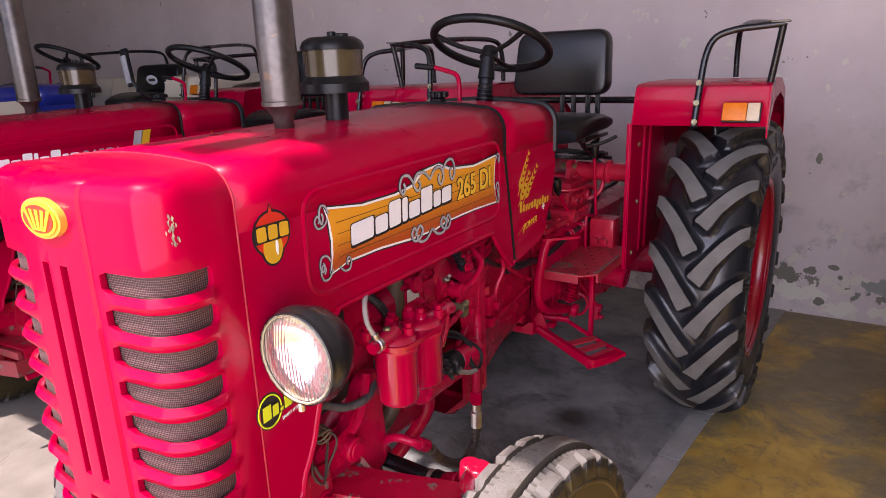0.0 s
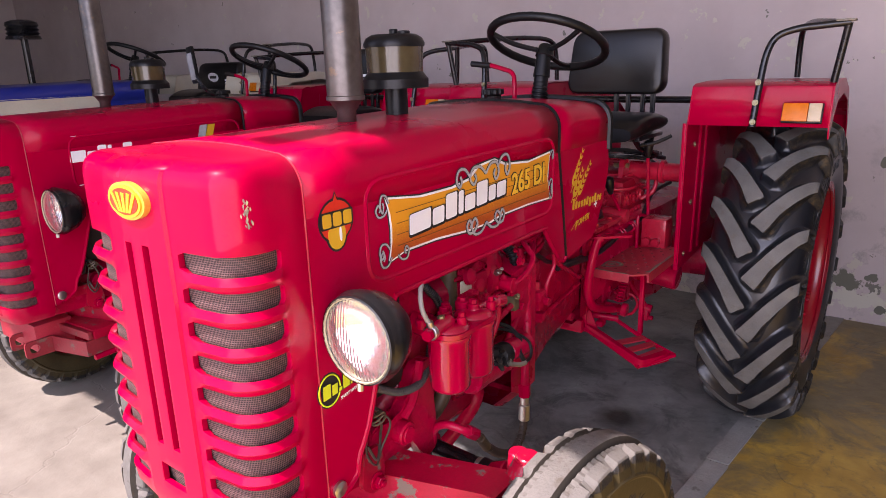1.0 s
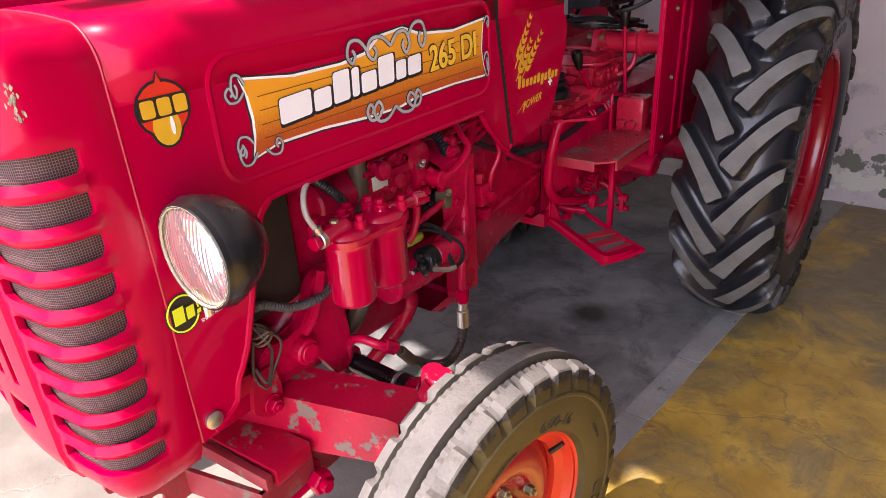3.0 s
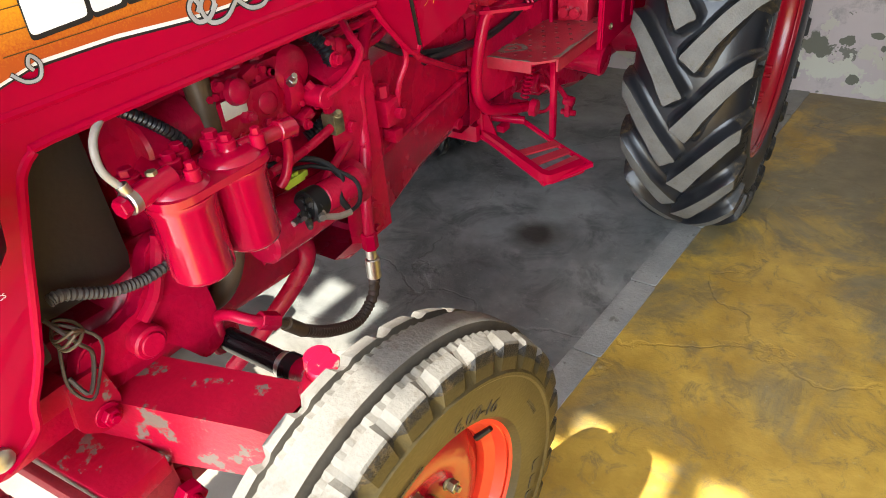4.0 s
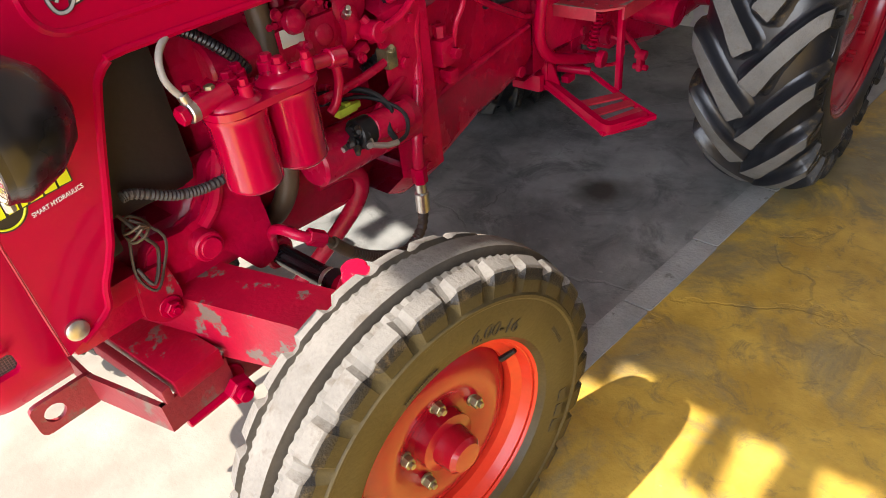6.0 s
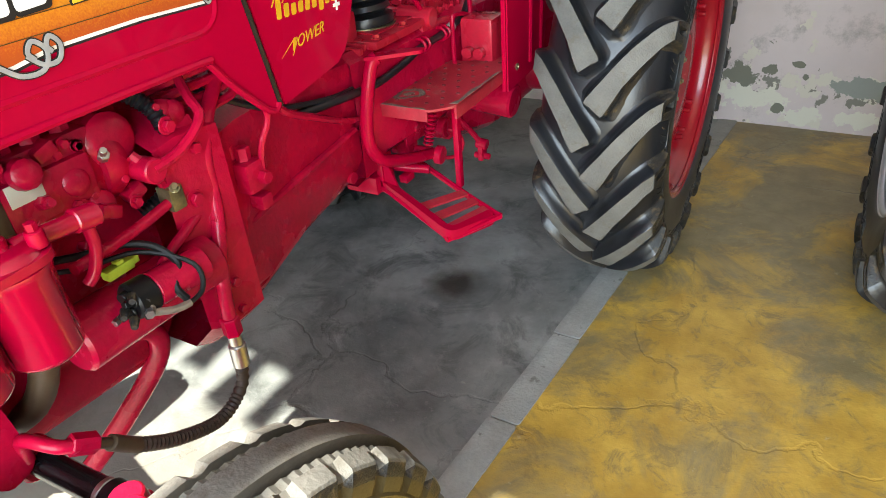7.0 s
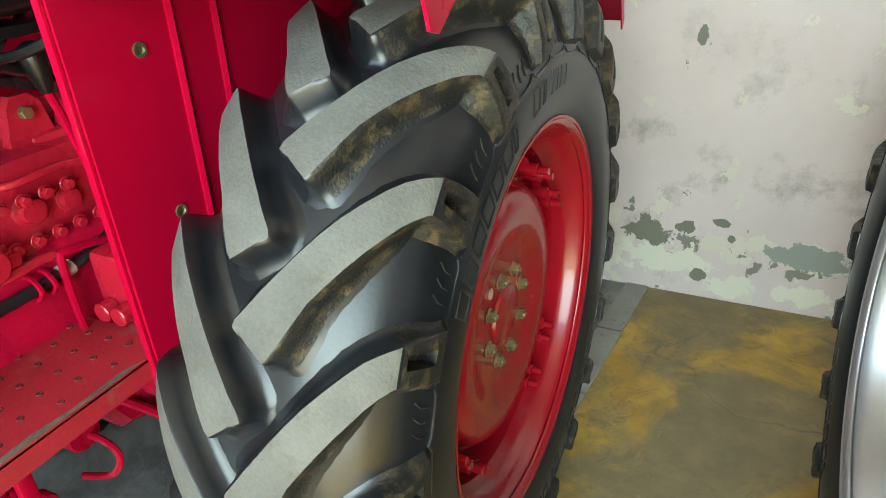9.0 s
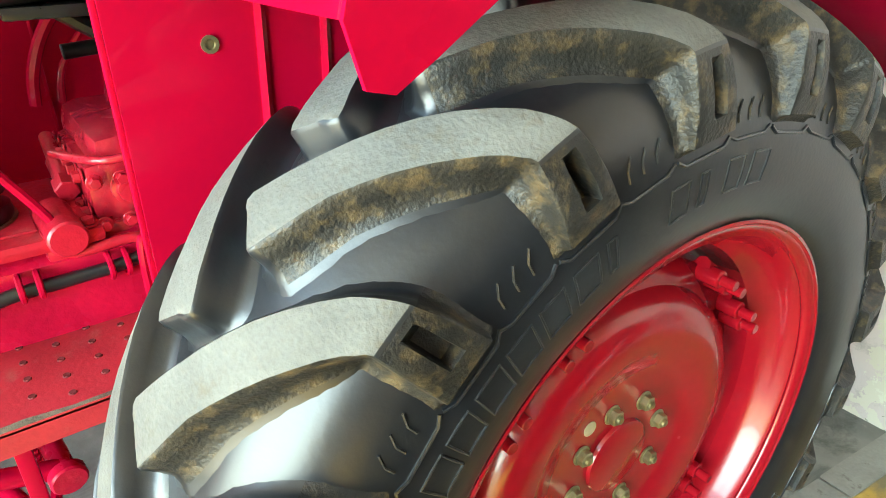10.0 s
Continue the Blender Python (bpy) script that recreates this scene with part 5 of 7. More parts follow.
    # pump linkage and fuel pipes
    small("governor_arm", ENGINE, T, lambda bm: (tube(bm, [(0.185, 1.335, 0.905), (0.20, 1.35, 0.875), (0.19, 1.37, 0.84)], 0.009, 8), rod(bm, (0.17, 1.345, 0.88), (0.22, 1.345, 0.88), 0.02), tube(bm, [(0.215, 1.345, 0.882), (0.22, 1.40, 0.895), (0.215, 1.45, 0.925), (0.19, 1.46, 0.95), (0.15, 1.48, 0.98)], 0.008, 8)))
    small("fuel_pipe", ENGINE, T, lambda bm: tube(bm, [(0.262, 1.195, 0.885), (0.26, 1.196, 0.85), (0.255, 1.185, 0.815), (0.25, 1.172, 0.80)], 0.0085, 10))
    small("fuel_pipe", ENGINE, T, lambda bm: tube(bm, [(0.235, 1.17, 0.82), (0.215, 1.27, 0.812), (0.20, 1.36, 0.815), (0.19, 1.45, 0.83)], 0.0085, 10))
    small("fuel_pipe", ENGINE, T, lambda bm: tube(bm, [(0.18, 1.455, 0.775), (0.205, 1.38, 0.765), (0.225, 1.30, 0.745), (0.23, 1.275, 0.715)], 0.009, 10))
    small("hydraulic_pipe", ENGINE, T, lambda bm: tube(bm, [(0.13, 1.60, 1.02), (0.155, 1.56, 0.96), (0.185, 1.49, 0.91), (0.195, 1.455, 0.855), (0.195, 1.45, 0.79), (0.21, 1.43, 0.74), (0.225, 1.395, 0.66), (0.232, 1.378, 0.57)], 0.0125, 12), "red hydraulic steering pipe")
    small("pipe_clamp", BRASS, T, lambda bm: (box(bm, 0.18, 0.212, 1.358, 1.385, 0.80, 0.84, 0.004), bolt(bm, (0.212, 1.37, 0.838), (0.6, -0.3, 0.8), 0.006)), "yellow plated pipe clamp")
    small("hose_nut", PAINT, T, lambda bm: rod(bm, (0.232, 1.378, 0.585), (0.232, 1.378, 0.548), 0.017, seg=6))
    small("hose_ferrule", STEEL, T, lambda bm: (rod(bm, (0.232, 1.378, 0.55), (0.232, 1.377, 0.525), 0.012), rod(bm, (0.232, 1.377, 0.525), (0.233, 1.374, 0.478), 0.0155)), "crimped steel hose end")
    small("steering_hose", SLEEVE2, T, lambda bm: coil_tube(bm, [(0.233, 1.374, 0.485), (0.236, 1.355, 0.44), (0.245, 1.29, 0.425), (0.258, 1.20, 0.475), (0.264, 1.13, 0.535)], 0.0125, 0.008), "black hose in a wire coil guard")
    small("hose_ferrule", HOSE, T, lambda bm: (rod(bm, (0.264, 1.135, 0.53), (0.268, 1.10, 0.575), 0.0125), rod(bm, (0.268, 1.10, 0.575), (0.27, 1.075, 0.60), 0.008)))
    small("steering_pipe", ENGINE, T, lambda bm: (tube(bm, [(0.27, 1.075, 0.60), (0.26, 1.045, 0.62), (0.225, 1.03, 0.63), (0.19, 1.03, 0.61), (0.18, 1.03, 0.57)], 0.010, 10), rod(bm, (0.268, 1.085, 0.592), (0.262, 1.055, 0.614), 0.016, seg=6)))
    # starter with its wiring
    small("starter_motor", ENGINE, T, lambda bm: (rod(bm, (0.20, 1.14, 0.70), (0.20, 1.40, 0.69), 0.048, seg=24), rod(bm, (0.25, 1.25, 0.735), (0.255, 1.345, 0.728), 0.028, seg=20)), "red starter motor")
    small("solenoid_cap", MATT, T, lambda bm: (rod(bm, (0.248, 1.215, 0.737), (0.25, 1.252, 0.735), 0.029, seg=18), rod(bm, (0.25, 1.205, 0.75), (0.248, 1.22, 0.75), 0.009), bolt(bm, (0.255, 1.212, 0.728), (0, -1, 0), 0.007, 0.016), bolt(bm, (0.265, 1.214, 0.745), (0, -1, 0.3), 0.006, 0.014)), "oily black solenoid cap")
    small("solenoid_terminal", STEEL, T, lambda bm: (bolt(bm, (0.272, 1.225, 0.725), (0.8, -0.5, 0), 0.007, 0.012), bolt(bm, (0.24, 1.21, 0.72), (0.2, -1, 0), 0.006, 0.02), tube(bm, [(0.27, 1.22, 0.722), (0.285, 1.255, 0.708), (0.29, 1.28, 0.705)], 0.006, 8)))
    small("starter_cable", MATT, T, lambda bm: tube(bm, [(0.14, 1.18, 0.80), (0.185, 1.21, 0.805), (0.21, 1.26, 0.80), (0.235, 1.29, 0.785), (0.262, 1.30, 0.755), (0.275, 1.275, 0.735), (0.285, 1.28, 0.71)], 0.006, 8))
    small("starter_cable", MATT, T, lambda bm: tube(bm, [(0.13, 1.16, 0.79), (0.19, 1.20, 0.79), (0.225, 1.27, 0.785), (0.275, 1.315, 0.75), (0.29, 1.305, 0.71), (0.28, 1.26, 0.70)], 0.004, 8))
    small("corrugated_sleeve", RUBBER, T, lambda bm: coil_tube(bm, [(0.14, 1.36, 1.0), (0.175, 1.40, 0.95), (0.185, 1.405, 0.88), (0.17, 1.385, 0.82), (0.15, 1.34, 0.79)], 0.014), "black corrugated cable sleeve")
    small("plug_connector", GREENCLIP, T, lambda bm: (box(bm, 0.190, 0.208, 1.222, 1.268, 0.756, 0.772, 0.003), box(bm, 0.194, 0.204, 1.262, 1.280, 0.758, 0.770, 0.002), box(bm, 0.192, 0.206, 1.243, 1.255, 0.772, 0.778, 0.001)), "lime green wiring connector")
    # flywheel housing detail
    for y, z in ((1.43, 0.88), (1.43, 0.62), (1.43, 0.75), (1.43, 0.56)):
        small("housing_bolt", ENGINE, T, lambda bm: bolt(bm, (0.203, y, z), (1, 0, 0), 0.009, 0.01))
    small("pipe_union", ENGINE, T, lambda bm: (box(bm, 0.14, 0.19, 1.535, 1.585, 0.735, 0.795, 0.008), rod(bm, (0.165, 1.56, 0.79), (0.165, 1.56, 0.82), 0.014, seg=6), rod(bm, (0.18, 1.57, 0.76), (0.205, 1.57, 0.76), 0.013, seg=6), rod(bm, (0.15, 1.545, 0.80), (0.15, 1.545, 0.825), 0.009, seg=6), box(bm, 0.15, 0.185, 1.56, 1.59, 0.69, 0.72, 0.006)), "red banjo fittings on the housing")
    small("drain_plug", ENGINE, T, lambda bm: rod(bm, (0.09, 1.93, 0.572), (0.112, 1.93, 0.572), 0.016, seg=12))
    small("housing_rib", ENGINE, T, lambda bm: tube(bm, [(0.145, 1.54, 0.66), (0.130, 1.74, 0.675), (0.118, 1.95, 0.69)], 0.009, 8))
    for k in range(4):
        z = 0.905 + 0.022 * k
        small("oil_pipe", ENGINE, T, lambda bm: tube(bm, [(0.10, 1.42, z - 0.02), (0.15, 1.47, z), (0.165, 1.56, z + 0.008), (0.15, 1.63, z + 0.03), (0.12, 1.66, z + 0.06)], 0.008, 8))
    small("clutch_rod", ENGINE, T, lambda bm: tube(bm, [(0.185, 1.63, 0.90), (0.185, 1.665, 0.85), (0.17, 1.76, 0.80), (0.14, 1.90, 0.735), (0.12, 1.98, 0.71)], 0.008, 8))
    small("drain_tube", ENGINE, T, lambda bm: tube(bm, [(0.20, 1.60, 0.90), (0.20, 1.605, 0.86), (0.19, 1.585, 0.815), (0.185, 1.58, 0.77)], 0.006, 8))
    small("wiring", RUBBER, T, lambda bm: tube(bm, [(0.14, 1.50, 0.95), (0.15, 1.60, 0.885), (0.13, 1.72, 0.83), (0.135, 1.86, 0.80), (0.13, 1.95, 0.79)], 0.007, 8))
    # red bent tube below the sump
    small("drag_link", ENGINE, T, lambda bm: tube(bm, [(0.11, 1.20, 0.60), (0.125, 1.275, 0.60), (0.125, 1.305, 0.56), (0.10, 1.29, 0.49), (0.03, 1.22, 0.37), (-0.04, 1.16, 0.27)], 0.019, 12), "red bent tube below the engine")


def coil_tube(bm, pts, r, pitch=0.006):
    """A flexible tube with closely set ribs."""
    path = smooth_path(pts, 8)
    dense = []
    for a, b in zip(path, path[1:]):
        n = max(1, int((b - a).length / (pitch / 2)))
        dense += [a.lerp(b, k / n) for k in range(n)]
    radii = [r if k % 2 else r * 0.82 for k in range(len(dense))]
    tube(bm, dense, r, 10, 0, radii=radii)


def front_end_details(T):
    """Axle carrier, clevis, bumper frame, ram and wiring round the nose."""
    small("axle_carrier", ENGINE, T, lambda bm: loft_carrier(bm), "red cast axle carrier")
    for s in (1, -1):
        def cheek(bm, s=s):
            ol = rounded([(0.790, 0.655), (0.825, 0.708), (0.895, 0.700), (0.930, 0.722), (0.962, 0.795), (1.022, 0.800), (1.034, 0.640), (1.036, 0.556), (0.992, 0.545), (0.955, 0.605), (0.930, 0.640), (0.870, 0.632)], 0.016, 3)
            sheet(bm, ol, lambda u, v, w: (s * (0.158 + w), u, v), 0.030)
            bmesh.ops.bevel(bm, geom=[e for e in bm.edges if abs(e.verts[0].co.x - e.verts[1].co.x) < 1e-6], offset=0.004, segments=2, affect="EDGES")
        small("carrier_cheek", ENGINE, T, cheek)
        small("carrier_boss", ENGINE, T, lambda bm: (rod(bm, (s * 0.14, 0.905, 0.668), (s * 0.212, 0.905, 0.664), 0.027, seg=24), rod(bm, (s * 0.212, 0.905, 0.664), (s * 0.217, 0.905, 0.664), 0.019, seg=20)))
    small("carrier_rib", ENGINE, T, lambda bm: tube(bm, [(0.190, 0.915, 0.692), (0.192, 0.945, 0.720), (0.190, 0.968, 0.765), (0.186, 0.985, 0.80)], 0.011, 8))
    small("nose_bracket", WORN, T, lambda bm: (box(bm, 0.128, 0.188, 0.700, 0.792, 0.640, 0.678, 0.004), sheet(bm, rounded([(0.782, 0.678), (0.832, 0.675), (0.840, 0.612), (0.828, 0.570), (0.797, 0.572), (0.770, 0.598)], 0.010, 3), lambda u, v, w: (0.186 + w, u, v), 0.012),
                                               sheet(bm, rounded([(0.775, 0.668), (0.822, 0.665), (0.826, 0.606), (0.815, 0.574), (0.792, 0.576), (0.764, 0.602)], 0.010, 3), lambda u, v, w: (0.150 + w, u, v), 0.012)), "red welded nose bracket")
    small("bracket_bolt", PAINT, T, lambda bm: (bolt(bm, (0.198, 0.812, 0.597), (1, 0, 0), 0.014, 0.013), rod(bm, (0.214, 0.812, 0.597), (0.221, 0.812, 0.597), 0.007, seg=10)))
    small("steering_ram", BLACK, T, lambda bm: (rod(bm, (0.165, 1.045, 0.545), (0.30, 1.055, 0.53), 0.021, seg=20), rod(bm, (0.30, 1.055, 0.53), (0.335, 1.056, 0.527), 0.027, seg=20)), "black steering ram rod")
    small("ram_chrome", STEEL, T, lambda bm: rod(bm, (0.288, 1.054, 0.532), (0.30, 1.055, 0.531), 0.0225, seg=20))
    small("ram_gland", ENGINE, T, lambda bm: rod(bm, (0.14, 1.043, 0.548), (0.172, 1.046, 0.544), 0.033, seg=20))
    small("ram_head", ENGINE, T, lambda bm: (rod(bm, (0.335, 1.056, 0.527), (0.38, 1.05, 0.55), 0.028, seg=16)), "red ram head")
    small("king_pin_cap", WORN, T, lambda bm: (rod(bm, (0.45, 1.008, 0.60), (0.45, 1.008, 0.645), 0.030, 0.026), rod(bm, (0.415, 1.03, 0.585), (0.415, 1.03, 0.63), 0.026, 0.022)), "chipped red king pin cap")
    # flat-bar bumper frame with towing plates
    def bar(bm, pts, h0, h1, t=0.008):
        for (x0, y0), (x1, y1) in zip(pts, pts[1:]):
            d = Vector((y0 - y1, x1 - x0)).normalized() * t
            vs = [[bm.verts.new((x + k * d.x, y + k * d.y, z)) for k in (0, 1) for z in (h0, h1)] for x, y in ((x0, y0), (x1, y1))]
            p, q = vs
            for a, b_, c, e in ((0, 1, 3, 2),):
                bm.faces.new((p[0], p[1], p[3], p[2]))
                bm.faces.new((q[0], q[1], q[3], q[2]))
            bm.faces.new((p[0], p[1], q[1], q[0]))
            bm.faces.new((p[2], p[3], q[3], q[2]))
            bm.faces.new((p[1], p[3], q[3], q[1]))
            bm.faces.new((p[0], p[2], q[2], q[0]))
    small("bumper_bar", GRIMY, T, lambda bm: bar(bm, [(-0.243, 0.845), (-0.252, 0.716), (-0.072, 0.672), (0.072, 0.672), (0.252, 0.716), (0.243, 0.845)], 0.415, 0.476, 0.009), "worn red flat-bar bumper frame")
    small("weight_box", WORN, T, lambda bm: box(bm, 0.030, 0.262, 0.738, 0.828, 0.478, 0.516, 0.004, Matrix.Rotation(radians(4), 3, "Z")), "dull red box section across the bumper frame")
    small("box_lip", GRIMY, T, lambda bm: box(bm, 0.040, 0.262, 0.716, 0.732, 0.482, 0.512, 0.003, Matrix.Rotation(radians(4), 3, "Z")))
    for u in (0.062, -0.072):
        def tow(bm, u=u):
            ol = rounded([(0.572, 0.412), (0.685, 0.412), (0.685, 0.478), (0.572, 0.478)], 0.016, 3)
            hole = ellipse(0.606, 0.446, 0.018, 0.018, 18)
            loops = []
            for pts in (ol, hole):
                ring = [bm.verts.new((u, y, z)) for y, z in pts]
                loops += [bm.edges.new((p, q)) for p, q in zip(ring, ring[1:] + ring[:1])]
            face = bmesh.ops.triangle_fill(bm, use_beauty=True, edges=loops)["geom"]
            up = bmesh.ops.extrude_face_region(bm, geom=[f for f in face if isinstance(f, bmesh.types.BMFace)])["geom"]
            bmesh.ops.translate(bm, verts=[v for v in up if isinstance(v, bmesh.types.BMVert)], vec=(0.010, 0, 0))
        small("towing_plate", GRIMY, T, tow, "rusty red towing plate with a pin hole")
    small("frame_bolt", PAINT, T, lambda bm: (rod(bm, (0.230, 0.842, 0.413), (0.290, 0.838, 0.413), 0.013), rod(bm, (0.250, 0.842, 0.413), (0.276, 0.840, 0.413), 0.026, seg=6), rod(bm, (0.222, 0.842, 0.413), (0.230, 0.842, 0.413), 0.032, seg=18)), "large red nut and bolt")
    small("frame_rod", PAINT, T, lambda bm: rod(bm, (0.236, 0.83, 0.402), (0.236, 0.745, 0.398), 0.012))
    small("frame_plate", GRIMY, T, lambda bm: box(bm, 0.20, 0.225, 0.84, 0.93, 0.385, 0.475, 0.004))
    # loose tied wires beside the radiator
    small("wiring", SLEEVE2, T, lambda bm: (tube(bm, [(0.19, 0.80, 0.78), (0.215, 0.815, 0.74), (0.20, 0.83, 0.70), (0.215, 0.80, 0.66), (0.20, 0.79, 0.69)], 0.0032, 6), tube(bm, [(0.20, 0.81, 0.77), (0.22, 0.84, 0.73), (0.205, 0.825, 0.67), (0.21, 0.80, 0.645), (0.2, 0.785, 0.68), (0.195, 0.80, 0.74)], 0.0025, 6)), "tangle of taped wires")
    for k in range(3):
        z = 0.748 + 0.006 * k
        small("wire_tie", HOSE, T, lambda bm: tube(bm, [(0.205 + 0.022 * math.cos(a), 0.812 + 0.018 * math.sin(a), z + 0.008 * math.sin(a * 2 + k)) for a in (0, 1.05, 2.1, 3.14, 4.2, 5.2)], 0.0024, 6, 3, closed=True), "brown tape tie")


def loft_carrier(bm):
    secs = []
    for y, w, z0, z1 in ((0.72, 0.11, 0.64, 0.69), (0.80, 0.13, 0.63, 0.695), (0.90, 0.145, 0.63, 0.70), (0.96, 0.15, 0.62, 0.78), (1.02, 0.15, 0.60, 0.78)):
        secs.append([(w * sx, y, z) for sx, z in ((1, z0), (1, z1 - 0.03), (0.85, z1), (-0.85, z1), (-1, z1 - 0.03), (-1, z0))])
    rows = loft(bm, secs, close=True)
    bm.faces.new(rows[0][::-1])
    bm.faces.new(rows[-1])


def controls(T):
    """Footplate, step, levers and linkages on the driver's left side."""
    fp = new("footplate")
    fp.parent = T
    out = rounded([(0.085, 2.045), (0.270, 2.045), (0.315, 2.090), (0.315, 2.47), (0.20, 2.47), (0.20, 2.41), (0.085, 2.41)], 0.018, 4)
    def plate(bm):
        sheet(bm, out, lambda u, v, w: (u, v, 0.715 + w), 0.006)
        sheet(bm, rounded([(0.10, 2.047), (0.262, 2.047), (0.262, 2.052), (0.10, 2.052)], 0.002, 2), lambda u, v, w: (u, v, 0.690 + w), 0.028)
        sheet(bm, [(0.309, 2.098), (0.315, 2.098), (0.315, 2.47), (0.309, 2.47)], lambda u, v, w: (u, v, 0.685 + w), 0.033)
    small("plate", DUSTY, fp, plate, "dusty dimpled red footplate, worn at the edge")
    for i in range(5):
        for j in range(9):
            x, y = 0.115 + 0.042 * i + (0.021 if j % 2 else 0), 2.085 + 0.042 * j
            if x < 0.30 and y < 2.45 and (x > 0.2 or y < 2.40):
                small("dimple", HOLE, fp, lambda bm: lathe(bm, [(0.0, 0.0055), (0.0022, 0.0045), (0.0015, 0.0), ], (x, y, 0.7208), (0, 0, 1), 8))
    def trodden(bm):
        ring = lambda k: [bm.verts.new((0.165 + k * 0.036 * (1 + 0.22 * math.sin(3 * a + 1)) * math.cos(a), 2.13 + k * 0.040 * (1 + 0.18 * math.sin(2 * a)) * math.sin(a), 0.7214)) for a in [j * math.pi / 14 for j in range(28)]]
        o, i = ring(1.0), ring(0.62)
        for j in range(28):
            bm.faces.new((o[j], o[(j + 1) % 28], i[(j + 1) % 28], i[j]))
        sheet(bm, [(0.165 + 0.012 * (1 + 0.4 * math.sin(2 * a)) * math.cos(a), 2.13 + 0.014 * math.sin(a)) for a in [k * math.pi / 8 for k in range(16)]], lambda u, v, w: (u, v, 0.7212 + w), 0.0006)
    small("worn_patch", BARE, fp, trodden, "bare metal ring where the paint is trodden off")
    small("worn_edge", BARE, fp, lambda bm: sheet(bm, [(0.296, 2.10), (0.3148, 2.105), (0.3152, 2.36), (0.306, 2.33), (0.3085, 2.25), (0.302, 2.2), (0.306, 2.13)], lambda u, v, w: (u, v, 0.7211 + w), 0.0006), "bare worn plate edge")
    small("worn_edge", BARE, fp, lambda bm: sheet(bm, [(0.10, 2.0455), (0.262, 2.0455), (0.25, 2.056), (0.22, 2.05), (0.16, 2.058), (0.12, 2.052)], lambda u, v, w: (u, v, 0.7211 + w), 0.0006), "bare worn plate edge")
    # bent tube in front of the footplate
    small("guard_tube", PAINT, fp, lambda bm: tube(bm, [(0.185, 1.985, 0.858), (0.172, 1.975, 0.84), (0.158, 1.955, 0.74), (0.155, 1.952, 0.66), (0.160, 1.985, 0.605), (0.165, 2.05, 0.575), (0.168, 2.14, 0.545), (0.170, 2.22, 0.522)], 0.0155, 12), "red bent-tube step guard")
    small("guard_flange", PAINT, fp, lambda bm: sheet(bm, rounded([(0.165, 1.955), (0.20, 1.975), (0.272, 2.03), (0.268, 2.055), (0.22, 2.04), (0.165, 1.99)], 0.008, 3), lambda u, v, w: (u, v, 0.855 + w + 0.03 * (u - 0.16)), 0.008))
    # hanging step
    st = new("mounting_step")
    st.parent = T
    def frame_(bm):
        tube(bm, [(0.09, 2.06, 0.485), (0.20, 2.02, 0.462), (0.325, 1.980, 0.428), (0.342, 1.978, 0.425), (0.410, 2.098, 0.432), (0.405, 2.113, 0.434), (0.285, 2.165, 0.446), (0.10, 2.21, 0.505)], 0.0085, 6, 3)
        sheet(bm, [(0.085, 2.05), (0.105, 2.05), (0.318, 1.973), (0.336, 1.969), (0.350, 1.973), (0.359, 1.985), (0.399, 2.085), (0.402, 2.098), (0.396, 2.107), (0.382, 2.110), (0.349, 2.008), (0.342, 1.994), (0.328, 1.991), (0.10, 2.075)], lambda u, v, w: (u, v, 0.495 - 0.215 * (u - 0.085) - 0.015 + w), 0.028)
    small("step_frame", PAINT, st, frame_, "red step frame with a folded rim")
    for k in range(3):
        t = 0.12 + 0.36 * k
        a, b_ = Vector((0.205, 2.02, 0.462)).lerp(Vector((0.343, 1.972, 0.43)), t), Vector((0.275, 2.165, 0.447)).lerp(Vector((0.388, 2.112, 0.43)), t)
        def tread(bm, a=a, b_=b_):
            d = Vector((0.024, -0.009, -0.005))
            vs = [bm.verts.new(p + Vector((0, 0, z))) for z in (0.004, 0.010) for p in (a - d * 0.35, a + d * 0.62, b_ + d * 0.62, b_ - d * 0.35)]
            for f in ((0, 1, 2, 3), (7, 6, 5, 4), (0, 1, 5, 4), (1, 2, 6, 5), (2, 3, 7, 6), (3, 0, 4, 7)):
                bm.faces.new([vs[i] for i in f])
        small("step_tread", DUSTY, st, tread)
    small("step_strut", PAINT, st, lambda bm: box(bm, 0.258, 0.274, 2.172, 2.192, 0.455, 0.70, 0.003), "flat red strut")
    small("step_hanger", PAINT, st, lambda bm: (box(bm, 0.09, 0.11, 2.05, 2.10, 0.47, 0.60, 0.004), box(bm, 0.0, 0.10, 2.03, 2.12, 0.47, 0.52, 0.005), rod(bm, (0.10, 2.12, 0.515), (0.19, 2.155, 0.505), 0.012), box(bm, 0.125, 0.15, 2.10, 2.14, 0.48, 0.50, 0.003)))
    small("step_gusset", PAINT, st, lambda bm: sheet(bm, [(0.09, 0.49), (0.115, 0.56), (0.125, 0.55), (0.16, 0.47)], lambda u, v, w: (u, 2.055 + w, v), 0.006))
    # brake and clutch linkage below the footplate
    def helix(bm):
        n = 80
        tube(bm, [(0.206 - 0.03 * k / n + 0.012 * math.cos(k * 0.9), 2.18 + 0.012 * math.sin(k * 0.9), 0.70 - 0.14 * k / n) for k in range(n)], 0.0028, 6, 0)
    small("return_spring", PAINT, T, helix, "red coil spring")
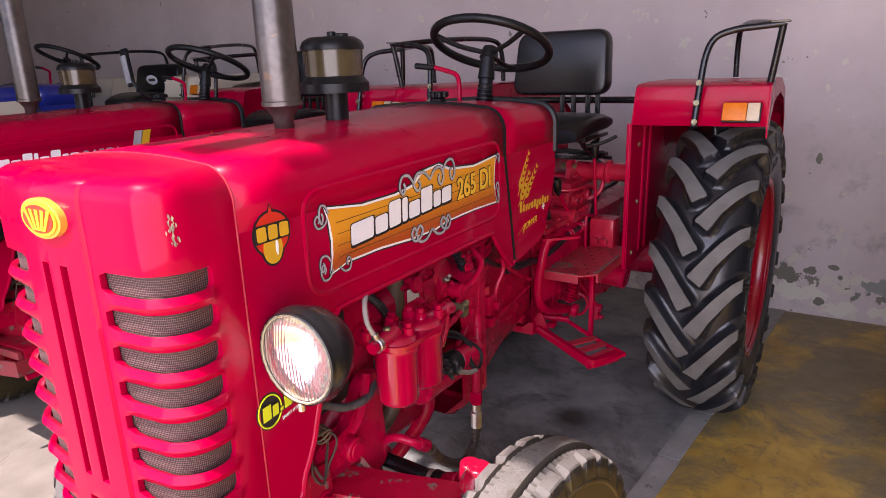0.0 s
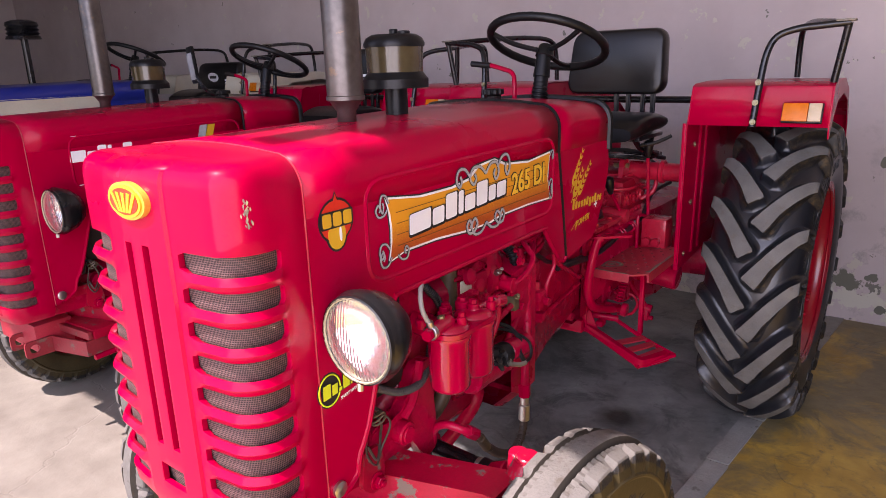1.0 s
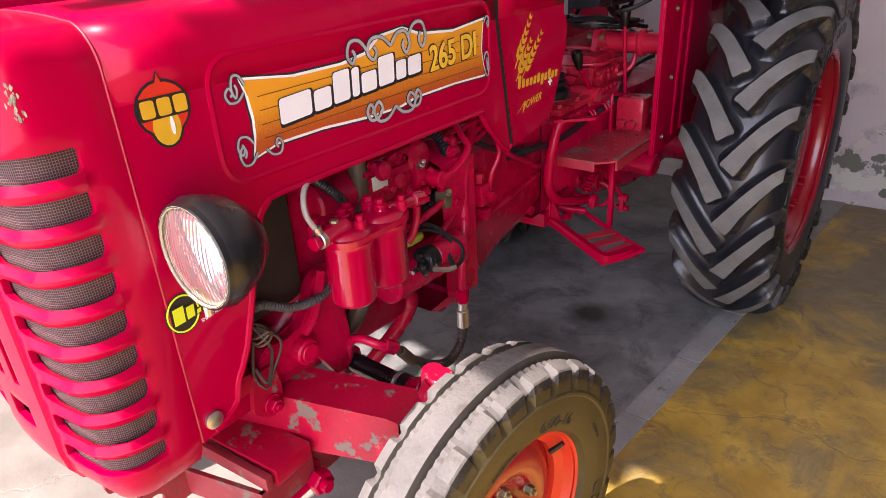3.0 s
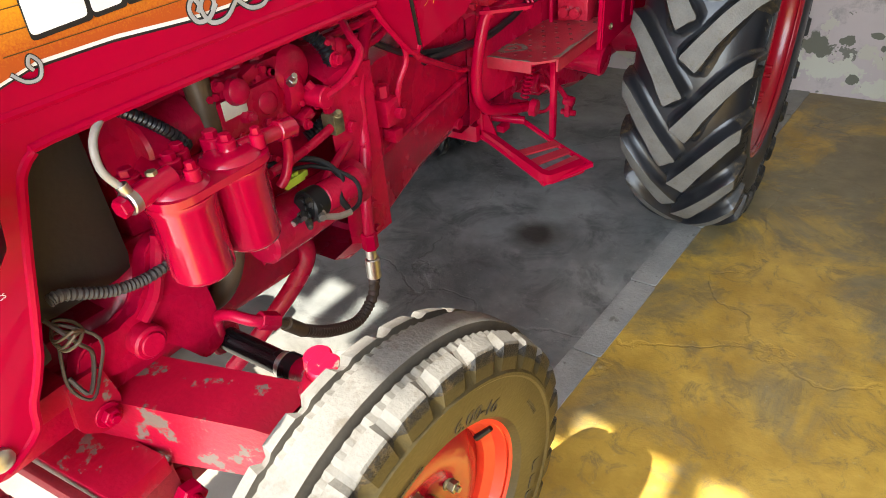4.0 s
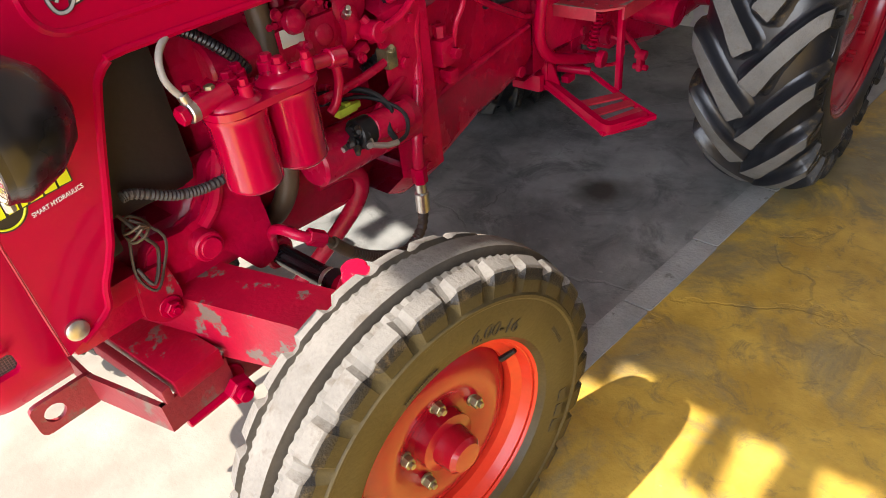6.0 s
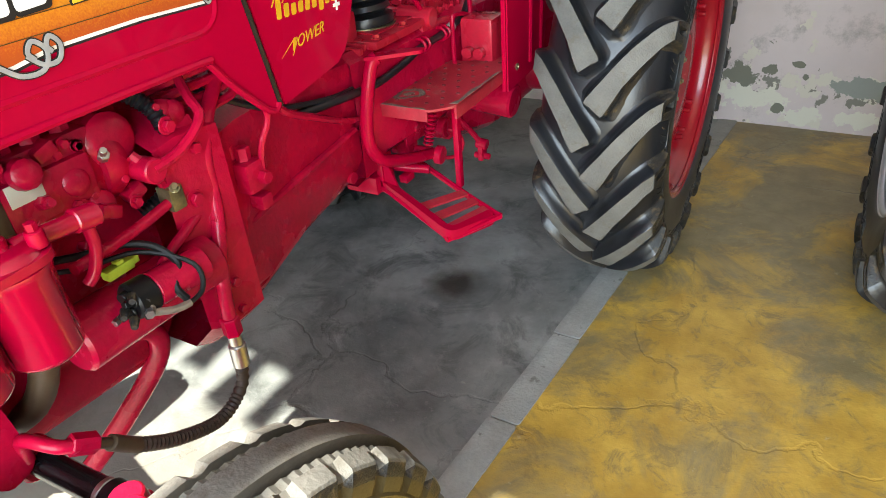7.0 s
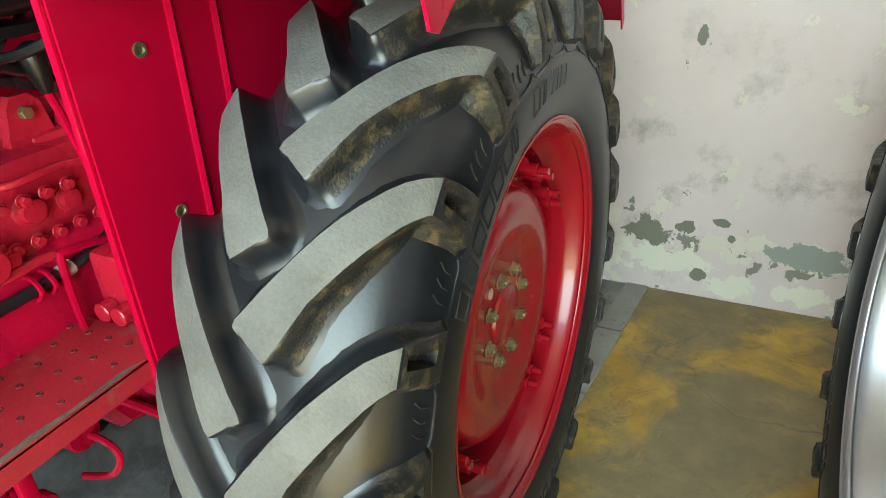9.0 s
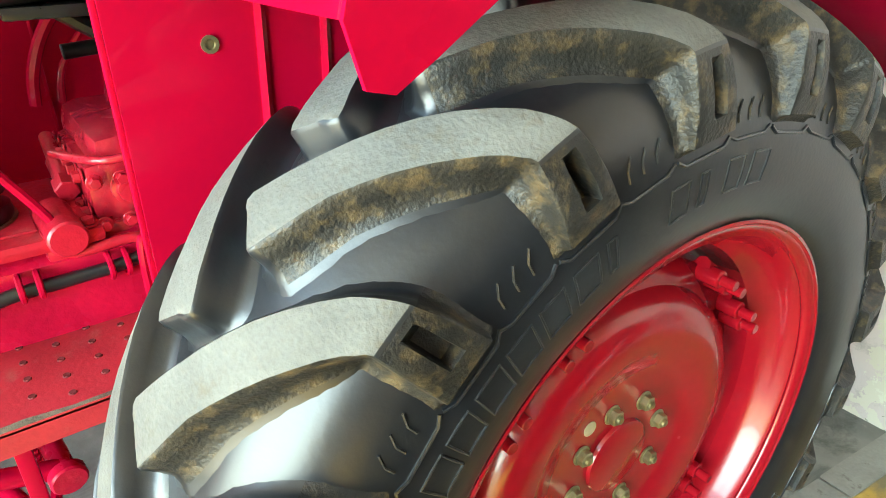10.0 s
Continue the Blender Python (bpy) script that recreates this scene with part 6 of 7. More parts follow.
    small("pivot_shaft", ENGINE, T, lambda bm: (rod(bm, (0.05, 2.20, 0.53), (0.19, 2.215, 0.522), 0.017), rod(bm, (0.178, 2.215, 0.522), (0.20, 2.217, 0.52), 0.026, seg=16), rod(bm, (0.08, 2.19, 0.60), (0.14, 2.20, 0.60), 0.014), box(bm, 0.08, 0.12, 2.17, 2.22, 0.50, 0.66, 0.006), box(bm, 0.12, 0.13, 2.15, 2.25, 0.56, 0.63, 0.004)), "red linkage shaft")
    small("pedal_rod", ENGINE, T, lambda bm: tube(bm, [(0.0, 2.02, 0.62), (0.06, 2.08, 0.63), (0.12, 2.14, 0.66), (0.13, 2.2, 0.70)], 0.008, 8))
    small("pedal_rod", ENGINE, T, lambda bm: tube(bm, [(0.03, 1.98, 0.69), (0.07, 2.05, 0.66), (0.10, 2.15, 0.625)], 0.007, 8))
    small("brake_link", ENGINE, T, lambda bm: (tube(bm, [(0.13, 2.40, 0.57), (0.16, 2.45, 0.50), (0.185, 2.48, 0.445)], 0.009, 8), rod(bm, (0.17, 2.48, 0.445), (0.205, 2.482, 0.44), 0.017), box(bm, 0.178, 0.195, 2.465, 2.50, 0.39, 0.45, 0.004), rod(bm, (0.16, 2.485, 0.40), (0.21, 2.485, 0.40), 0.010)), "red brake linkage")
    small("brake_pipe", ENGINE, T, lambda bm: tube(bm, [(0.10, 2.33, 0.54), (0.17, 2.34, 0.54), (0.19, 2.35, 0.50), (0.17, 2.34, 0.46), (0.12, 2.32, 0.455)], 0.006, 8))
    small("brake_housing", ENGINE, T, lambda bm: (rod(bm, (0.10, 2.46, 0.62), (0.31, 2.46, 0.60), 0.05, seg=18), rod(bm, (0.13, 2.33, 0.55), (0.155, 2.33, 0.55), 0.03, seg=12)))
    small("far_footplate", DUSTY, T, lambda bm: (sheet(bm, rounded([(-0.315, 2.0), (-0.11, 2.0), (-0.11, 2.44), (-0.315, 2.44)], 0.018, 4), lambda u, v, w: (u, v, 0.715 + w), 0.006)), "dusty red footplate on the far side")
    small("far_apron", PAINT, T, lambda bm: box(bm, -0.32, -0.314, 1.95, 2.37, 0.69, 1.15, 0.002), "red apron plate beside the far footplate")
    for d in (0.0, 0.045):
        small("curved_swage", GLOSS, T, lambda bm: tube(bm, [(-0.316, 2.52 + d, 1.165 - d * 0.6), (-0.314, 2.46 + d, 1.135 - d * 0.6), (-0.313, 2.41 + d, 1.095 - d * 0.6), (-0.313, 2.375 + d, 1.045 - d * 0.4), (-0.314, 2.353 + d, 0.99), (-0.316, 2.345 + d, 0.94)], 0.011 - d * 0.1, 8, 3), "curved pressed rib")
    # gear levers
    def boot(bm):
        prof = [(0.0, 0.072)]
        for k, (h, r) in enumerate(((0.010, 0.074), (0.022, 0.072), (0.029, 0.054), (0.038, 0.070), (0.050, 0.066), (0.056, 0.050), (0.064, 0.064), (0.075, 0.058), (0.081, 0.043), (0.089, 0.056), (0.099, 0.050), (0.104, 0.036), (0.112, 0.046), (0.121, 0.040), (0.127, 0.022), (0.140, 0.018), (0.145, 0.0))):
            prof.append((h, r))
        lathe(bm, prof, (0.022, 2.185, 0.870), (-0.10, 0.0, 1), 32)
    small("gear_boot", RUBBER, T, boot, "black pleated rubber gear boot", angle=34)
    small("boot_ring", BRASS, T, lambda bm: lathe(bm, [(0, 0.068), (0, 0.077), (0.007, 0.077), (0.007, 0.068)], (0.022, 2.185, 0.868), (0, 0, 1), 28, loop=True))
    def knob(bm, p, d):
        lathe(bm, [(0, 0.0075), (0.01, 0.011), (0.03, 0.016), (0.05, 0.019), (0.062, 0.017), (0.068, 0.008), (0.069, 0)], p, d, 18)
    lev = small("range_lever", PAINT, T, lambda bm: tube(bm, [(0.128, 2.30, 0.866), (0.118, 2.285, 0.90), (0.102, 2.245, 0.965)], 0.0065, 8), "red lever with a black knob")
    small("knob", VINYL, lev, lambda bm: knob(bm, (0.103, 2.248, 0.955), (-0.08, -0.28, 1)))
    small("lever_boss", GEARCASE, T, lambda bm: (rod(bm, (0.05, 2.30, 0.868), (0.150, 2.305, 0.864), 0.026, seg=20), box(bm, 0.05, 0.135, 2.275, 2.335, 0.83, 0.872, 0.008)))
    lev = small("hydraulic_lever", PAINT, T, lambda bm: tube(bm, [(0.160, 2.390, 0.700), (0.160, 2.386, 0.750), (0.160, 2.388, 0.835), (0.161, 2.398, 0.848), (0.162, 2.440, 0.842), (0.162, 2.485, 0.830), (0.162, 2.493, 0.842), (0.162, 2.484, 0.90), (0.164, 2.458, 1.03), (0.166, 2.446, 1.075)], 0.0065, 8, 4), "red cranked lever with a black knob")
    small("knob", VINYL, lev, lambda bm: knob(bm, (0.166, 2.447, 1.068), (0.02, -0.06, 1)))
    # hydraulic lift cover with lugs, bolts and pipes
    def cover(bm):
        box(bm, -0.16, 0.11, 2.36, 2.62, 0.845, 0.985, 0.032)
    small("cover_flange", GEARCASE, T, lambda bm: box(bm, -0.165, 0.116, 2.348, 2.63, 0.838, 0.860, 0.005))
    small("cover_face", GEARCASE, T, lambda bm: box(bm, -0.12, 0.105, 2.346, 2.50, 0.862, 0.945, 0.014))
    small("cover_deck", GEARCASE, T, lambda bm: box(bm, -0.15, 0.09, 2.45, 2.95, 0.93, 1.0, 0.03))
    small("lift_cover", GEARCASE, T, cover, "red cast hydraulic lift cover")
    for u, y in ((0.055, 2.46), (-0.10, 2.46)):
        small("cover_lug", GEARCASE, T, lambda bm: (sheet(bm, [(y - 0.04, 0.96), (y + 0.045, 0.96), (y + 0.03, 1.04), (y + 0.015, 1.055), (y - 0.012, 1.055), (y - 0.022, 1.04)], lambda a, b_, w: (u + w, a, b_), 0.02)))
        small("lug_bolt", BRASS, T, lambda bm: rod(bm, (u - 0.03, y, 1.03), (u + 0.032, y, 1.03), 0.010, seg=6), "plated cross bolt")
    for k in range(12):
        u, z = -0.12 + 0.042 * (k % 6), 0.875 if k < 6 else 0.928
        small("cover_bolt", GEARCASE, T, lambda bm: bolt(bm, (u, 2.346, z), (0, -1, 0), 0.0085, 0.010))
    for u0, z0, u1, z1, r in ((-0.11, 0.935, 0.04, 0.900, 0.012), (-0.13, 0.888, 0.095, 0.866, 0.011)):
        small("cross_tube", GEARCASE, T, lambda bm: (rod(bm, (u0, 2.332, z0), (u1, 2.328, z1), r), rod(bm, (u1 - 0.018, 2.328, z1 + 0.003), (u1 + 0.012, 2.327, z1 - 0.004), r * 1.45, seg=6)), "red tube with a hexagon end")
    for y, z, r in ((2.40, 0.905, 0.020), (2.46, 0.90, 0.016), (2.53, 0.905, 0.022), (2.585, 0.93, 0.012)):
        small("cover_port", GEARCASE, T, lambda bm: lathe(bm, [(0, r * 1.3), (0.006, r * 1.25), (0.008, r), (0.016, r * 0.9), (0.018, 0)], (0.106, y, z), (1, 0, 0), 16))
    for k in range(9):
        y, z = 2.355 + 0.035 * (k % 5), 0.862 if k < 5 else 0.925
        small("cover_bolt", GEARCASE, T, lambda bm: bolt(bm, (0.118, y, z), (1, 0, 0), 0.008, 0.009))
    for z, y0, r in ((0.835, 2.30, 0.008), (0.955, 2.37, 0.006)):
        small("lift_pipe", GEARCASE, T, lambda bm: tube(bm, [(0.05, y0 - 0.05, z), (0.125, y0, z), (0.132, y0 + 0.08, z + 0.004), (0.128, y0 + 0.16, z - 0.01), (0.08, y0 + 0.20, z - 0.01)], r, 10))
    small("lift_pipe", GEARCASE, T, lambda bm: tube(bm, [(0.06, 2.62, 1.0), (0.13, 2.60, 1.0), (0.165, 2.56, 0.97), (0.16, 2.54, 0.92), (0.12, 2.52, 0.89)], 0.009, 10))
    small("lift_shaft", GEARCASE, T, lambda bm: (rod(bm, (0.06, 2.545, 1.002), (0.323, 2.545, 1.002), 0.036, seg=24), rod(bm, (0.185, 2.545, 1.002), (0.207, 2.545, 1.002), 0.047, seg=24), rod(bm, (0.290, 2.545, 1.002), (0.312, 2.545, 1.002), 0.044, seg=24)), "red lift cross shaft")
    small("control_cable", RUBBER, T, lambda bm: (tube(bm, [(0.17, 2.72, 0.93), (0.150, 2.60, 0.915), (0.146, 2.545, 0.890), (0.148, 2.475, 0.832), (0.148, 2.375, 0.812), (0.148, 2.31, 0.808), (0.150, 2.22, 0.806), (0.148, 2.15, 0.792), (0.145, 2.02, 0.780), (0.140, 1.867, 0.792), (0.132, 1.76, 0.80)], 0.0095, 10)), "black control cable")
    small("cable_ferrule", CLEARHOSE, T, lambda bm: rod(bm, (0.148, 2.385, 0.814), (0.148, 2.408, 0.817), 0.0125))
    for y in (2.345, 2.235):
        for d in (0, 0.022):
            small("cable_clip", PAINT, T, lambda bm: tube(bm, [(0.132, y + d, 0.825), (0.150, y + d, 0.826), (0.163, y + d, 0.810), (0.150, y + d, 0.794), (0.134, y + d, 0.795)], 0.0042, 6))
    small("axle_bracket", GEARCASE, T, lambda bm: (box(bm, 0.16, 0.26, 2.425, 2.52, 0.70, 0.835, 0.014), rod(bm, (0.19, 2.425, 0.745), (0.19, 2.40, 0.745), 0.016), rod(bm, (0.225, 2.425, 0.745), (0.225, 2.40, 0.745), 0.016)), "red bolted axle bracket")
    # far-side levers seen against the inner panel
    small("draft_quadrant", ENGINE, T, lambda bm: tube(bm, [(-0.19, 2.22, 0.96), (-0.19, 2.16, 1.04), (-0.19, 2.18, 1.12), (-0.19, 2.26, 1.17)], 0.018, 8))
    small("draft_lever", BLACK, T, lambda bm: tube(bm, [(-0.12, 2.66, 1.075), (-0.12, 2.52, 1.067), (-0.12, 2.44, 1.062)], 0.006, 8))
    small("lever_grip", MATT, T, lambda bm: rod(bm, (-0.12, 2.49, 1.066), (-0.12, 2.385, 1.059), 0.012))
    small("wiring", RUBBER, T, lambda bm: (tube(bm, [(-0.08, 2.46, 1.075), (0.02, 2.50, 1.085), (0.09, 2.54, 1.075), (0.13, 2.60, 1.055), (0.16, 2.66, 1.04)], 0.009, 8), tube(bm, [(-0.02, 2.53, 1.05), (0.08, 2.57, 1.075), (0.14, 2.54, 1.05), (0.17, 2.60, 1.01)], 0.006, 8)), "bundle of black wiring below the seat")
    small("pto_lever_boss", GEARCASE, T, lambda bm: (box(bm, 0.03, 0.07, 2.04, 2.08, 0.85, 0.93, 0.006), rod(bm, (0.05, 2.06, 0.93), (0.05, 2.06, 0.955), 0.022, seg=14), tube(bm, [(0.05, 2.05, 0.87), (0.0, 2.12, 0.89), (-0.06, 2.2, 0.93)], 0.013, 8)))
    small("gearbox_lid", GEARCASE, T, lambda bm: (box(bm, -0.12, 0.138, 2.055, 2.352, 0.846, 0.868, 0.008), box(bm, -0.06, 0.105, 2.105, 2.275, 0.866, 0.872, 0.003)), "red gearbox lid")
    for u, y in ((0.122, 2.08), (0.122, 2.20), (-0.09, 2.08), (-0.02, 2.335), (0.122, 2.335)):
        small("lid_bolt", GEARCASE, T, lambda bm: bolt(bm, (u, y, 0.868), (0, 0, 1), 0.009, 0.009))
    small("case_channel", GEARCASE, T, lambda bm: (box(bm, -0.03, 0.12, 2.012, 2.026, 0.846, 0.862, 0.004), box(bm, -0.02, 0.115, 2.036, 2.046, 0.848, 0.866, 0.004)))


def side_place(y0, z0, lift, x=HALF, s=1):
    """Lays print on the bonnet's side: u runs to the tail."""
    return lambda u, v, w=0.0: Vector((s * (x + lift + w), y0 + u, z0 + v))


def print_shape(name, outline, y0, z0, lift, mat, parent, label=""):
    bm = B()
    sheet(bm, outline, side_place(y0, z0, lift), 0.0006)
    return part(name, bm, mat, parent, label, flat=True)


def ellipse(cx, cy, rx, ry, n=20, turn=0.0):
    c, s = math.cos(turn), math.sin(turn)
    return [(cx + rx * math.cos(a) * c - ry * math.sin(a) * s, cy + rx * math.cos(a) * s + ry * math.sin(a) * c) for a in [2 * math.pi * k / n for k in range(n)]]


def scroll(name, pts, r, y0, z0, lift, mat, parent):
    bm = B()
    tube(bm, [side_place(y0, z0, lift)(u, v, 0) for u, v in pts], r, 6, 5)
    for v in bm.verts:
        v.co.x = HALF + lift + (v.co.x - HALF - lift) * 0.18
    return part(name, bm, mat, parent)


def name_blocks(T, y0, z0, w, h, lift, mat, edge, skew, rise):
    """A maker's name reduced to a row of plain blocks."""
    widths = [0.19, 0.11, 0.11, 0.05, 0.11, 0.12, 0.08, 0.11]
    tall = [0.78, 0.66, 1.0, 0.95, 0.66, 1.0, 0.66, 0.66]
    u = 0.0
    for wd, t in zip(widths, tall):
        a, b_ = u * w, (u + wd) * w
        ol = [(a, a * rise), (b_, b_ * rise), (b_ + skew * h * t, b_ * rise + h * t), (a + skew * h * t, a * rise + h * t)]
        ol = rounded(ol, h * 0.12, 3)
        if edge:
            cx, cz = sum(p[0] for p in ol) / len(ol), sum(p[1] for p in ol) / len(ol)
            print_shape("name_shadow", [(p[0] + (0.0035 if p[0] > cx else -0.0035), p[1] + (0.0035 if p[1] > cz else -0.0035)) for p in ol], y0 + 0.002, z0 - 0.002, lift, edge, T)
        print_shape("name_block", ol, y0, z0, lift + 0.0007, mat, T)
        u += wd + 0.018


def fancy_decals(T):
    P = new("name_plate")
    P.parent = T
    P["label"] = "gold name plate with grey scrollwork"
    y0, z0 = 0.0, 0.0
    core = [(0.845, 1.198), (0.95, 1.184), (1.06, 1.184), (1.12, 1.192), (1.16, 1.216), (1.22, 1.222), (1.27, 1.205), (1.38, 1.196), (1.495, 1.206), (1.488, 1.175), (1.484, 1.145), (1.490, 1.115), (1.500, 1.088),
            (1.38, 1.092), (1.25, 1.090), (1.20, 1.082), (1.12, 1.082), (1.00, 1.090), (0.90, 1.090), (0.848, 1.078), (0.856, 1.11), (0.858, 1.14), (0.854, 1.17)]
    cx, cz = 1.17, 1.145
    def grow(d):
        return [(u + d * (1 if u > cx else -1), v + d * (1 if v > cz else -1)) for u, v in core]
    print_shape("plate_edge", grow(0.0078), 0, 0, 0.0003, INK, P)
    print_shape("plate_border", grow(0.0046), 0, 0, 0.0010, WHITE, P)
    print_shape("plate_face", core, 0, 0, 0.0017, PLATE, P, "amber plank print fading to rust below")
    for k in range(4):
        z = 1.168 - 0.022 * k
        print_shape("plank_line", [(0.87, z), (1.475, z + 0.006), (1.475, z + 0.0072), (0.87, z + 0.0012)], 0, 0, 0.0024, BROWN, P)
    L = 0.0026
    swirl = [(0, 0), (0.02, 0.012), (0.045, 0.012), (0.055, -0.002), (0.043, -0.012), (0.034, -0.004), (0.04, 0.003)]
    for (u, v), sx, sz in (((1.185, 1.198), 1, 1.6), ((1.185, 1.198), -1.15, 1.5), ((1.235, 1.205), 1, 1.9), ((1.12, 1.20), -0.9, 1.5), ((1.185, 1.085), 1.1, -1.4), ((1.185, 1.085), -1.1, -1.5), ((1.22, 1.088), 0.8, -1.2), ((1.15, 1.088), -0.8, -1.2)):
        scroll("scrollwork", [(u + a * sx, v + b_ * sz) for a, b_ in swirl], 0.0050, 0, 0, L, INK, P)
        scroll("scrollwork", [(u + a * sx, v + b_ * sz) for a, b_ in swirl], 0.0033, 0, 0, L + 0.0012, GREY, P)
    for (u, v), sx, sz in (((0.850, 1.190), -0.45, 1.3), ((0.846, 1.180), -0.6, -0.9), ((0.848, 1.10), -0.55, 1.1), ((0.852, 1.085), -0.6, -1.2), ((0.87, 1.085), 0.6, -1.0), ((1.496, 1.20), 0.35, 0.9), ((1.492, 1.12), 0.35, 1.2), ((1.495, 1.10), 0.3, -1.2)):
        scroll("scrollwork", [(u + a * sx, v + b_ * sz) for a, b_ in swirl], 0.0034, 0, 0, L, INK, P)
        scroll("scrollwork", [(u + a * sx, v + b_ * sz) for a, b_ in swirl], 0.0021, 0, 0, L + 0.001, GREY, P)
    name_blocks(P, 0.905, 1.115, 0.36, 0.053, 0.0042, WHITE, INK, 0.06, 0.06)
    for lift, dm, mat in ((0.0044, 0.0044, INK), (0.0056, 0.0016, GILT)):
        cu_place = side_place(1.296, 1.130, lift)
        ob = words("265 DI", 0.070, lambda u, v, w: cu_place(u, v + u * 0.05, w), mat, "model_number", P, stretch=0.86)
        if dm:
            grow_mesh(ob, dm)
    # round dealer's mark with plain bars
    M = new("round_mark")
    M.parent = T
    for d, mat, lift in ((0.004, INK, 0.0003), (0.0, REDPRINT, 0.001)):
        print_shape("mark_disc", ellipse(0.715, 1.185, 0.038 + d, 0.036 + d), 0, 0, lift, mat, M)
        print_shape("mark_peak", [(0.708 - d, 1.212), (0.722 + d, 1.212), (0.715, 1.232 + d)], 0, 0, lift + 0.0002, mat, M)
        print_shape("mark_drop", ellipse(0.714, 1.160, 0.021 + d, 0.026 + d), 0, 0, lift + 0.0006, mat if d else YELLOW, M)
    print_shape("mark_gleam", ellipse(0.722, 1.160, 0.003, 0.013), 0, 0, 0.0024, WHITE, M)
    print_shape("mark_band", rounded([(0.676, 1.173), (0.754, 1.173), (0.754, 1.203), (0.676, 1.203)], 0.004, 2), 0, 0, 0.0022, INK, M)
    for k in range(3):
        print_shape("mark_bar", rounded([(0.681 + 0.0245 * k, 1.176), (0.701 + 0.0245 * k, 1.176), (0.701 + 0.0245 * k, 1.200), (0.681 + 0.0245 * k, 1.200)], 0.004, 2), 0, 0, 0.0030, YELLOW, M)
    # wheat ears and the word below, on the cowl
    W = new("wheat_print")
    W.parent = T
    wheat(W, YELLOW)
    for k, hgt in enumerate((0.032, 0.022, 0.019, 0.019, 0.020, 0.024, 0.020, 0.019, 0.026, 0.019, 0.019)):
        a, z = 1.642 + 0.0188 * k, 1.024 - 0.0004 * k
        drop = 0.008 if k == 6 else 0.0
        print_shape("script_bar", rounded([(a, z - drop), (a + 0.0125, z - drop), (a + 0.0160, z + hgt), (a + 0.0035, z + hgt)], 0.004, 3), 0, 0, 0.0005, YELLOW, W)
    pl = side_place(1.664, 0.967, 0.0006)
    words("POWER", 0.027, lambda u, v, w: pl(u, v + 0.10 * u, w), YELLOW, "power_word", W, shear=0.4)
    print_shape("plus_mark", [(u + 0.040, v - 0.012) for u, v in [(1.755, 1.022), (1.762, 1.022), (1.762, 1.015), (1.768, 1.015), (1.768, 1.022), (1.775, 1.022), (1.775, 1.028), (1.768, 1.028), (1.768, 1.035), (1.762, 1.035), (1.762, 1.028), (1.755, 1.028)]], 0, 0, 0.0006, WHITE, W)
    print_shape("flash_line", [(1.635, 0.962), (1.668, 0.981), (1.672, 0.975), (1.664, 0.958), (1.678, 0.976), (1.676, 0.988)], 0, 0, 0.0006, YELLOW, W)
    # round hydraulics mark on the nose side
    H = new("hydraulics_mark")
    H.parent = T
    print_shape("mark_disc", ellipse(0.668, 0.882, 0.030, 0.034), 0, 0, 0.0003, INK, H)
    bm = B()
    tube(bm, [side_place(0, 0, 0.0012)(u, v, 0) for u, v in ellipse(0.668, 0.882, 0.026, 0.030, 28)], 0.0016, 6, 0, closed=True)
    part("mark_ring", bm, LIME, H)
    for k, (a, wd, hh) in enumerate(((0.650, 0.018, 0.027), (0.672, 0.013, 0.02), (0.689, 0.007, 0.007), (0.700, 0.016, 0.027), (0.719, 0.016, 0.027), (0.738, 0.016, 0.027))):
        zz = 0.868 + 0.10 * (a - 0.65)
        print_shape("mark_bar_edge", [(a - 0.002, zz - 0.002), (a + wd + 0.002, zz - 0.001), (a + wd + 0.003, zz + hh + 0.003), (a - 0.001, zz + hh + 0.002)], 0, 0, 0.0022, INK, H)
        print_shape("mark_bar", [(a, zz), (a + wd, zz + 0.001), (a + wd + 0.001, zz + hh + 0.001), (a + 0.001, zz + hh)], 0, 0, 0.0030, LIME, H)
    pl2 = side_place(0.694, 0.852, 0.0006)
    words("SMART HYDRAULICS", 0.0088, lambda u, v, w: pl2(u, v + 0.13 * u, w), WHITE, "hydraulics_words", H, stretch=0.86)


def grow_mesh(ob, d):
    """Thickens printed letters by moving each outline outwards."""
    bm = B()
    bm.from_mesh(ob.data)
    bmesh.ops.remove_doubles(bm, verts=bm.verts[:], dist=1e-6)
    bm.normal_update()
    for v in bm.verts:
        n = Vector((0, 0, 0))
        for f in v.link_faces:
            if abs(f.normal.x) < 0.5:
                n += f.normal
        if n.length:
            v.co += n.normalized() * d
    bm.to_mesh(ob.data)
    bm.free()


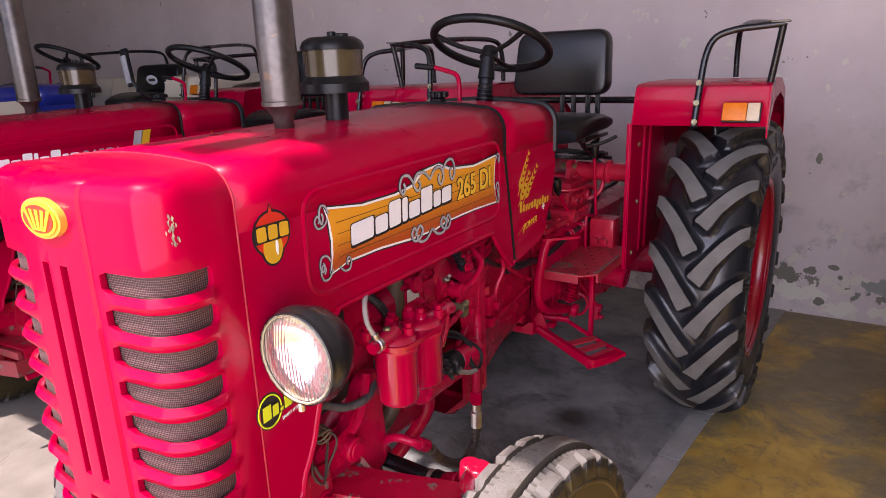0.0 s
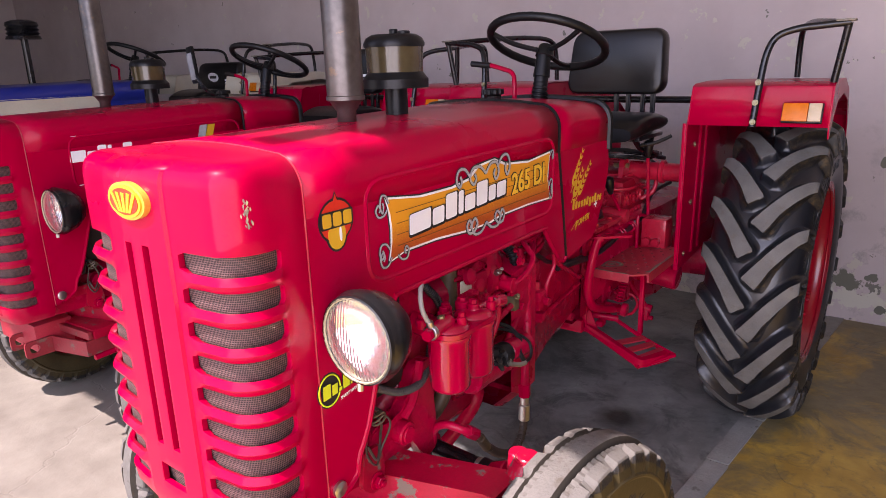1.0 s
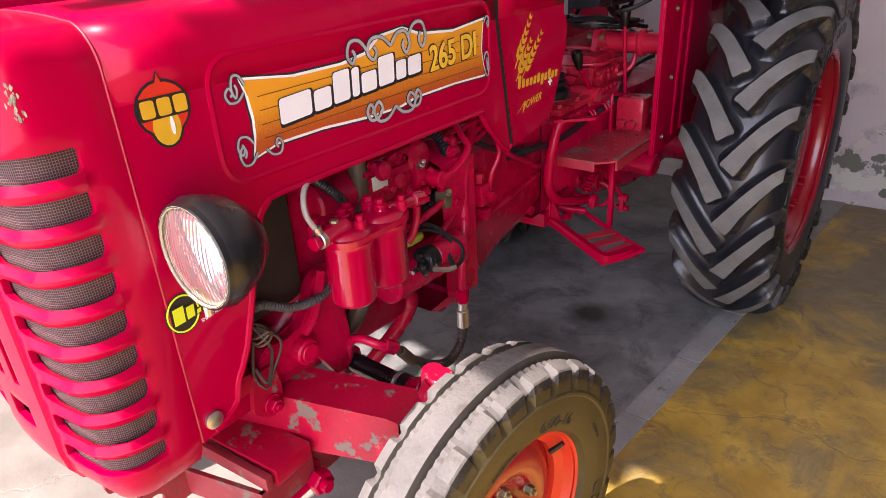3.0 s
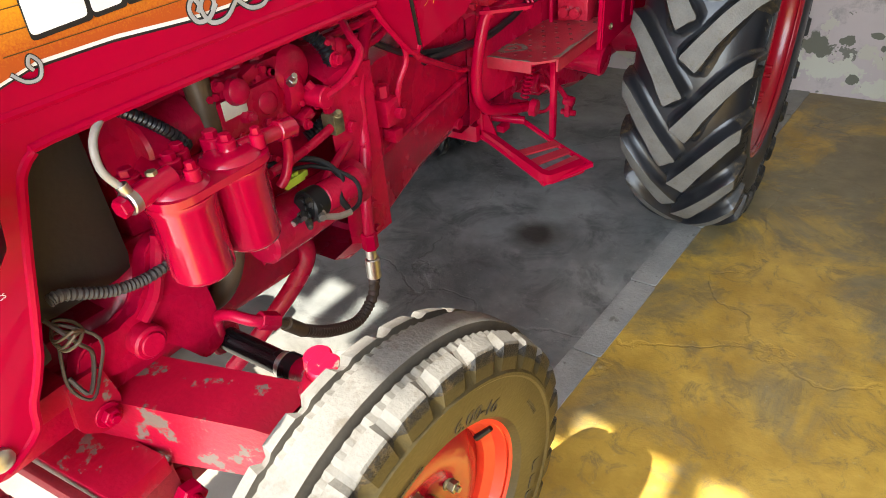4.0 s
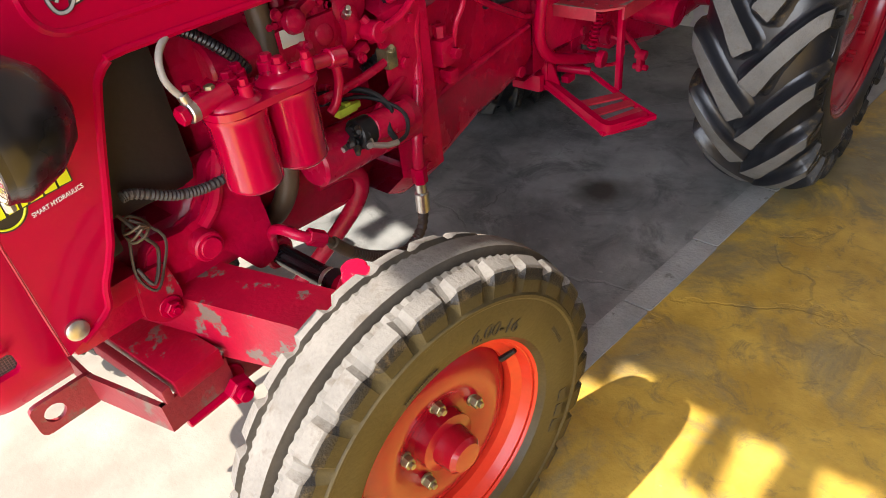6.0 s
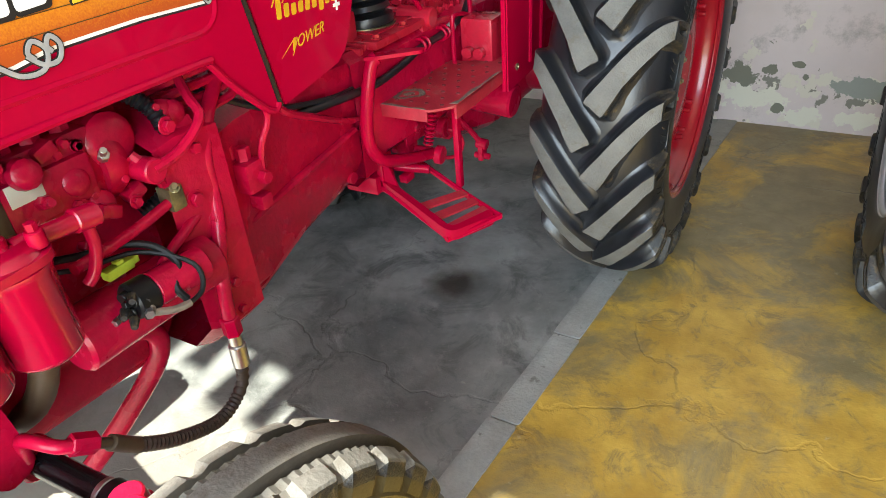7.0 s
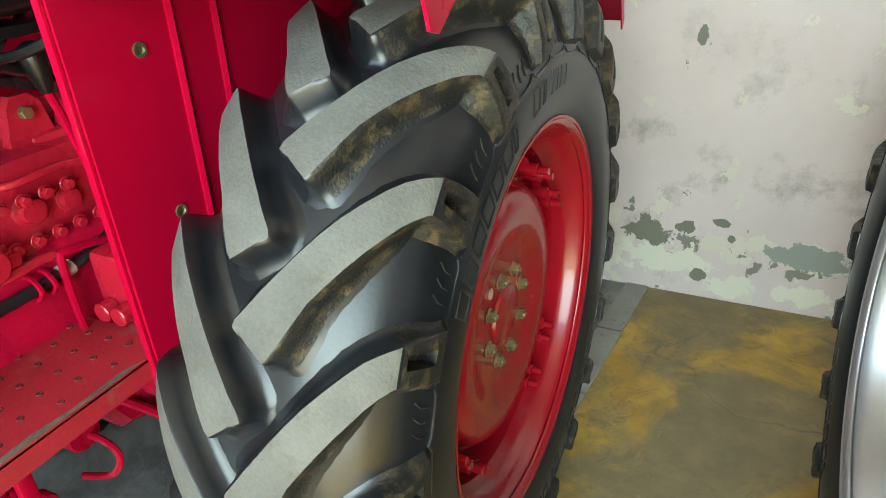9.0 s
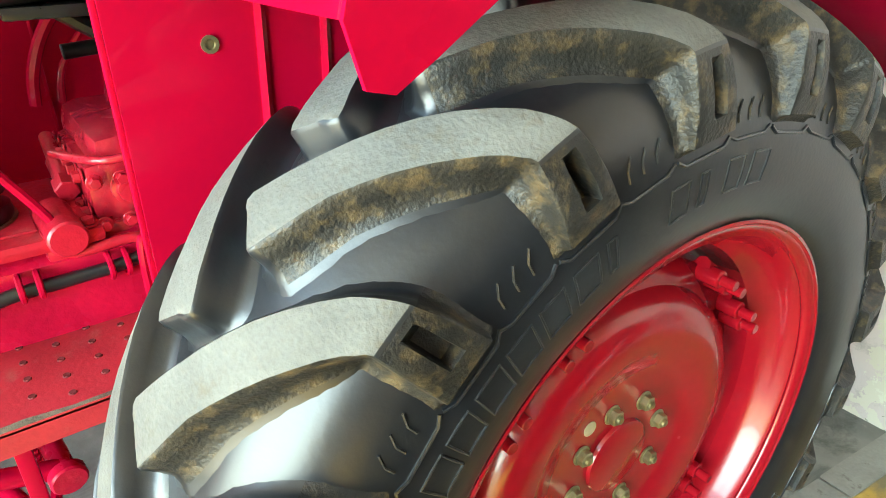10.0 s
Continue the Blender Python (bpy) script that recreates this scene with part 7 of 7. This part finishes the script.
def wheat(W, mat):
    """Three ears of wheat, each a row of overlapping grains that shrink to the tip."""
    for (u0, v0), (u1, v1), n in (((1.644, 1.098), (1.710, 1.198), 6), ((1.651, 1.066), (1.712, 1.140), 5), ((1.680, 1.066), (1.766, 1.152), 6)):
        lean = math.atan2(u1 - u0, v1 - v0)
        for k in range(n):
            t = (k + 0.3) / n
            u, v, r = u0 + (u1 - u0) * t, v0 + (v1 - v0) * t, 0.0112 * (1 - 0.60 * t)
            for q in (-1, 1):
                turn = -lean - q * 0.42
                print_shape("wheat_grain", [(u + q * r * 0.55 * math.cos(lean) + a * math.cos(turn) - b_ * math.sin(turn), v - q * r * 0.55 * math.sin(lean) + a * math.sin(turn) + b_ * math.cos(turn)) for a, b_ in [(0, -r), (r * 0.62, -r * 0.1), (r * 0.40, r * 0.9), (0, r * 1.9), (-r * 0.40, r * 0.9), (-r * 0.62, -r * 0.1)]], 0, 0, 0.0005, mat, W)
        d = Vector((u1 - u0, v1 - v0)).normalized()
        print_shape("wheat_stalk", [(u0 - 0.002, v0), (u0 + 0.0025, v0 + 0.001), (u0 + 0.001 - d.x * 0.026, v0 - d.y * 0.026), (u0 - 0.002 - d.x * 0.026, v0 - d.y * 0.026)], 0, 0, 0.0005, mat, W)


def paint_chips(T):
    """Flakes of paint gone from the nose corner, down to pale primer."""
    rng = random.Random(11)
    for k in range(26):
        z, t = 1.205 + 0.05 * rng.random(), radians(rng.gauss(66, 3.5))
        r = rng.uniform(0.0008, 0.0027)
        ol = [(r * rng.uniform(0.4, 0.9) * math.cos(a), r * rng.uniform(0.9, 2.6) * math.sin(a)) for a in [j * math.pi / 4 for j in range(8)]]
        bm = B()
        lean = max(0.0, z - 1.2458) * 0.20
        sheet(bm, ol, lambda u, v, w: (0.169 + (0.0665 + w - lean) * math.sin(t + u / 0.066), 0.566 - (0.0665 + w - lean) * math.cos(t + u / 0.066), z + v), 0.0006)
        part("paint_chip", bm, BARE if k % 3 else TAPE, T, flat=True)


def nose_badge(T, fancy):
    bd = new("nose_badge")
    bd.parent = T
    f = lambda u, v, w: (0.006 + u * 0.84, NOSE - 0.014 - w, 1.240 + v * 0.68)
    for nm, rx, ry, w0, th, mat in (("badge_base", 0.066, 0.046, 0.0, 0.012, GOLD), ("badge_face", 0.058, 0.039, 0.012, 0.003, YELLOW), ("badge_field", 0.050, 0.032, 0.015, 0.001, REDPRINT)):
        bm = B()
        sheet(bm, ellipse(0, 0, rx, ry, 36), lambda u, v, w: f(u, v, w0 + w), th)
        part(nm, bm, mat, bd, "oval gilt badge" if nm == "badge_base" else "")
    for a in (-0.9, -0.45, 0.0, 0.45, 0.9):
        bm = B()
        sheet(bm, [(a * 0.02 - 0.004, -0.026), (a * 0.02 + 0.004, -0.026), (a * 0.045 + 0.007, 0.020), (a * 0.045 - 0.003, 0.022)], lambda u, v, w: f(u, v, 0.016 + w), 0.0012)
        part("badge_ray", bm, YELLOW, bd, flat=True)


GEARCASE = material("dusty_gearcase_paint", (0.42, 0.010, 0.032), 0.26, coat=0.3, vary=0.25, scale=9, fine=90, bump=0.25, dirt=(0.34, 0.05, 0.05), dirt_at=0.60, soft=0.2, spec=0.35)
GRIMY = material("grimy_red_paint", (0.25, 0.018, 0.026), 0.5, vary=0.25, scale=9, fine=140, bump=0.2, dirt=(0.15, 0.105, 0.08), dirt_at=0.56, soft=0.1)
SLEEVE2 = material("dusty_coil_guard", (0.055, 0.038, 0.030), 0.5, vary=0.25, scale=14, fine=160, bump=0.1)
SLEEVE = material("grey_sleeve", (0.060, 0.057, 0.055), 0.55, vary=0.2, scale=14, fine=120, bump=0.1)
TAPE = material("pale_tape", (0.36, 0.30, 0.19), 0.6, vary=0.2, scale=30, fine=120, bump=0.1)
HOLE = material("dark_dimple", (0.14, 0.014, 0.018), 0.85, vary=0.2, scale=30, fine=120, bump=0.1)
BARE = material("trodden_steel", (0.20, 0.18, 0.14), 0.6, metal=0.3, vary=0.35, scale=40, fine=160, bump=0.25)
BROWN = material("brown_print", (0.10, 0.045, 0.01), 0.4, vary=0.1, scale=20, fine=200, bump=0.01)


def plate_material():
    m = bpy.data.materials.new("amber_plate_print")
    m.use_nodes = True
    n, lk = m.node_tree.nodes, m.node_tree.links
    b = n["Principled BSDF"]
    geo, sep = n.new("ShaderNodeNewGeometry"), n.new("ShaderNodeSeparateXYZ")
    lk.new(geo.outputs["Position"], sep.inputs[0])
    spk = n.new("ShaderNodeTexNoise")
    spk.inputs["Scale"].default_value, spk.inputs["Detail"].default_value = 420, 3
    lk.new(geo.outputs["Position"], spk.inputs["Vector"])
    add = n.new("ShaderNodeMath")
    add.operation = "MULTIPLY_ADD"
    add.inputs[1].default_value = 0.055
    lk.new(spk.outputs["Fac"], add.inputs[0])
    lk.new(sep.outputs["Z"], add.inputs[2])
    r = n.new("ShaderNodeMapRange")
    r.inputs["From Min"].default_value, r.inputs["From Max"].default_value = 1.125, 1.178
    lk.new(add.outputs[0], r.inputs["Value"])
    mix = n.new("ShaderNodeMix")
    mix.data_type = "RGBA"
    mix.inputs["A"].default_value, mix.inputs["B"].default_value = (0.42, 0.075, 0.01, 1), (0.72, 0.30, 0.012, 1)
    lk.new(r.outputs[0], mix.inputs["Factor"])
    lk.new(mix.outputs["Result"], b.inputs["Base Color"])
    b.inputs["Roughness"].default_value = 0.4
    return m


GAUZE, LENS, PLATE = gauze_material(), lens_material(), plate_material()
MID = -0.955
main = tractor((MID, 0, 0), PAINT, PAINT, ORANGE, steer=-5.7, label="red tractor with gold name plates, parked on cement floor")
engine_details(main)
front_end_details(main)
controls(main)
fancy_decals(main)
nose_badge(main, True)
paint_chips(main)


# ---- neighbouring tractors ----
def seat_mark(T):
    """White oval sticker and bars of unreadable print on the backrest."""
    f = lambda u, v, w: Vector((0.05 + u, 2.512 - w - 0.14 * v, 1.425 + v))
    S = new("seat_sticker")
    S.parent = T
    for nm, ol, w0, mat in (("sticker", ellipse(-0.085, 0.005, 0.050, 0.038, 28), 0.0, WHITE), ("sticker_bar", rounded([(-0.115, -0.006), (-0.055, -0.006), (-0.055, 0.016), (-0.115, 0.016)], 0.004, 2), 0.002, INK)):
        bm = B()
        sheet(bm, ol, lambda u, v, w: f(u, v, w0 + w), 0.001)
        part(nm, bm, mat, S, flat=True)
    for k, (a, b_, z) in enumerate(((0.02, 0.075, -0.02), (0.015, 0.10, -0.045))):
        bm = B()
        sheet(bm, [(a, z - 0.007), (b_, z - 0.007), (b_, z + 0.007), (a, z + 0.007)], lambda u, v, w: f(u, v, w), 0.001)
        part("print_bar", bm, WHITE, S, flat=True)


def plain_decals(T):
    P = new("name_print")
    P.parent = T
    name_blocks(P, 0.785, 1.148, 0.30, 0.052, 0.0006, WHITE, None, 0.10, 0.0)
    pl = side_place(1.105, 1.148, 0.0006)
    words("265DI", 0.052, lambda u, v, w: pl(u, v, w), GREY, "model_number", P, stretch=1.15)
    for d, mat in ((0.0, GREY), (0.035, YELLOW)):
        print_shape("slash_print", [(1.300 + d, 1.143), (1.337 + d, 1.143), (1.368 + d, 1.236), (1.330 + d, 1.236)], 0, 0, 0.0006, mat, P)
    print_shape("pinstripe", [(0.80, 1.240), (1.30, 1.240), (1.30, 1.2412), (0.80, 1.2412)], 0, 0, 0.0004, WHITE, P)
    print_shape("pinstripe", [(0.80, 1.062), (1.40, 1.062), (1.40, 1.065), (0.80, 1.065)], 0, 0, 0.0004, WHITE, P)
    W = new("wheat_print")
    W.parent = T
    wheat(W, YELLOW)


second = tractor((MID - 1.66, 0.25, 0), PAINT, PAINT, RIMRED, steer=6, label="red tractor with white name print and a mirror", pipe_y=1.065, bowl_y=1.27)
plain_decals(second)
seat_mark(second)
nose_badge(second, False)
small("mirror_stalk", BLACK, second, lambda bm: tube(bm, [(-0.12, 1.84, 1.28), (-0.30, 1.85, 1.31), (-0.46, 1.85, 1.36), (-0.53, 1.85, 1.43)], 0.008, 8))
glass_turn = Matrix.Rotation(radians(-8), 3, "Y")
mirror = small("mirror", MATT, second, lambda bm: box(bm, -0.585, -0.530, 1.845, 1.865, 1.39, 1.585, 0.009, glass_turn), "black rear-view mirror")
small("mirror_glass", GREY, mirror, lambda bm: box(bm, -0.580, -0.535, 1.841, 1.8445, 1.41, 1.55, 0.001, glass_turn), "dull grey mirror glass")
front_end_details(second)
small("battery_box", DUSTY, second, lambda bm: box(bm, -0.28, 0.06, 0.62, 0.76, 0.42, 0.53, 0.006), "dusty red box below the nose")
second.scale = (0.99, 0.99, 0.99)
third = tractor((MID - 3.75, 0.62, 0), BLUE, CREAM, RIMRED, steer=0, label="blue tractor with cream fenders", rear_rim=CREAM, pipe_y=1.22, stack=True)
for nm, z0, z1 in (("side_band", 1.05, 1.245),):
    print_shape(nm, [(0.66, z0), (1.54, z0), (1.54, z1), (0.66, z1)], 0, 0, 0.001, CREAM, third)
third.scale = (1.05, 1.05, 1.05)
seat_mark(third)
# its backrest is a wide, low bolster
middle = Vector((-0.018, 2.565, 1.424))
for ob in third.children:
    if ob.name.split(".")[0] in ("seat_back", "seat_sticker"):
        ob.matrix_basis = Matrix.Translation(middle + Vector((0.07, 0, -0.105))) @ Matrix.Diagonal((1.3, 1.15, 0.90, 1)) @ Matrix.Translation(-middle)

# the tractor parked on the other side: its driving wheel on the axle
fourth = thing("tractor", (1.119, -0.079, 0), "tractor rear axle with a silver-rimmed lugged wheel", "tractor", "parked tractors")
rear_wheel((-0.610, 2.828, 0.594), -1, SILVER, fourth, phase=6.0, marks=True, brackets=False, tread=DULL)
small("axle_trumpet", ENGINE, fourth, lambda bm: lathe(bm, [(0.0, 0.12), (0.19, 0.115), (0.22, 0.085), (0.46, 0.075), (0.47, 0.11), (0.50, 0.11)], (0, 2.835, 0.592), (-1, 0, 0), 28))

fourth.scale = (1.05, 1.05, 1.05)

# cement strip between the grey and the ochre floor, in cast lengths
y = -2.0
pieces = []
while y < BACK - 0.05:
    ln = 0.385 + random.uniform(-0.05, 0.05)
    x0 = -0.472 + 0.098 * (y - 1.75) + random.uniform(-0.004, 0.004)
    bm = B()
    lean, end = 0.098, min(BACK, y + ln - 0.004)
    ol = rounded([(x0, y + 0.004), (x0 + 0.080, y + 0.004), (x0 + 0.080 + lean * (end - y), end), (x0 + lean * (end - y), end)], 0.008, 2)
    sheet(bm, ol, lambda u, v, w: (u, v, -0.002 + w), 0.007)
    pieces.append(part("kerb_length", bm, STRIPCEM))
    y += ln
strip = new("floor_strip")
tagged(strip, "pale cement strip set in the floor", "trim", kind="structure")
for p in pieces:
    p.parent = strip
